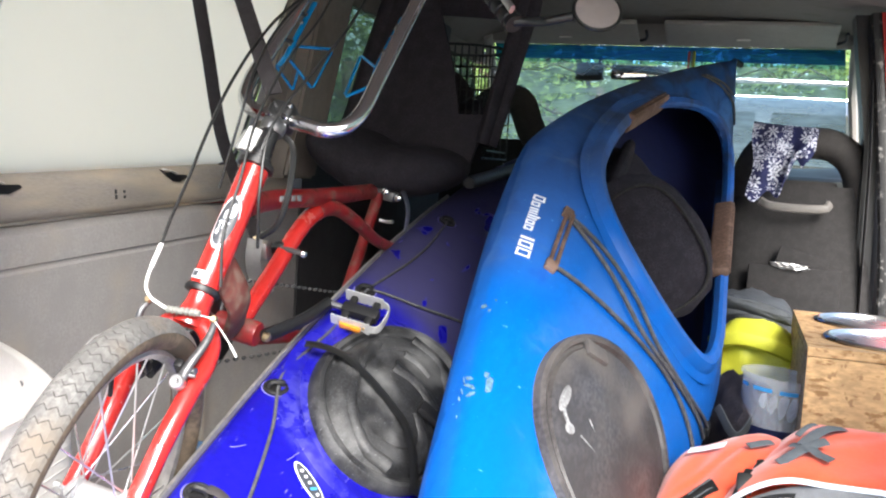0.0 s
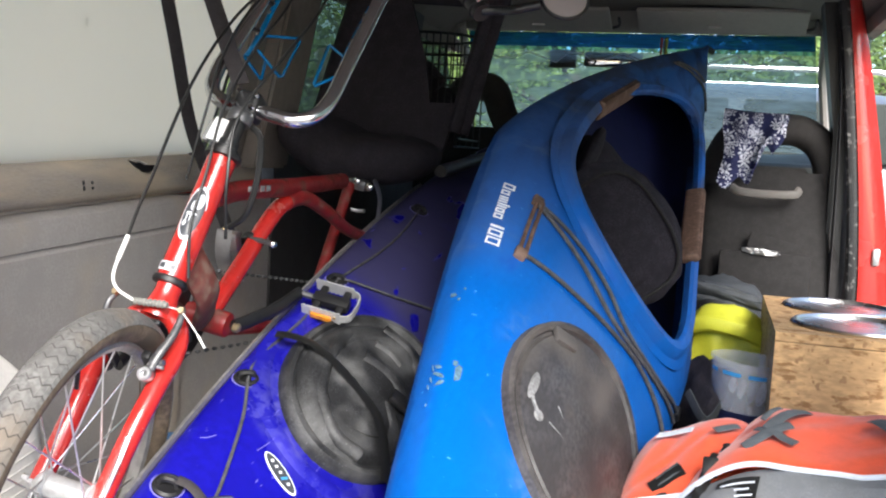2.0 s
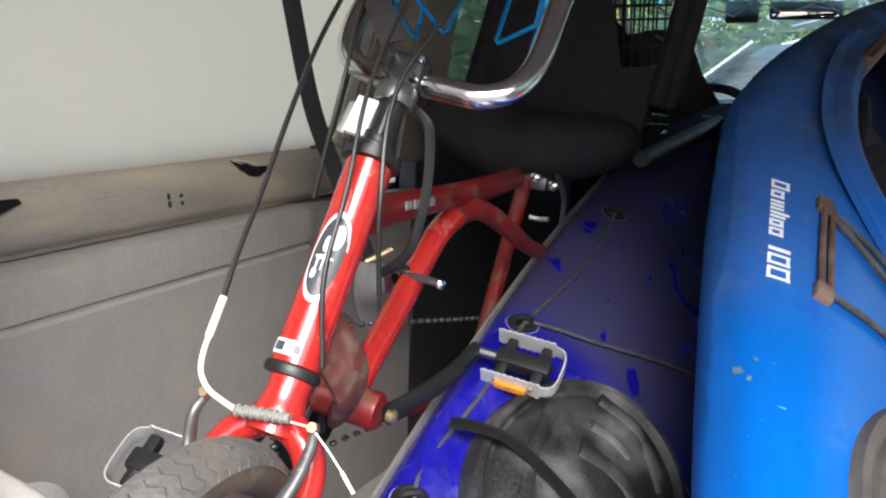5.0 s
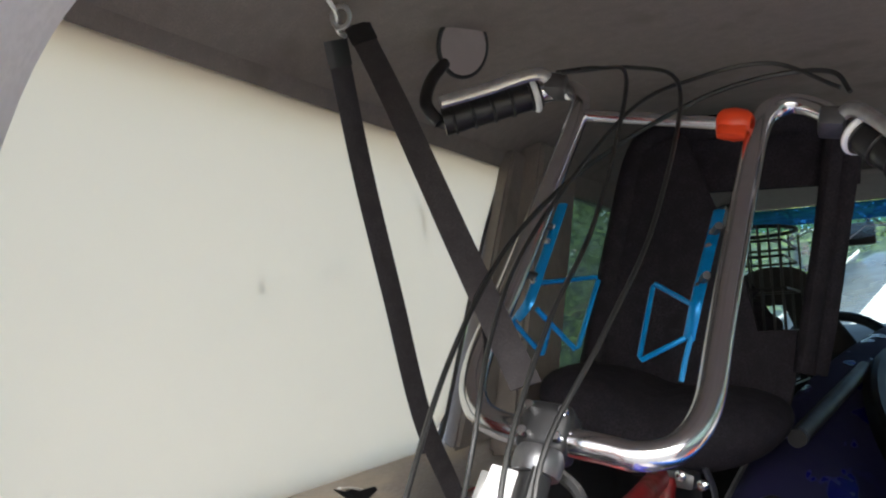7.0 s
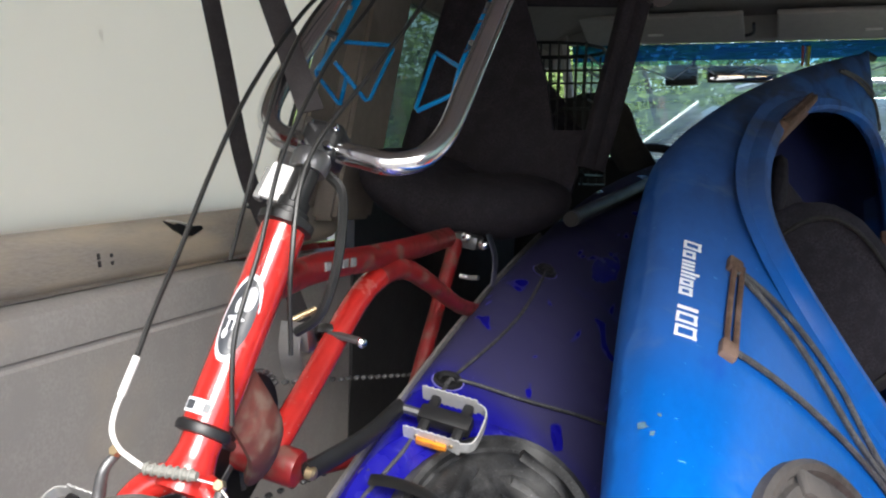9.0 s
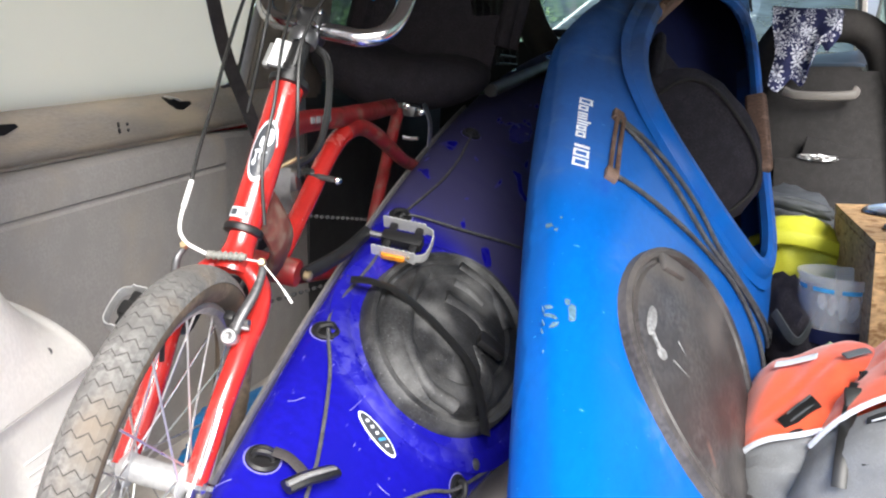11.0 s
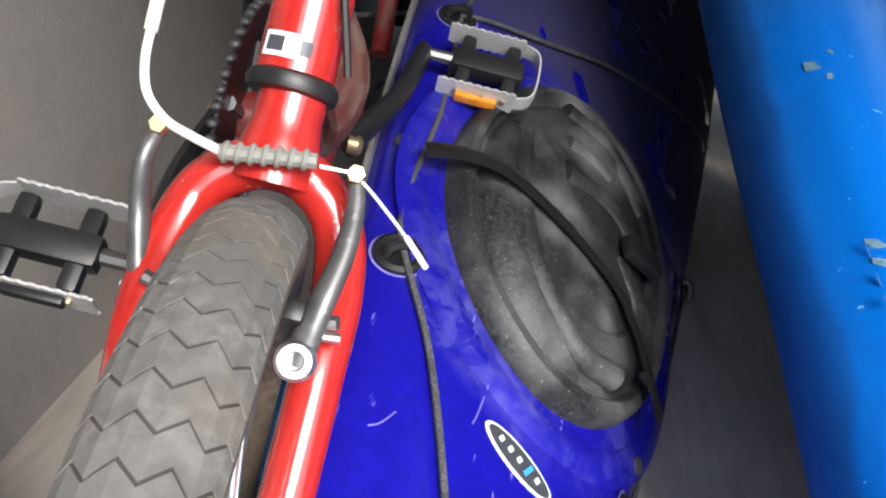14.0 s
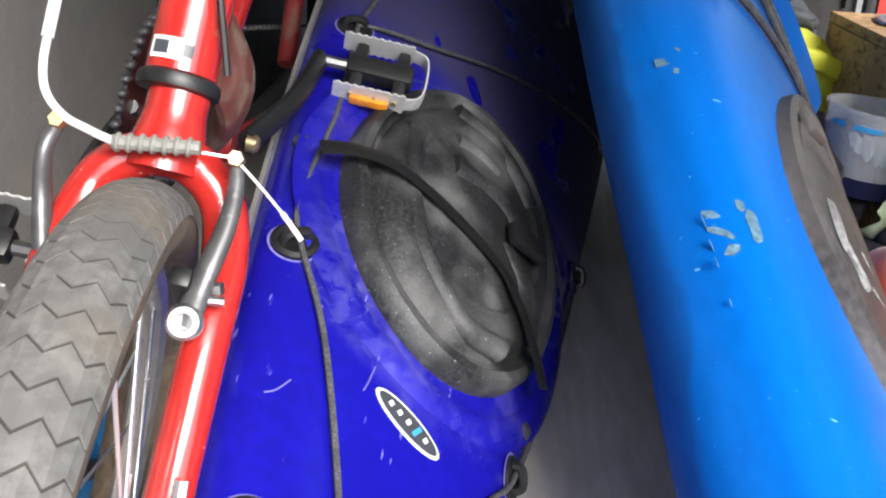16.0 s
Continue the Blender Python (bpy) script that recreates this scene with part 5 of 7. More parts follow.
hatch_p = part("hatch_cover", PURPLE.disc(-0.004, 0.942, 0.139, 0.199, [(1.06, 0.0), (1.05, 0.014), (1.02, 0.021), (0.97, 0.021), (0.93, 0.012), (0.9, 0.011), (0.86, 0.020), (0.8, 0.027), (0.66, 0.030), (0.62, 0.026), (0.5, 0.030), (0.2, 0.034)]), "hatch", kayak_p, "black rubber hatch cover")
for pts, r, up in (([(-0.105, 0.99), (-0.09, 0.90), (-0.05, 0.82), (0.01, 0.785), (0.06, 0.80)], 0.012, 0.021), ([(-0.07, 1.075), (0.0, 1.085), (0.06, 1.04)], 0.014, 0.020), ([(-0.055, 0.97), (0.0, 0.985), (0.05, 0.975)], 0.020, 0.019), ([(0.03, 0.93), (0.075, 0.90), (0.09, 0.85)], 0.016, 0.020), ([(-0.06, 1.02), (-0.03, 1.03), (0.0, 1.03)], 0.011, 0.024)):
    part("moulded_ridge", PURPLE.line(pts, r, up, 10, 14), "hatch", hatch_p)
part("raised_ring", PURPLE.band(egg(0.9306, 0.222, 0.172, 0.0), [(-0.012, -0.002), (-0.008, 0.004), (0.0, 0.0055), (0.010, 0.003), (0.022, -0.003)]), "purple", kayak_p)


def band_on(hull, pts, width, up, bm=None, n=8):
    """A flat strap along deck points."""
    p = spline([(x, y, 0) for x, y in pts], n)
    return tube([hull.at(q.x, q.y, up) for q in p], (width / 2, 0.0016), 6, up=hull.normal(*pts[0]))


part("hatch_strap", band_on(PURPLE, [(-0.178, 0.862), (-0.149, 0.877), (-0.119, 0.888), (-0.081, 0.89), (-0.03, 0.889), (0.027, 0.883), (0.056, 0.866), (0.083, 0.842), (0.12, 0.80)], 0.024, 0.0355), "cable_black", kayak_p, "black webbing strap")
for x, y in ((-0.183, 0.90), (0.14, 0.785)):
    part("rivet", lathe([(0.009, 0.0), (0.009, 0.006), (0.005, 0.009), (0.0, 0.009)], PURPLE.frame_at(x, y, 0, 0.0), 12), "dark_alloy", kayak_p)
part("strap_buckle", box((0.05, 0.026, 0.014), PURPLE.frame_at(0.045, 0.94, 0.3, 0.046), 0.005), "black", kayak_p)
for x, y, t in ((-0.148, 0.765, 0.8), (0.140, 0.728, -0.8), (0.0, 0.454, 0), (-0.09, 0.505, 0.4), (-0.204, 1.14, 0.5), (-0.238, 1.584, 0.3), (0.206, 1.12, -0.5)):
    padeye(PURPLE, x, y, kayak_p, t, 1.0)
for pts in ([(-0.204, 1.14), (-0.178, 0.98), (-0.172, 0.92), (-0.164, 0.82), (-0.148, 0.765), (-0.10, 0.68), (-0.045, 0.56), (0.0, 0.454), (0.05, 0.55), (0.10, 0.66), (0.14, 0.728), (0.185, 0.90), (0.206, 1.12)],
            [(-0.204, 1.14), (-0.203, 1.3), (-0.212, 1.425), (-0.238, 1.584)],
            [(-0.204, 1.14), (-0.118, 1.20), (-0.019, 1.30), (0.06, 1.37), (0.15, 1.44), (0.235, 1.50)], [(0.0, 0.454), (0.002, 0.34), (0.0, 0.2), (0.0, 0.08)]):
    part("deck_line", PURPLE.line(pts, 0.0027, 0.006, 10), "cord", kayak_p, "black braided deck line")
part("toggle_strap", band_on(PURPLE, [(-0.088, 0.51), (-0.07, 0.515), (-0.045, 0.512)], 0.016, 0.016), "strap", kayak_p)
tg = [PURPLE.at(-0.05, 0.472, 0.022), PURPLE.at(-0.041, 0.493, 0.028), PURPLE.at(-0.029, 0.517, 0.028), PURPLE.at(-0.02, 0.538, 0.022)]
tog = part("carry_toggle", tube(spline(tg), (0.013, 0.008), 12), "black", kayak_p, "black moulded carry toggle")
part("worn_face", tube(spline([p + Vector((0.004, -0.005, 0.0065)) for p in tg]), (0.005, 0.003), 8), "grey_scuff", tog)
# round maker's badge, as plain shapes
LOGO = PURPLE.frame_at(-0.002, 0.664, 0.0, 0.0)
for name, rx, ry, up, k in (("badge_border", 0.039, 0.013, 0.0009, "white_print"), ("badge_field", 0.036, 0.0105, 0.0016, "print_grey")):
    part(name, lathe([(1, 0), (0.98, 0.8), (0, 0.85)], LOGO @ Matrix.Rotation(-0.16, 4, "Z") @ Matrix.Diagonal((rx, ry, up, 1)), 28), k, kayak_p, smooth=False)
for k in range(5):
    part("badge_mark", box((0.0042, 0.0050 if k != 3 else 0.012, 0.001), LOGO @ Matrix.Rotation(-0.16, 4, "Z") @ pose(-0.022 + 0.0105 * k, 0, 0.002, 0, 0, -20), 0.0003), "print_blue" if k in (3,) else "white_print", kayak_p, smooth=False)
part("gunwale_strip", tube([PURPLE.skin(0.15 + 0.05 * k, math.pi + 0.05, 0.004) for k in range(34)], (0.004, 0.007), 6), "rim_grey", kayak_p, "grey edge strip")
for k, (x, y, dx, dy) in enumerate(((-0.075, 0.385, 0.02, 0.01), (-0.117, 0.608, 0.012, 0.02), (0.0, 0.517, 0.02, 0.02), (0.04, 0.60, 0.02, 0.004), (-0.05, 0.66, 0.003, 0.03), (0.02, 0.42, 0.01, 0.03), (-0.12, 0.44, 0.02, 0.02))):
    part("scratch", PURPLE.line([(x, y), (x + dx * 0.5, y + dy * 0.3), (x + dx, y + dy)], 0.0007, 0.0, 4, 5), "pale_scratch", kayak_p, "pale scratch")

# ---- bicycle ----
K0 = Vector((-0.3755, 1.113, 0.4435))
AX = Vector((0.98, 0.06, -0.18)).normalized()
UP = Vector((0.13, 0.46, 0.88))
UP = (UP - AX * UP.dot(AX)).normalized()
BK = UP.cross(AX)
FORK = Matrix.Translation(K0) @ Matrix((AX, BK, UP)).transposed().to_4x4()


def fk(x, y, z):
    return FORK @ Vector((x, y, z))


def fks(*pts, n=6):
    return spline([fk(*p) for p in pts], n)


bike = thing("bicycle", (-0.4, 1.4, 0), "red recumbent bicycle with tall chrome handlebar and black seat", "bicycle")
HX, HY, HZ = 0.010, -0.046, -0.263


def tyre_mesh(c, axis, radius, half, tall, seg=110, sub=18):
    return ring(c, axis, radius, (half, tall), seg, sub)


FORKW = FORK @ Matrix.Rotation(radians(4), 4, "Z")


def fw(x, y, z):
    return FORKW @ Vector((x, y, z))


AXW = FORKW.to_3x3() @ Vector((1, 0, 0))
TYRE = 0.2175
wheel_f = part("front_wheel", ring(fw(HX, HY, HZ), AXW, 0.193, (0.0105, 0.009), 64, 8), "rim_grey", bike, "grey rim with dusty tyre")
part("tyre", tyre_mesh(fw(HX - 0.002, HY, HZ), AXW, TYRE, 0.0242, 0.0208), "tyre_wall", wheel_f, "dusty tyre with brown side walls")
TREAD = 0.0016
part("tread_base", sheet(lambda u, v: FORKW @ pose(HX, HY, HZ) @ Vector((-0.002 + 0.0245 * math.sin(2.4 * v - 1.2), (TYRE + 0.0211 * math.cos(2.4 * v - 1.2)) * math.cos(2 * math.pi * u), (TYRE + 0.0211 * math.cos(2.4 * v - 1.2)) * math.sin(2 * math.pi * u))), 110, 14, closed_u=True), "tyre_groove", wheel_f, "dark rubber between the tread blocks")
# tread: slanted blocks over the crown of the tyre
tread = bmesh.new()
HUBM = FORKW @ pose(HX, HY, HZ)
PITCH = 2 * math.pi / 92
ZIG = [(-1.22, 0.45), (-0.95, 0.2), (-0.62, 0.75), (-0.30, 0.15), (0.02, 0.7), (0.34, 0.1), (0.66, 0.7), (0.97, 0.15), (1.22, 0.4)]
for i in range(92):
    for first, last in ((0, 2), (2, 4), (4, 6), (6, 8)):
        rings_z = []
        for k in range(first, last + 1):
            b, da = ZIG[k]
            col = []
            for edge in (0.03, 0.97):
                for up in (0.0, TREAD):
                    aa = PITCH * (i + 0.75 * da + edge + (0.025 if up and edge < 0.5 else -0.025 if up else 0))
                    rr = TYRE + (0.0202 + up) * math.cos(b)
                    col.append(tread.verts.new(HUBM @ Vector((-0.002 + (0.0238 + up * 0.9) * math.sin(b), rr * math.cos(aa), rr * math.sin(aa)))))
            rings_z.append(col)
        for a, b in zip(rings_z, rings_z[1:]):
            for p, q in ((0, 1), (1, 3), (3, 2)):
                tread.faces.new((a[p], a[q], b[q], b[p]))
        for c in (rings_z[0], rings_z[-1]):
            tread.faces.new((c[0], c[1], c[3], c[2]))
part("tread", tread, "tyre", wheel_f, "worn chevron tread", smooth=False, kind="stuff")
part("hub", lathe([(0.005, -0.05), (0.012, -0.046), (0.022, -0.034), (0.022, -0.031), (0.0155, -0.028), (0.0155, 0.024), (0.022, 0.028), (0.022, 0.031), (0.010, 0.036), (0.005, 0.05)], FORKW @ pose(HX, HY, HZ, 0, 90), 22), "cage_steel", wheel_f, "silver hub")
for i in range(28):
    a = 2 * math.pi * i / 28
    s = 0.03 if i % 2 else -0.03
    off = 0.75 if (i // 2) % 2 else -0.75
    p0 = HUBM @ Vector((s, 0.02 * math.cos(a + off), 0.02 * math.sin(a + off)))
    p1 = HUBM @ Vector((s * 0.1, 0.187 * math.cos(a), 0.187 * math.sin(a)))
    part("spoke", rod(p0, p1, 0.0013, 6), "steel_spoke", wheel_f)
part("valve", rod(HUBM @ Vector((0, 0.186 * math.cos(2.3), 0.186 * math.sin(2.3))), HUBM @ Vector((0, 0.155 * math.cos(2.3), 0.155 * math.sin(2.3))), 0.003, 8), "black", wheel_f)

LEG = 0.042
CX, BRX = 0.006, -0.002
leg_r = [(HX + LEG, HY, HZ), (HX + LEG, -0.038, -0.17), (CX + LEG + 0.004, -0.022, -0.10), (CX + LEG + 0.004, -0.008, -0.064)]
arch_f = [(CX + 0.043 * math.cos(a), 0, -0.050 + 0.047 * math.sin(a)) for a in (radians(d) for d in (20, 45, 70, 90, 110, 135, 160))]
leg_l = [(2 * (HX if z < -0.15 else CX) - x, y, z) for x, y, z in reversed(leg_r)]
fork = part("fork", tube(spline([fw(*q) for q in leg_r + arch_f + leg_l], 6), 0.0140, 16), "red", bike, "red fork with paint chips")
part("crown", tube(spline([fw(CX + x, 0, -0.012 + z) for x, z in ((-0.022, 0.003), (-0.012, 0.008), (0.0, 0.011), (0.012, 0.008), (0.022, 0.003))]), (0.0142, 0.0142), 16), "red", fork)
part("steerer_boss", lathe([(0.024, -0.014), (0.0235, 0.0), (0.0205, 0.012), (0.0185, 0.022), (0.0185, 0.034)], FORK @ pose(0.004, 0, 0), 22), "red", fork)
for s in (-1, 1):
    part("dropout", box((0.006, 0.022, 0.04), FORKW @ pose(HX + s * LEG, HY, HZ - 0.008, 8), 0.003), "alloy", fork)
    part("axle_nut", lathe([(0.009, 0.0), (0.009, 0.008), (0.005, 0.012), (0.005, 0.02), (0.0, 0.02)], FORKW @ pose(HX + s * (LEG + 0.003), HY, HZ, 0, 90 * s), 6), "chrome", fork, smooth=False)
part("axle_tab", tube(fks((HX + LEG + 0.008, HY - 0.004, HZ + 0.002), (HX + LEG + 0.012, HY - 0.012, HZ + 0.05), (HX + LEG + 0.01, HY - 0.01, HZ + 0.085)), (0.0025, 0.004), 6), "alloy", fork)
head = part("head_tube", tube([fk(0.002, 0, 0.045), fk(0, 0, 0.238)], 0.0215, 24), "red", bike, "glossy red head tube")


def on_tube(r, a0, a1, z0, z1, oval=False, n=14, m=14):
    """A decal bent round the front of the head tube."""
    def f(u, v):
        zc, hz = (z0 + z1) / 2, (z1 - z0) / 2
        t = math.pi * u
        z = zc - hz * math.cos(t)
        w = math.sin(t) if oval else 1
        mid, ha = (a0 + a1) / 2, (a1 - a0) / 2
        a = mid + ha * w * (2 * v - 1)
        return fk(r * math.sin(a), -r * math.cos(a), z if oval else z0 + (z1 - z0) * u)
    return sheet(f, n, m)


part("badge_border", on_tube(0.0220, -0.62, 0.86, 0.098, 0.182, True), "white_print", head, "white oval head badge")
part("badge_field", on_tube(0.0224, -0.52, 0.76, 0.1035, 0.1765, True), "print_grey", head)
for a0, a1, z0, z1 in ((0.05, 0.55, 0.146, 0.170), (-0.16, 0.08, 0.143, 0.158), (-0.34, 0.42, 0.136, 0.1405), (-0.30, -0.06, 0.118, 0.128), (0.02, 0.10, 0.126, 0.146), (-0.22, -0.12, 0.126, 0.140)):
    part("badge_mark", on_tube(0.0228, a0, a1, z0, z1, True, 8, 6), "white_print", head)
part("badge_mark", on_tube(0.0227, 0.10, 0.42, 0.110, 0.134, True, 8, 6), "grey_scuff", head)
part("sticker", on_tube(0.0219, -0.75, 0.75, 0.050, 0.063), "white_print", head)
for a in (-0.42, 0.42):
    part("sticker_mark", on_tube(0.0223, a - 0.22, a + 0.22, 0.0525, 0.0605, n=6, m=6), "print_grey", head)
part("lower_headset", lathe([(0.019, 0.034), (0.0245, 0.035), (0.0255, 0.039), (0.0245, 0.043), (0.02, 0.046)], FORK @ pose(0.002, 0, 0), 24), "black", bike, "black headset cup")
part("upper_headset", lathe([(0.021, 0.236), (0.027, 0.238), (0.027, 0.246), (0.019, 0.249), (0.019, 0.254), (0.0155, 0.256), (0.0155, 0.266)], FORK, 24), "black", bike, "black headset cup")
stem = part("stem", tube([fk(0, 0, 0.26), fk(0, 0, 0.318)], (0.0135, 0.0125), 16), "black", bike, "black stem with steel bolts")
part("collar", lathe([(0.0, 0.298), (0.018, 0.298), (0.0195, 0.303), (0.0195, 0.313), (0.017, 0.318), (0.0, 0.318)], FORK, 20), "dark_alloy", stem)
part("clamp", box((0.042, 0.040, 0.042), FORK @ pose(-0.006, 0.026, 0.340), 0.010, seg=3), "black", stem)
for x in (-0.016, 0.011):
    for z in (0.331, 0.352):
        part("bolt", lathe([(0.0042, 0.0), (0.0042, 0.006), (0.0034, 0.008), (0.0, 0.008)], FORK @ pose(x - 0.003, 0.006, z, 90), 14), "chrome", stem)
part("wedge_bolt", rod(fk(0.004, -0.013, 0.262), fk(0.006, -0.017, 0.30), 0.004, 8), "black", stem)

bar_pts = [(-0.20, 0.172, 0.785), (-0.165, 0.177, 0.802), (-0.135, 0.176, 0.803), (-0.118, 0.168, 0.782), (-0.112, 0.155, 0.74), (-0.106, 0.128, 0.659), (-0.098, 0.092, 0.546), (-0.093, 0.065, 0.463), (-0.091, 0.045, 0.405), (-0.08, 0.031, 0.362), (-0.053, 0.024, 0.340), (0.0, 0.022, 0.336), (0.04, 0.022, 0.335), (0.07, 0.022, 0.335), (0.095, 0.028, 0.351), (0.106, 0.040, 0.388), (0.102, 0.061, 0.452), (0.097, 0.084, 0.523), (0.089, 0.128, 0.66), (0.086, 0.155, 0.742), (0.092, 0.167, 0.777), (0.113, 0.171, 0.79), (0.14, 0.168, 0.781), (0.17, 0.158, 0.755), (0.2, 0.15, 0.72)]
hb = part("handlebar", tube(fks(*bar_pts, n=5), 0.0118, 16), "chrome", bike, "tall chrome handlebar")
part("crossbar", rod(fk(-0.112, 0.160, 0.756), fk(0.086, 0.156, 0.748), 0.0075, 12), "chrome", hb)
clip_m = FORK @ pose(0.062, 0.150, 0.744)
part("clip", ring(clip_m.translation, AX, 0.012, (0.017, 0.006), 24, 8), "orange_clip", hb, "orange red plastic clip")
part("clip_lip", box((0.03, 0.012, 0.014), clip_m @ pose(0, -0.008, -0.016), 0.004), "orange_clip", hb)
for s, p0, p1 in ((-1, (-0.175, 0.178, 0.80), (-0.275, 0.158, 0.735)), (1, (0.178, 0.155, 0.745), (0.265, 0.125, 0.655))):
    a, b = Vector(p0), Vector(p1)
    g = part("grip", tube([fk(*(a + (b - a) * k / 10)) for k in range(11)], 0.0165, 14), "black", hb, "black ribbed grip")
    for k in range(1, 10, 2):
        q = a + (b - a) * k / 10
        part("rib", ring(fk(*q), (FORK.to_3x3() @ (b - a)), 0.0168, 0.0022, 20, 6), "black", g)
    part("shift_ring", ring(fk(*(a + (b - a) * 0.06)), (FORK.to_3x3() @ (b - a)), 0.018, (0.004, 0.004), 24, 8), "white_plastic", hb, "pale shifter ring")
    lev = a + Vector((0.0, -0.028, 0.006))
    part("brake_lever", tube(fks(tuple(a + Vector((s * -0.02, -0.012, 0.004))), tuple(lev), tuple(lev + (b - a) * 0.5), tuple(lev + (b - a) * 0.95 + Vector((0, -0.005, -0.004)))), (0.0045, 0.008), 8), "alloy", hb, "silver brake lever")
    part("lever_mount", box((0.026, 0.028, 0.024), FORK @ pose(*(a + Vector((s * -0.022, -0.008, 0.004)))), 0.006), "dark_alloy", hb)
# round mirrors on stalks
# left face: reflected ceiling put in as a flat colour; right: pinkish back
for stalk, c, ax, mats in (([(-0.278, 0.155, 0.732), (-0.300, 0.145, 0.752), (-0.318, 0.165, 0.805), (-0.322, 0.185, 0.850)], (-0.308, 0.19, 0.884), (0.885, -0.341, -0.288), ("pink_disc", "black")),
                           ([(0.262, 0.125, 0.66), (0.285, 0.13, 0.67), (0.307, 0.15, 0.69), (0.35, 0.15, 0.712)], (0.388, 0.145, 0.729), (0.15, -1.0, 0.1), ("pink_disc", "black"))):
    mi = part("mirror_stalk", tube(fks(*stalk), 0.008, 10), "black", hb, "black mirror stalk")
    mm = along(fk(*c), fk(*c) + FORK.to_3x3() @ Vector(ax))
    part("mirror_rim", ring(mm.translation, mm.col[2].to_3d(), 0.040, 0.0032, 32, 8), mats[1], mi)
    part("mirror_face", lathe([(0.038, -0.003), (0.038, 0.002), (0.03, 0.004), (0.0, 0.005)], mm, 28), mats[0], mi)
# bottle cages on the risers
CAGES = (([(-0.404, 1.520, 0.945), (-0.409, 1.472, 0.885), (-0.414, 1.440, 0.842), (-0.428, 1.444, 0.828)],
          [(-0.412, 1.446, 0.860), (-0.380, 1.554, 0.869), (-0.387, 1.492, 0.792), (-0.410, 1.442, 0.838)],
          [(-0.416, 1.440, 0.842), (-0.438, 1.452, 0.825), (-0.426, 1.495, 0.789), (-0.404, 1.468, 0.822)]),
         ([(-0.252, 1.562, 0.927), (-0.258, 1.510, 0.870), (-0.264, 1.482, 0.829), (-0.274, 1.490, 0.800)],
          [(-0.264, 1.480, 0.830), (-0.316, 1.532, 0.857), (-0.322, 1.483, 0.780), (-0.274, 1.490, 0.802)],
          [(-0.270, 1.488, 0.806), (-0.278, 1.486, 0.780), (-0.283, 1.484, 0.759)]))
for pl, w1, w2 in CAGES:
    cg = part("bottle_cage", tube(spline(pl, 4), (0.0065, 0.003), 8), "cage_blue", hb, "blue anodised bottle cage")
    for w in (w1, w2):
        part("wire_loop", tube([q for k in range(len(w) - 1) for q in (Vector(w[k]).lerp(Vector(w[k + 1]), 0.06), Vector(w[k]).lerp(Vector(w[k + 1]), 0.94))], 0.0028, 8), "cage_blue", cg)
    for k in (0.25, 0.4, 0.8):
        q = Vector(pl[0]).lerp(Vector(pl[2]), k)
        part("screw", lathe([(0.0035, 0), (0.0035, 0.003), (0, 0.004)], along(q + Vector((0, -0.004, 0)), q + Vector((0, -1, 0.3))), 10), "chrome", cg)
    for k in (0.25, 0.75):
        q = Vector(pl[0]).lerp(Vector(pl[2]), k)
        side = -1 if q.x < -0.33 else 1
        part("clamp", rod(q, q + Vector((0.012 * side, -0.030, 0.004)), 0.004, 8), "black", cg)
# white block reflector below the stem
refl = part("reflector", box((0.0225, 0.010, 0.038), FORK @ pose(-0.0225, -0.004, 0.279, 0, 4, 2), 0.003), "white_plastic", bike, "white block reflector in a clear shell")
part("shell", box((0.009, 0.012, 0.034), FORK @ pose(-0.0385, 0.003, 0.277, 0, 4, 6), 0.003), "reflector_shell", refl, "clear side of the reflector")
part("bracket", rod(fk(-0.03, 0.002, 0.29), fk(-0.008, 0.004, 0.306), 0.0045, 8), "black", refl)
# brake arms, noodle and cables
for s in (-1, 1):
    x0, x1 = BRX + s * (0.048 if s > 0 else 0.037), BRX + s * 0.0505
    bk = 0.0 if s > 0 else 0.020
    b1, b2 = (0.001, 0.006) if s > 0 else (0.007, 0.015)
    arm = part("brake_arm", tube(fks((x0 - s * 0.003, -0.038 + bk, -0.098), (x0 + s * b1, -0.040 + bk, -0.072), (x0 + s * b2, -0.034 + bk * 0.7, -0.042), (x1 + s * 0.0035, -0.028, -0.018), (x1, -0.024, 0.0)), (0.0090, 0.0070), 14, r_end=0.0040), "brake_alloy", bike, "grey alloy brake arm")
    part("pivot_bolt", lathe([(0.0095, 0.0), (0.0105, 0.004), (0.0105, 0.010), (0.0085, 0.0125), (0.005, 0.0125), (0.004, 0.009), (0.0, 0.009)], FORK @ pose(x0 - s * 0.003, -0.036 + bk, -0.096, 90), 20), "alloy", arm, "silver pivot bolt")
    part("pivot_boss", rod(fk(x0 - s * 0.003, -0.036 + bk, -0.096), fk(x0, -0.010 + bk, -0.094), 0.0085, 14), "dark_alloy", arm)
    part("spring_screw", rod(fk(x0 + s * 0.006, -0.038 + bk, -0.082), fk(x0 + s * 0.015, -0.038 + bk, -0.081), 0.0028, 8), "alloy", arm)
    part("pinch_bolt", lathe([(0.0055, 0.0), (0.0055, 0.005), (0.0045, 0.007), (0.0, 0.007)], FORK @ pose(x1, -0.026, 0.0, 90), 6), "bronze_bolt", arm)
    part("pad_holder", box((0.012, 0.05, 0.012), FORK @ pose(CX + s * 0.030, -0.026, -0.080, -20), 0.003), "black", arm)
    part("pad_stud", rod(fk(CX + s * 0.028, -0.030, -0.080), fk(CX + s * (0.052 if s > 0 else 0.046), -0.036, -0.074), 0.004, 8), "alloy" if s > 0 else "dark_alloy", arm)
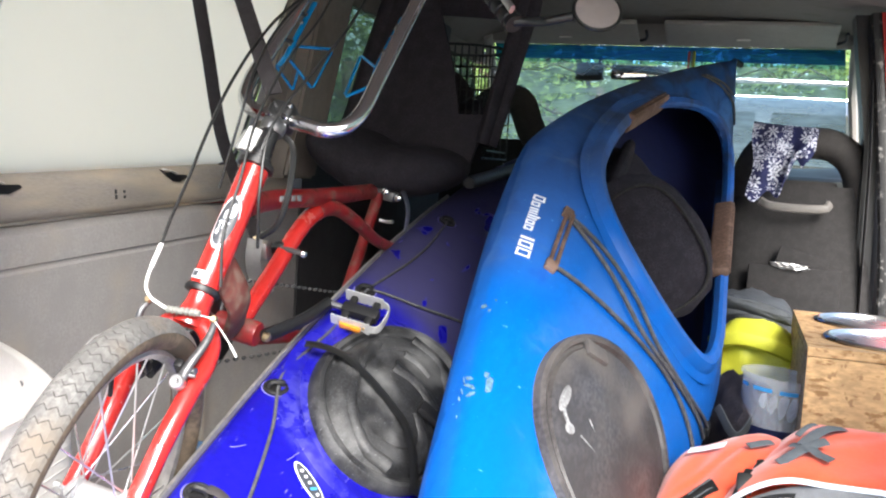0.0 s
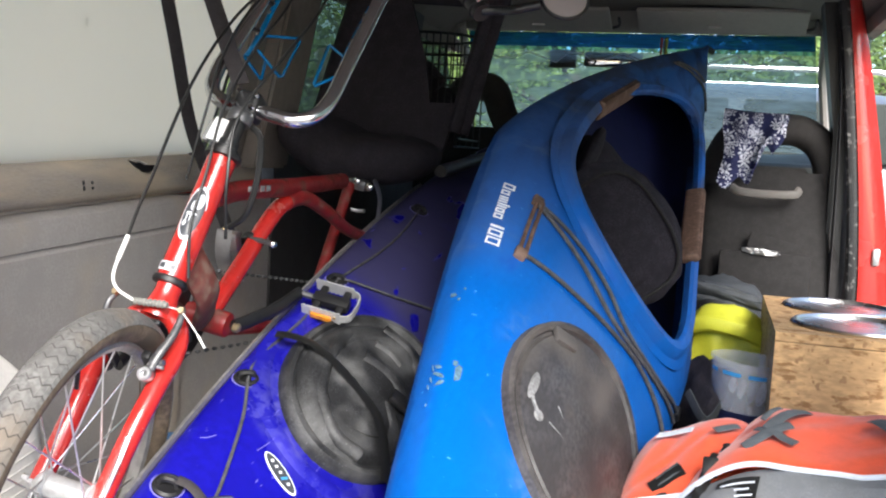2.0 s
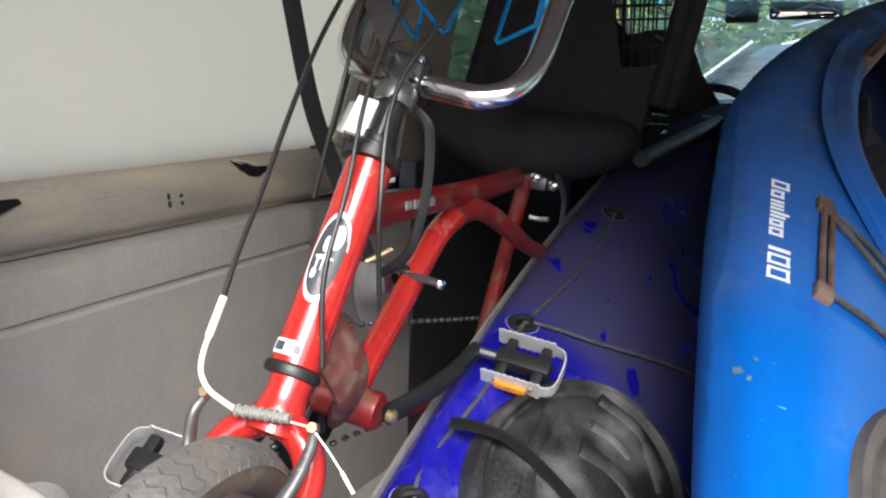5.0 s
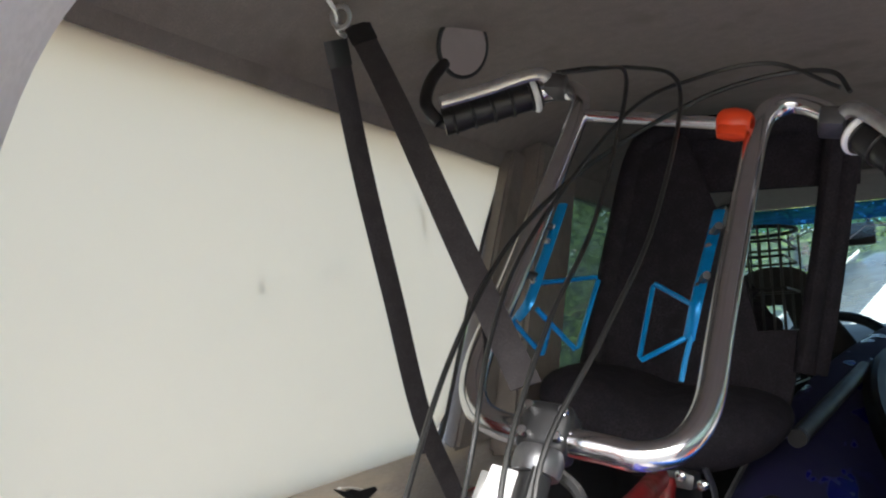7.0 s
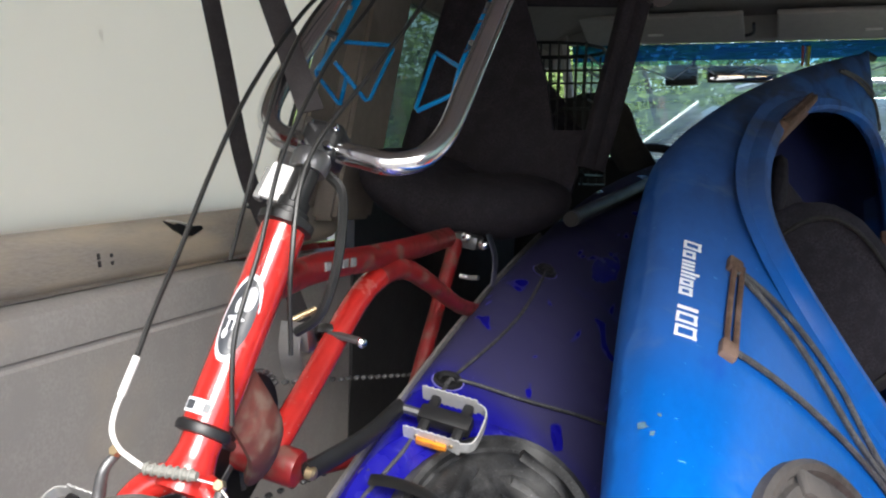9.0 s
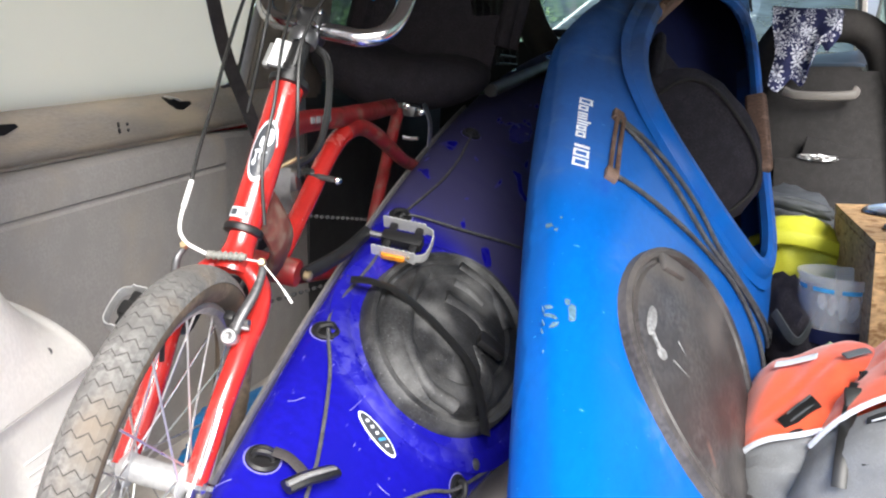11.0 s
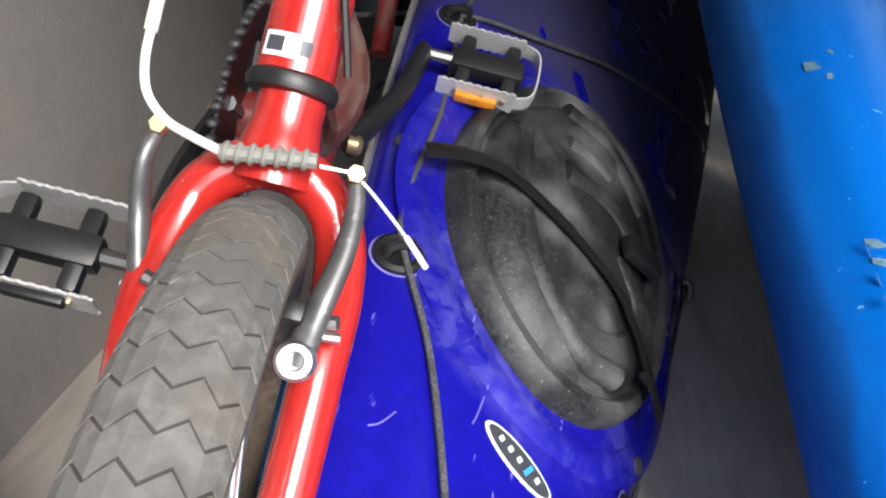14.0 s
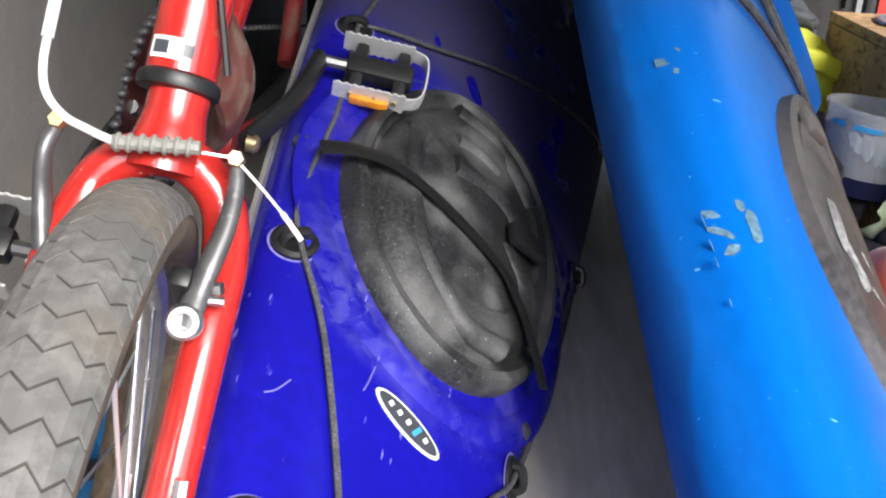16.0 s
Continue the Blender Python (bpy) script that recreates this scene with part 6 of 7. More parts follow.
brake = part("brake_cable", tube(fks((0.048, -0.031, 0.0), (0.03, -0.032, -0.001)), 0.0011, 6), "steel_spoke", bike)
part("noodle", tube(fks((-0.018, -0.032, -0.006), (-0.035, -0.032, -0.002), (-0.050, -0.031, 0.003), (-0.062, -0.031, 0.014), (-0.067, -0.031, 0.030), (-0.068, -0.031, 0.048)), 0.0025, 10), "cable_white", brake, "white noodle pipe")
part("noodle_sleeve", tube(fks((-0.068, -0.031, 0.044), (-0.069, -0.031, 0.080)), 0.0036, 12), "cable_white", brake)
part("boot", tube(fks(*[(-0.02 + 0.002 * k, -0.032, -0.006 + 0.0003 * k) for k in range(25)]), 0.0042, 8), "boot", brake, "grey rubber boot")
for k in range(7):
    part("boot_rib", ring(fk(-0.017 + 0.0065 * k, -0.032, -0.0055 + 0.001 * k), AX, 0.0044, 0.0016, 14, 6), "boot", brake)
part("cable_tail", tube(fks((0.048, -0.031, 0.0), (0.066, -0.024, -0.013), (0.091, -0.016, -0.033)), 0.0009, 6), "cable_white", brake)
part("end_cap", tube(fks((0.080, -0.020, -0.024), (0.094, -0.015, -0.037)), 0.0017, 8), "cable_white", brake)
for pts, r in (([(-0.069, -0.031, 0.078), (-0.076, -0.025, 0.125), (-0.083, -0.015, 0.185), (-0.092, -0.006, 0.26), (-0.10, 0.006, 0.335), (-0.105, 0.022, 0.40), (-0.105, 0.040, 0.47), (-0.095, 0.058, 0.54), (-0.066, 0.085, 0.625), (-0.02, 0.108, 0.70), (0.04, 0.125, 0.765), (0.10, 0.135, 0.80), (0.15, 0.13, 0.80), (0.17, 0.13, 0.775)], 0.0026),
               ([(-0.15, 0.15, 0.81), (-0.09, 0.13, 0.80), (-0.04, 0.08, 0.74), (-0.02, 0.04, 0.55), (-0.018, -0.01, 0.42), (-0.012, -0.035, 0.30), (0.004, -0.036, 0.2), (0.012, -0.032, 0.12), (0.03, -0.01, 0.05)], 0.0023),
               ([(-0.14, 0.14, 0.80), (-0.06, 0.14, 0.81), (0.01, 0.10, 0.75), (0.03, 0.05, 0.56), (0.025, 0.0, 0.42), (0.012, -0.03, 0.30), (0.03, -0.02, 0.2), (0.04, 0.03, 0.13)], 0.0024),
               ([(0.16, 0.13, 0.78), (0.09, 0.13, 0.81), (0.02, 0.12, 0.78), (-0.03, 0.08, 0.70), (-0.07, 0.03, 0.52), (-0.062, -0.01, 0.40), (-0.045, -0.02, 0.30), (-0.05, 0.02, 0.2)], 0.0022),
               ([(0.01, 0.02, 0.31), (0.035, 0.02, 0.29), (0.05, 0.03, 0.23), (0.045, 0.05, 0.18), (0.02, 0.07, 0.16)], 0.005)):
    part("cable", tube(fks(*pts, n=8), r, 7), "cable_black", bike, "black control cable")

# frame tubes behind the head tube
BB = Vector((-0.433, 1.345, 0.386))
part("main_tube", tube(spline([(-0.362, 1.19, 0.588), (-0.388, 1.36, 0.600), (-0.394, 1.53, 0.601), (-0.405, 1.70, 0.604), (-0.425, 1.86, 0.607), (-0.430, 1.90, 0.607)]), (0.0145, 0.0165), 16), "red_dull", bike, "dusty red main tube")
for k in range(4):
    part("tube_mark", box((0.002, 0.014, 0.010), pose(-0.3735 - 0.0004 * k, 1.37 + 0.022 * k, 0.603, 0, 0, 2), 0.0005), "grey_scuff", bike, smooth=False)
curved = spline([BB + Vector((0.004, -0.01, 0.0)), BB.lerp(Vector((-0.398, 1.545, 0.582)), 0.45), Vector((-0.403, 1.50, 0.545)), Vector((-0.394, 1.548, 0.574)), Vector((-0.386, 1.615, 0.580)), Vector((-0.380, 1.70, 0.552)), Vector((-0.384, 1.83, 0.507)), Vector((-0.388, 1.95, 0.482))])
part("upright_tube", tube(curved[:25], 0.0158, 16), "red", bike, "red upright tube curving over at its top")
part("arched_tube", tube(curved[24:], 0.0150, 14, r_end=0.0115), "red_dull", bike, "red arched tube in the darker tone")
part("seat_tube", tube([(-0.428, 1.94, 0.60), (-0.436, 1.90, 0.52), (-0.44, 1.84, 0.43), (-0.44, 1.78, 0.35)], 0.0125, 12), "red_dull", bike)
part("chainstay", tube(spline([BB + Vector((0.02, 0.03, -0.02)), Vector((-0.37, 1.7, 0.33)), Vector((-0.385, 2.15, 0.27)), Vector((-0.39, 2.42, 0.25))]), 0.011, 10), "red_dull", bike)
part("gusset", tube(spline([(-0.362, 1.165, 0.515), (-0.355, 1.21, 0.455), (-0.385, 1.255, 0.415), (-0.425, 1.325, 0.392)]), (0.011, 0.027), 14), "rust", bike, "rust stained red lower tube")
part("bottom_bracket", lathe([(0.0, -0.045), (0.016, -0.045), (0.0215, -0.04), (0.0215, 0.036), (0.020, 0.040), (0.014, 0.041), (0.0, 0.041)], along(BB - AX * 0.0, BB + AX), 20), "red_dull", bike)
# front changer clamped to the upright tube
CT = BB.lerp(Vector((-0.409, 1.57, 0.605)), 0.55)
changer = part("front_changer", ring(CT, Vector((-0.415, 1.57, 0.605)) - BB, 0.0185, (0.007, 0.003), 24, 8), "black", bike, "front changer with steel cage")
part("clamp_arm", box((0.044, 0.010, 0.007), Matrix.Translation(CT) @ pose(0.026, -0.014, 0.004, 20, 10), 0.003), "brake_alloy", changer)
part("clamp_bolt", lathe([(0.006, 0), (0.006, 0.006), (0.003, 0.008), (0, 0.008)], along(CT + Vector((0.05, -0.018, 0.0)), CT + Vector((0.06, -0.03, 0.0))), 10), "chrome", changer)
for dx in (-0.03, -0.044):
    part("cage_plate", tube(spline([CT + Vector((dx, -0.03, 0.02)), CT + Vector((dx, -0.035, -0.015)), CT + Vector((dx, -0.02, -0.05)), CT + Vector((dx, 0.02, -0.075))]), (0.001, 0.009), 6, up=(1, 0, 0)), "alloy", changer)
part("pivot_block", box((0.022, 0.022, 0.034), Matrix.Translation(CT) @ pose(-0.026, -0.018, 0.0, 15), 0.006), "alloy", changer)
part("spring_link", rod(CT + Vector((-0.04, -0.03, 0.02)), CT + Vector((-0.015, -0.01, 0.035)), 0.004, 8), "bronze_bolt", changer)
# crank set
CH = BB - AX * 0.036
ringm = along(CH, CH - AX)
cs = part("chainring", lathe([(0.055, -0.0015), (0.088, -0.0015), (0.088, 0.0015), (0.055, 0.0015), (0.055, -0.0015)], ringm, 44), "black", bike, "black chainring")
for k in range(5):
    a = 2 * math.pi * k / 5
    part("spider_arm", rod(ringm @ Vector((0.015 * math.cos(a), 0.015 * math.sin(a), 0)), ringm @ Vector((0.06 * math.cos(a), 0.06 * math.sin(a), 0)), 0.006, 8), "dark_alloy", cs)
chain = bmesh.new()
pts = [ringm @ Vector((0.091 * math.cos(a), 0.091 * math.sin(a), 0)) for a in (0.13 * k for k in range(25))]
run = pts + [pts[-1].lerp(Vector((-0.47, 2.42, 0.29)), k / 40) for k in range(1, 41)] + [pts[0].lerp(Vector((-0.47, 2.42, 0.22)), k / 40) for k in range(1, 41)]
for k, p in enumerate(run):
    tmp = Matrix.Translation(p)
    box((0.008, 0.010, 0.006), tmp, 0.002, chain, 1)
part("chain", chain, "dark_alloy", bike, "dark greasy chain", kind="stuff")
PR, PL = Vector((-0.292, 1.535, 0.402)), Vector((-0.538, 1.166, 0.352))
for side, pc, x in ((1, PR, 0.05), (-1, PL, -0.052)):
    root = BB + AX * x
    end = pc - AX * 0.062 * side
    part("crank_arm", tube(spline([root, root.lerp(end, 0.5) + AX * 0.008 * side, end]), (0.008, 0.012), 10), "black", bike, "black crank arm")
    part("crank_bolt", lathe([(0.008, 0), (0.008, 0.008), (0.005, 0.011), (0, 0.011)], along(root, root + AX * side), 12), "bronze_bolt", bike)
    u = AX * side
    fw = (Vector((0.05, 0.80, 0.60)) if side > 0 else Vector((0.0, 0.76, 0.65)))
    fw = (fw - u * fw.dot(u)).normalized()
    n3 = u.cross(fw)
    pm = Matrix.Translation(pc) @ Matrix((u, fw, n3)).transposed().to_4x4()
    pd = part("pedal", box((0.07, 0.024, 0.02), pm @ pose(0.0, 0, 0), 0.006), "black", bike, "black pedal with serrated steel cage")
    for k in (-0.022, 0.022):
        part("web", box((0.014, 0.06, 0.014), pm @ pose(k, 0, 0), 0.005), "black", pd)
    # serrated cage plates front and back, joined round the outer end
    for sgn in (-1, 1):
        bm = bmesh.new()
        n_t = 9
        rows = []
        for k in range(n_t * 4 + 1):
            x0 = -0.043 + 0.074 * k / (n_t * 4)
            h = 0.0122 + (0.0016 if (k // 2) % 2 else 0.0)
            rows.append([bm.verts.new(pm @ Vector((x0, sgn * 0.033 + dy, zz))) for zz, dy in ((-h, -0.001), (h, -0.001), (h, 0.001), (-h, 0.001))])
        for a, b in zip(rows, rows[1:]):
            for j in range(4):
                bm.faces.new((a[j], b[j], b[(j + 1) % 4], a[(j + 1) % 4]))
        part("cage_plate", bm, "cage_steel", pd, smooth=False)
        for k in (-0.025, 0.0, 0.02):
            part("rivet", lathe([(0.003, 0), (0.003, 0.002), (0, 0.003)], pm @ pose(k, sgn * 0.034, 0, -90 * sgn), 8), "bronze_bolt", pd)
    part("cage_end", tube(spline([pm @ Vector(v) for v in ((0.03, 0.033, 0), (0.043, 0.028, 0), (0.048, 0.015, 0), (0.048, -0.015, 0), (0.043, -0.028, 0), (0.03, -0.033, 0))]), (0.0016, 0.010), 6, up=n3), "cage_steel", pd)
    part("pedal_reflector", box((0.04, 0.006, 0.011), pm @ pose(-0.005, -0.037 if side > 0 else -0.037, -0.004), 0.002), "orange_plastic" if side > 0 else "black", pd, "pedal reflector")
    part("axle", rod(end, pc - u * 0.02, 0.006, 8), "dark_alloy", pd)
# rear wheel, seat and rack basket
RC = Vector((-0.43, 2.42, 0.27))
wheel_r = part("rear_wheel", ring(RC, (1, 0.05, -0.12), 0.26, (0.011, 0.009), 56, 8), "rim_grey", bike, "grey rear rim")
part("tyre", ring(RC, (1, 0.05, -0.12), 0.286, 0.021, 64, 12), "tyre", wheel_r)
part("hub", rod(RC - Vector((0.05, 0, 0)), RC + Vector((0.05, 0, 0)), 0.02, 12), "alloy", wheel_r)
for i in range(24):
    a = 2 * math.pi * i / 24
    part("spoke", rod(RC + Vector((0.03 if i % 2 else -0.03, 0.02 * math.cos(a), 0.02 * math.sin(a))), RC + Vector((0, 0.252 * math.cos(a + 0.4), 0.252 * math.sin(a + 0.4))), 0.0014, 6), "steel_spoke", wheel_r)
part("seat_clamp", box((0.05, 0.04, 0.024), pose(-0.415, 1.955, 0.600, 0, 10), 0.008), "dark_alloy", bike, "silver seat clamp")
for dy, dz in ((0.0, 0.0), (0.03, -0.012)):
    part("clamp_bolt", lathe([(0.008, 0), (0.008, 0.007), (0.004, 0.01), (0, 0.01)], pose(-0.405 + dy, 1.925, 0.608 + dz, 90), 12), "chrome", bike)
part("seat_rail", tube(spline([(-0.385, 1.98, 0.612), (-0.378, 2.0, 0.57), (-0.384, 2.01, 0.52)]), (0.003, 0.007), 8), "alloy", bike, "bright steel seat rail")
part("clamp_lever", tube(spline([(-0.40, 1.88, 0.548), (-0.385, 1.885, 0.545), (-0.368, 1.88, 0.546)]), 0.004, 8), "alloy", bike)


def cushion(u, v):
    a, b = 2 * math.pi * u, math.pi * (v - 0.5)
    c, s = math.cos(a), math.sin(a)
    x = 0.195 * math.copysign(abs(c) ** 0.75, c) * math.cos(b) ** 0.6
    y = 0.17 * math.copysign(abs(s) ** 0.75, s) * math.cos(b) ** 0.6
    z = 0.062 * math.sin(b) - 0.03 * (x / 0.195) ** 2 * -1 - 0.014 * math.exp(-((x / 0.05) ** 2))
    return pose(-0.478, 2.11, 0.668, 4, 11, 0) @ Vector((x, y, z))


part("seat_cushion", sheet(cushion, 40, 18, closed_u=True), "black_cloth", bike, "wide black seat cushion")
br = part("backrest", tube(spline([(-0.262, 2.23, 0.73), (-0.240, 2.24, 0.82), (-0.205, 2.27, 1.0), (-0.185, 2.30, 1.12), (-0.22, 2.31, 1.155), (-0.34, 2.32, 1.17), (-0.49, 2.31, 1.175), (-0.545, 2.30, 1.14), (-0.585, 2.26, 0.97), (-0.63, 2.22, 0.76), (-0.65, 2.2, 0.70)], 6), (0.016, 0.024), 12), "black_cloth", bike, "black padded backrest frame")
part("post_pad", tube(spline([(-0.272, 2.22, 0.73), (-0.254, 2.23, 0.82), (-0.228, 2.26, 0.96), (-0.202, 2.29, 1.12)]), (0.034, 0.018), 12), "black_cloth", br)
part("back_cloth", slab([(-0.64, 2.215, 0.70), (-0.30, 2.205, 0.66), (-0.265, 2.23, 0.80), (-0.34, 2.235, 0.80), (-0.36, 2.25, 0.90), (-0.45, 2.29, 1.16), (-0.54, 2.30, 1.14), (-0.60, 2.25, 0.9)], 0.012), "black_cloth", br, smooth=False)
part("top_cloth", slab([(-0.54, 2.305, 1.06), (-0.17, 2.30, 1.04), (-0.16, 2.31, 1.13), (-0.54, 2.315, 1.16)], 0.01), "black_cloth", br, smooth=False)
bk = part("rear_basket", ring((-0.435, 2.55, 1.0), (0, 0, 1), 0.125, 0.004, 36, 6), "black", bike, "black wire rear basket")
for z in (0.72, 0.80, 0.88, 0.94, 0.97):
    part("wire_hoop", tube([(-0.56, 2.43, z), (-0.32, 2.43, z), (-0.33, 2.68, z), (-0.56, 2.68, z), (-0.56, 2.43, z)], 0.0028, 5), "black", bk)
for k in range(13):
    x = -0.56 + 0.235 * k / 12
    for y in (2.43, 2.68):
        part("wire", rod((x, y, 0.70), (x, y, 1.0), 0.0024, 5), "black", bk)
    part("wire", rod((x, 2.43, 0.70), (x, 2.68, 0.70), 0.0024, 5), "black", bk)

part("basket_lining", slab([(-0.57, 2.425, 0.69), (-0.33, 2.425, 0.69), (-0.33, 2.425, 0.80), (-0.57, 2.425, 0.80)], 0.004), "black_cloth", bk, smooth=False)
# dark filler added to block the bright view through the basket, shaped as clothing
jacket = thing("jacket", (-0.455, 2.56, 0.70), "dark cloth filler added in the rear wire basket", "jacket")
part("body", soft_blob(pose(-0.455, 2.56, 0.785, 0, 6, 0), (0.20, 0.21, 0.17), 41, 0.18, 3), "black_cloth", jacket)

part("sleeve", tube(spline([(-0.53, 2.50, 0.84), (-0.50, 2.48, 0.90), (-0.45, 2.49, 0.91), (-0.40, 2.50, 0.86)]), (0.030, 0.026), 12), "black_cloth", jacket, "added dark roll over the filler")

# unidentified dark tube, filed as a paddle
shaft = thing("paddle", (-0.26, 2.45, 0.66), "dark blue-grey tube of unknown use lying over the indigo kayak", "paddle")
part("shaft", tube([Vector((-0.279, 2.15, 0.637)) + Vector((0.066, 0.992, 0.106)) * (0.02 * k) for k in range(36)], 0.0155, 14), "shaft_grey", shaft)
part("end_cap", tube([(-0.2797, 2.14, 0.636), (-0.279, 2.152, 0.6372)], 0.0145, 14), "black", shaft)

# ---- webbing straps from the roof hook ----
hook = thing("roof_hook", (-0.64, 1.5, 1.19), "steel roof anchor hook with black loops", "hook")
part("plate", box((0.05, 0.03, 0.014), pose(-0.628, 1.42, 1.200, 0, 12), 0.005), "pillar", hook)
part("loop", ring((-0.632, 1.455, 1.178), (0, 1, 0.2), 0.012, 0.003, 20, 6), "steel_spoke", hook)
part("wire_hook", tube(spline([(-0.630, 1.425, 1.192), (-0.634, 1.45, 1.18), (-0.645, 1.468, 1.168), (-0.636, 1.47, 1.16)]), 0.003, 6), "steel_spoke", hook)


def webbing(name, pts, label, up):
    s = thing(name, pts[0], label, "strap", "hanging straps")
    part("band", tube(spline(pts, 8), (0.0135, 0.0012), 6, up=up), "strap", s)
    part("sewn_end", tube([Vector(pts[0]), Vector(pts[0]).lerp(Vector(pts[1]), 0.2)], (0.015, 0.004), 6, up=up), "cable_black", s, "black sewn loop end")


webbing("strap", [(-0.656, 1.478, 1.162), (-0.66, 1.532, 1.015), (-0.66, 1.592, 0.862), (-0.66, 1.650, 0.715), (-0.655, 1.715, 0.612), (-0.62, 1.78, 0.45)], "dark grey webbing strap hanging from the roof hook", (0.8, -0.6, 0))
webbing("strap", [(-0.612, 1.458, 1.164), (-0.545, 1.43, 1.05), (-0.45, 1.375, 0.89), (-0.365, 1.310, 0.768)], "dark grey webbing strap from roof hook to handlebar stem", (0.5, -0.8, 0.3))

# ---- loose things ----
stand = thing("bowl_stand", (0.65, 2.2, 0), "strand board stand holding two steel dog bowls", "bowl stand")
BX0, BX1, BY0, BY1, BZ = 0.492, 0.83, 1.95, 2.52, 0.362
part("front", box((BX1 - BX0, 0.018, BZ - 0.02), pose((BX0 + BX1) / 2, BY0 + 0.009, (BZ - 0.02) / 2), 0.0015), "osb", stand, "flaky strand board front", smooth=False)
part("back", box((BX1 - BX0, 0.018, BZ - 0.02), pose((BX0 + BX1) / 2, BY1 - 0.009, (BZ - 0.02) / 2), 0.0015), "osb", stand, smooth=False)
part("side", box((0.018, BY1 - BY0 - 0.038, BZ - 0.02), pose(BX0 + 0.009, (BY0 + BY1) / 2, (BZ - 0.02) / 2), 0.0015), "osb", stand, smooth=False)
top = bmesh.new()
bowls = [(0.662, 2.105), (0.662, 2.375)]


loops = [[(BX0, BY0), (BX1, BY0), (BX1, BY1), (BX0, BY1)]]
loops += [[(x + 0.121 * math.cos(2 * math.pi * k / 36), y + 0.121 * math.sin(2 * math.pi * k / 36)) for k in range(36)] for x, y in bowls]
for lp in loops:
    vs = [top.verts.new((x, y, BZ)) for x, y in lp]
    for a, b in zip(vs, vs[1:] + vs[:1]):
        top.edges.new((a, b))
bmesh.ops.triangle_fill(top, use_beauty=True, edges=top.edges[:])
low_side = bmesh.ops.extrude_face_region(top, geom=top.faces[:])
bmesh.ops.translate(top, vec=(0, 0, -0.018), verts=[g for g in low_side["geom"] if isinstance(g, bmesh.types.BMVert)])
part("top", top, "osb", stand, smooth=False)
for i, (x, y) in enumerate(bowls):
    bowl = thing("dog_bowl", (x, y, BZ), "shiny steel dog bowl set in the board" + (" with some kibble" if i else ""), "bowl", "dog bowls")
    part("dish", lathe([(0.128, 0.001), (0.131, 0.004), (0.128, 0.008), (0.121, 0.009), (0.116, 0.004), (0.112, -0.015), (0.104, -0.038), (0.09, -0.05), (0.0, -0.053)], pose(x, y, BZ), 56), "steel_bowl", bowl)
    if i:
        kb = bmesh.new()
        rk = random.Random(3)
        for k in range(60):
            a, r = rk.uniform(0, 6.28), 0.07 * math.sqrt(rk.random())
            bmesh.ops.create_icosphere(kb, subdivisions=1, radius=rk.uniform(0.004, 0.006), matrix=Matrix.Translation((x + r * math.cos(a) - 0.02, y + r * math.sin(a), BZ - 0.046)))
        part("kibble", kb, "brown_pad", bowl, "brown kibble", kind="stuff")

vest = thing("life_vest", (0.5, 1.4, 0.1), "orange and grey nylon life vest with dark webbing, lying folded", "life vest")


def lobe(x0, x1, yc, ry, z0, rz, v0, v1, seed, lean, rise, grow=0.0):
    """A stuffed panel lying across the load; lean slants its free end, rise lowers that end."""
    def f(u, v):
        a = math.pi * (v0 + (v1 - v0) * v)
        ends = max(0.0, 1 - abs(2 * u - 1) ** 3.5) ** 0.5
        wob = 1 + 0.07 * noise.noise(Vector((u * 4 + seed, v * 3, seed))) + 0.02 * noise.noise(Vector((u * 9 + 6 * v, v * 11, seed))) - 0.02 * max(0, 1 - abs(math.sin(3.5 * u + 5.5 * v + seed)) * 5)
        y = yc + (ry + grow) * math.cos(a) * (0.6 + 0.4 * ends) * wob
        z = z0 + (rz + grow) * max(0, math.sin(a)) ** 0.55 * (0.35 + 0.65 * ends) * (1 - rise * (1 - u)) * wob + 0.005 * math.sin(14 * u + seed) * math.sin(a)
        return Vector((x0 + (x1 - x0) * u + lean * math.cos(a) * (1 - u), y, z))
    return f


LOBES = ((0.245, 0.52, 1.53, 0.20, 0.05, 0.238, 1, 0.80, 0.015, 0.26), (0.355, 0.86, 1.47, 0.23, 0.05, 0.278, 5, 0.72, 0.06, 0.10))
for x0, x1, yc, ry, z0, rz, seed, cut, lean, rise in LOBES:
    part("float_panel", sheet(lobe(x0, x1, yc, ry, z0, rz, 0.0, cut, seed, lean, rise), 80, 50), "vest_orange", vest, "orange nylon float panel")
    part("side_panel", sheet(lobe(x0, x1, yc, ry, z0, rz, cut, 0.99, seed, lean, rise), 40, 16), "vest_grey", vest, "grey nylon side panel")
    f = lobe(x0, x1, yc, ry, z0, rz, cut, cut + 0.01, seed, lean, rise, 0.002)
    part("piping", tube([f(k / 40, 0.5) for k in range(1, 40)], 0.0042, 6), "white_print", vest, "white piping")
v1, v2 = [lobe(x0, x1, yc, ry, z0, rz, 0.0, 1.0, seed, lean, rise, 0.004) for x0, x1, yc, ry, z0, rz, seed, cut, lean, rise in LOBES]


def lay(f, x, y, up=0.0):
    """The point of a panel's upper face above (x, y)."""
    best = min((((p := f(i / 50, j / 70)).x - x) ** 2 + (p.y - y) ** 2 - 0.002 * p.z, i, j) for i in range(51) for j in range(20, 56))
    fine = min((((p := f((best[1] + i / 8) / 50, (best[2] + j / 8) / 70)).x - x) ** 2 + (p.y - y) ** 2, i, j) for i in range(-8, 9) for j in range(-8, 9) if 0 <= best[1] + i / 8 <= 50)
    return f((best[1] + fine[1] / 8) / 50, (best[2] + fine[2] / 8) / 70) + Vector((0, 0, up))


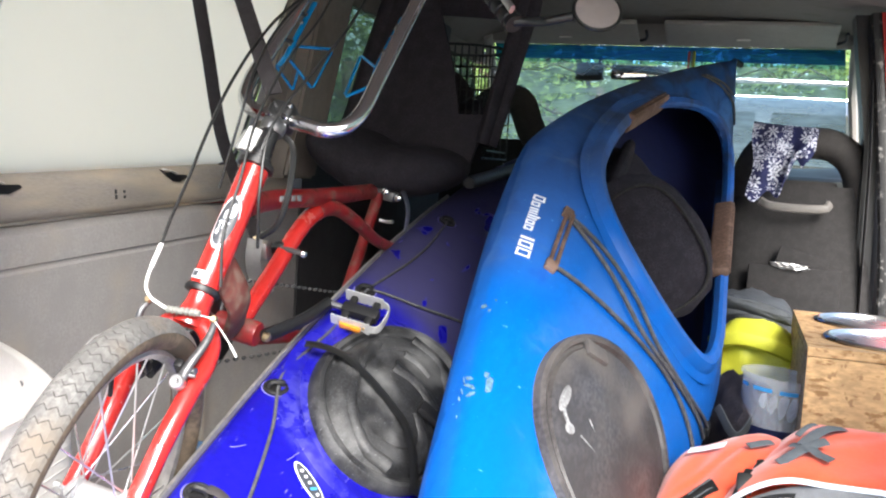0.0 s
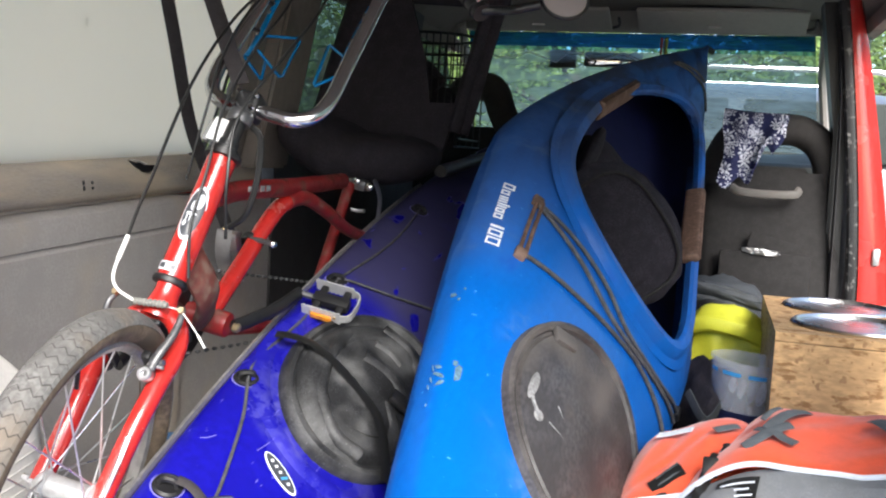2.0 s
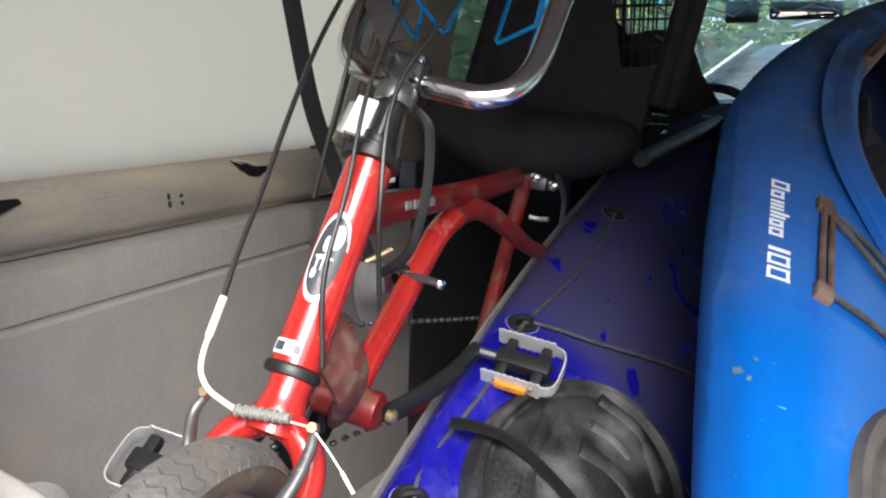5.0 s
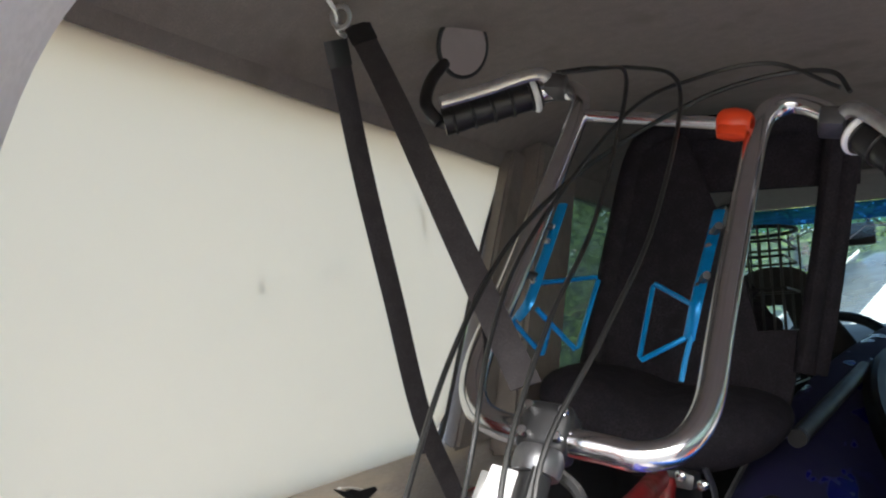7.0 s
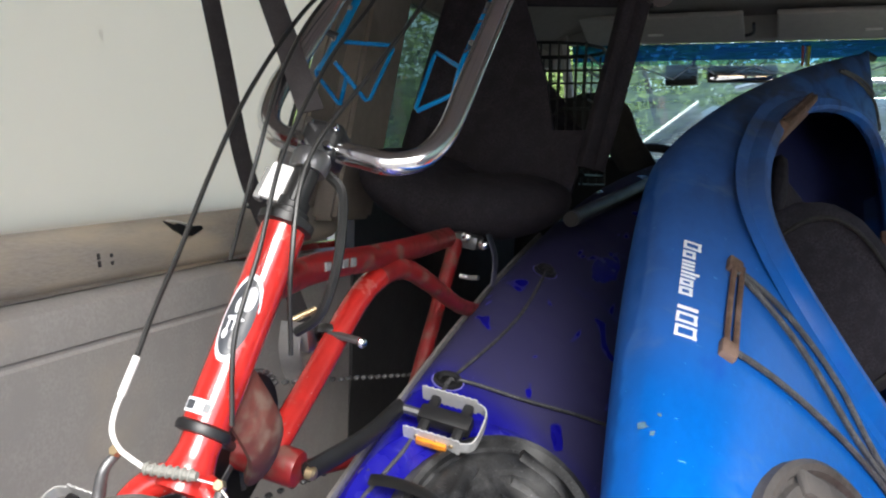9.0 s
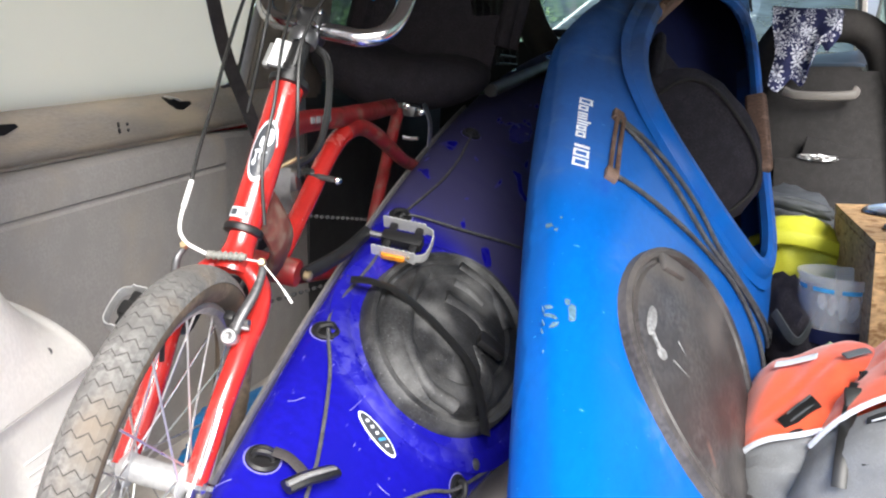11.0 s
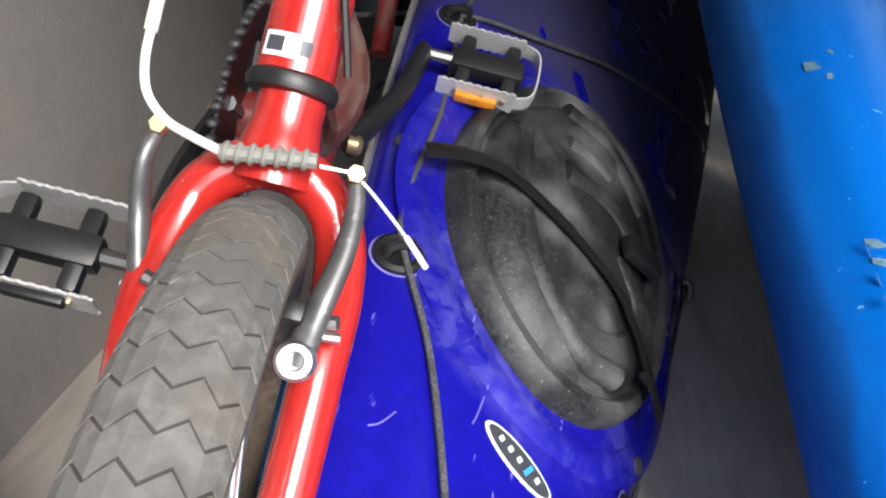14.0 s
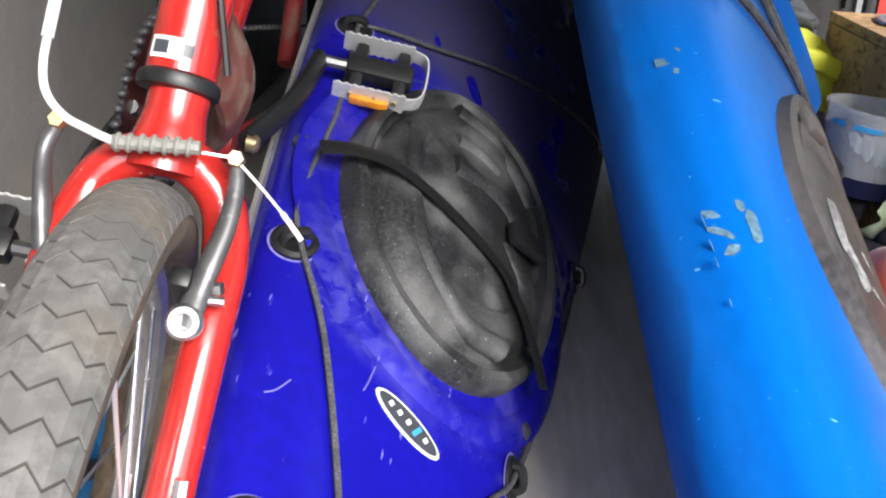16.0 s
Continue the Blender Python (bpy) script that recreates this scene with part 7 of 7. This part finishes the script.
def strip(f, a, b, wide, k, label="", up=0.002, name="strap", n=7):
    """A flat band sewn on a panel from a to b."""
    part(name, tube([lay(f, a[0] + (b[0] - a[0]) * q / n, a[1] + (b[1] - a[1]) * q / n, up) for q in range(n + 1)], (wide / 2, 0.0014), 6, up=(0, -0.35, 1)), k, vest, label)


strip(v2, (0.520, 1.515), (0.455, 1.405), 0.018, "webbing_grey", "dark grey webbing")
strip(v2, (0.478, 1.49), (0.450, 1.44), 0.009, "webbing_grey")
strip(v2, (0.424, 1.375), (0.488, 1.412), 0.017, "webbing_grey")
strip(v2, (0.492, 1.368), (0.440, 1.415), 0.016, "webbing_grey")
strip(v2, (0.605, 1.46), (0.632, 1.41), 0.026, "webbing_grey")
strip(v1, (0.384, 1.492), (0.420, 1.515), 0.015, "webbing_grey")
strip(v1, (0.296, 1.538), (0.350, 1.516), 0.017, "white_print", "white reflective tab", 0.003, "white_tab", 5)
strip(v1, (0.296, 1.392), (0.341, 1.408), 0.026, "cable_black", "black label patch", 0.003, "patch", 5)
for dx, dy in ((0.0, 0.010), (0.004, -0.004)):
    strip(v1, (0.303 + dx, 1.394 + dy), (0.333 + dx, 1.406 + dy), 0.004, "bag_grey", "", 0.0055, "patch_mark", 4)
part("zip_pull", tube(spline([lay(v1, 0.392, 1.405, 0.004), lay(v1, 0.397, 1.42, 0.012), lay(v1, 0.404, 1.435, 0.010), lay(v1, 0.398, 1.44, 0.006)]), (0.004, 0.003), 6), "cable_black", vest, "black zip pull")
part("zip_loop", tube(spline([lay(v1, 0.300, 1.365, 0.004), lay(v1, 0.308, 1.36, 0.010), lay(v1, 0.316, 1.362, 0.008), lay(v1, 0.310, 1.352, 0.005), lay(v1, 0.300, 1.362, 0.004)]), 0.0028, 6), "cable_black", vest)
part("buckle_strap", tube([v2(0.10, 0.60 + 0.3 * k / 10) + Vector((0, -0.004, 0.002)) for k in range(11)], (0.009, 0.002), 6, up=(0, -0.5, 1)), "cable_black", vest, "black strap with buckle")
part("buckle", box((0.022, 0.012, 0.03), Matrix.Translation(v2(0.10, 0.66)) @ pose(0, -0.006, 0.004, -40), 0.004), "cable_black", vest)
part("care_label", sheet(lambda u, v: v2(0.14 + 0.1 * u, 0.74 + 0.12 * v) + Vector((0, -0.004, 0)), 6, 6), "cable_black", vest, "black care label")
for k in range(6):
    part("label_line", sheet(lambda u, v, k=k: v2(0.15 + (0.07 if k % 2 else 0.08) * u, 0.752 + 0.017 * k + 0.005 * v) + Vector((0, -0.0055, 0)), 4, 3), "white_print", vest)

dry = thing("dry_bag", (0.41, 2.5, 0), "neon yellow nylon bag slumped beside the kayak", "bag")
part("body", soft_blob(pose(0.405, 2.52, 0.19, 0, 8, 10), (0.26, 0.24, 0.27), 8, 0.14, 2.5), "yellow", dry)
part("fold", tube(spline([(0.30, 2.42, 0.27), (0.36, 2.39, 0.295), (0.44, 2.39, 0.285), (0.50, 2.42, 0.26)]), (0.012, 0.02), 8), "yellow", dry)
pack = thing("backpack", (0.4, 2.72, 0.2), "dark grey cloth backpack lying on the load", "backpack")
part("body", soft_blob(pose(0.395, 2.72, 0.27, 0, 10, 0), (0.24, 0.3, 0.22), 9, 0.12), "bag_grey", pack)
part("flap", soft_blob(pose(0.40, 2.64, 0.335, -20, 12, 0), (0.22, 0.12, 0.05), 12, 0.12), "bag_grey", pack)
part("strap", tube(spline([(0.30, 2.58, 0.30), (0.37, 2.555, 0.325), (0.46, 2.56, 0.30)]), (0.004, 0.012), 6), "black", pack)
tub = thing("plastic_tub", (0.45, 2.12, 0.1), "clear round plastic food tub with blue printing", "tub")
TM = pose(0.445, 2.1, 0.135, 0, 4)
part("wall", lathe([(0.062, 0.0), (0.066, 0.004), (0.078, 0.13), (0.082, 0.132), (0.082, 0.138), (0.076, 0.138), (0.064, 0.008), (0.0, 0.006)], TM, 36), "tub", tub)
for z0, z1, k in ((0.108, 0.116, "print_blue"), (0.0, 0.03, "navy_lining")):
    for a0, a1 in ((3.4, 3.75), (3.95, 4.5), (4.7, 5.2), (5.4, 5.8)) if z0 else ((3.2, 6.2),):
        part("print_bar", sheet(lambda u, v: TM @ Vector(((0.0668 + 0.092 * (z0 + (z1 - z0) * v)) * math.cos(a0 + (a1 - a0) * u), (0.0668 + 0.092 * (z0 + (z1 - z0) * v)) * math.sin(a0 + (a1 - a0) * u), z0 + (z1 - z0) * v)), 12, 3), k, tub)
for k in range(4):
    part("food_piece", soft_blob(TM @ pose(-0.03 + 0.022 * k, 0.0, 0.065, 0, 12), (0.018, 0.07, 0.05), k, 0.2, n=10), "pillar", tub)
film = thing("crumpled_film", (0.42, 1.95, 0.1), "pale green crumpled plastic film", "wrapper")
part("film", sheet(lambda u, v: Vector((0.40 + 0.10 * u + 0.015 * math.sin(9 * v), 1.93 + 0.02 * math.sin(7 * u + 5 * v), 0.05 + 0.11 * v + 0.014 * math.sin(11 * u))), 14, 14, thick=0.001), "leafy", film)
for x, y, z, sx, sy, sz, sd in ((0.375, 2.17, 0.12, 0.15, 0.26, 0.24, 21), (0.40, 1.86, 0.06, 0.22, 0.22, 0.12, 22), (0.47, 1.90, 0.09, 0.13, 0.12, 0.12, 23)):
    bg = thing("black_bag", (x, y, 0), "black nylon bag slumped on the van floor", "bag", "black bags")
    part("body", soft_blob(pose(x, y, z, 0, 5 * sd % 17, 20), (sx, sy, sz), sd, 0.2, 3), "black_cloth", bg)
    part("strap", tube(spline([(x - sx * 0.3, y - sy * 0.4, z + sz * 0.3), (x, y - sy * 0.55, z + sz * 0.1), (x + sx * 0.3, y - sy * 0.35, z + sz * 0.35)]), (0.003, 0.012), 6), "bag_grey", bg)
bb = thing("blue_bag", (-0.45, 1.3, 0), "blue nylon bag behind the front wheel on the floor", "bag")
part("body", soft_blob(pose(-0.45, 1.36, 0.09, 0, 0, 15), (0.26, 0.26, 0.19), 31, 0.16, 3), "blue_bag", bb)
part("buckle", box((0.03, 0.014, 0.02), pose(-0.46, 1.225, 0.12, 15), 0.004), "black", bb)
part("strap", tube(spline([(-0.54, 1.25, 0.1), (-0.46, 1.222, 0.12), (-0.37, 1.25, 0.11)]), (0.003, 0.012), 6), "cable_black", bb)
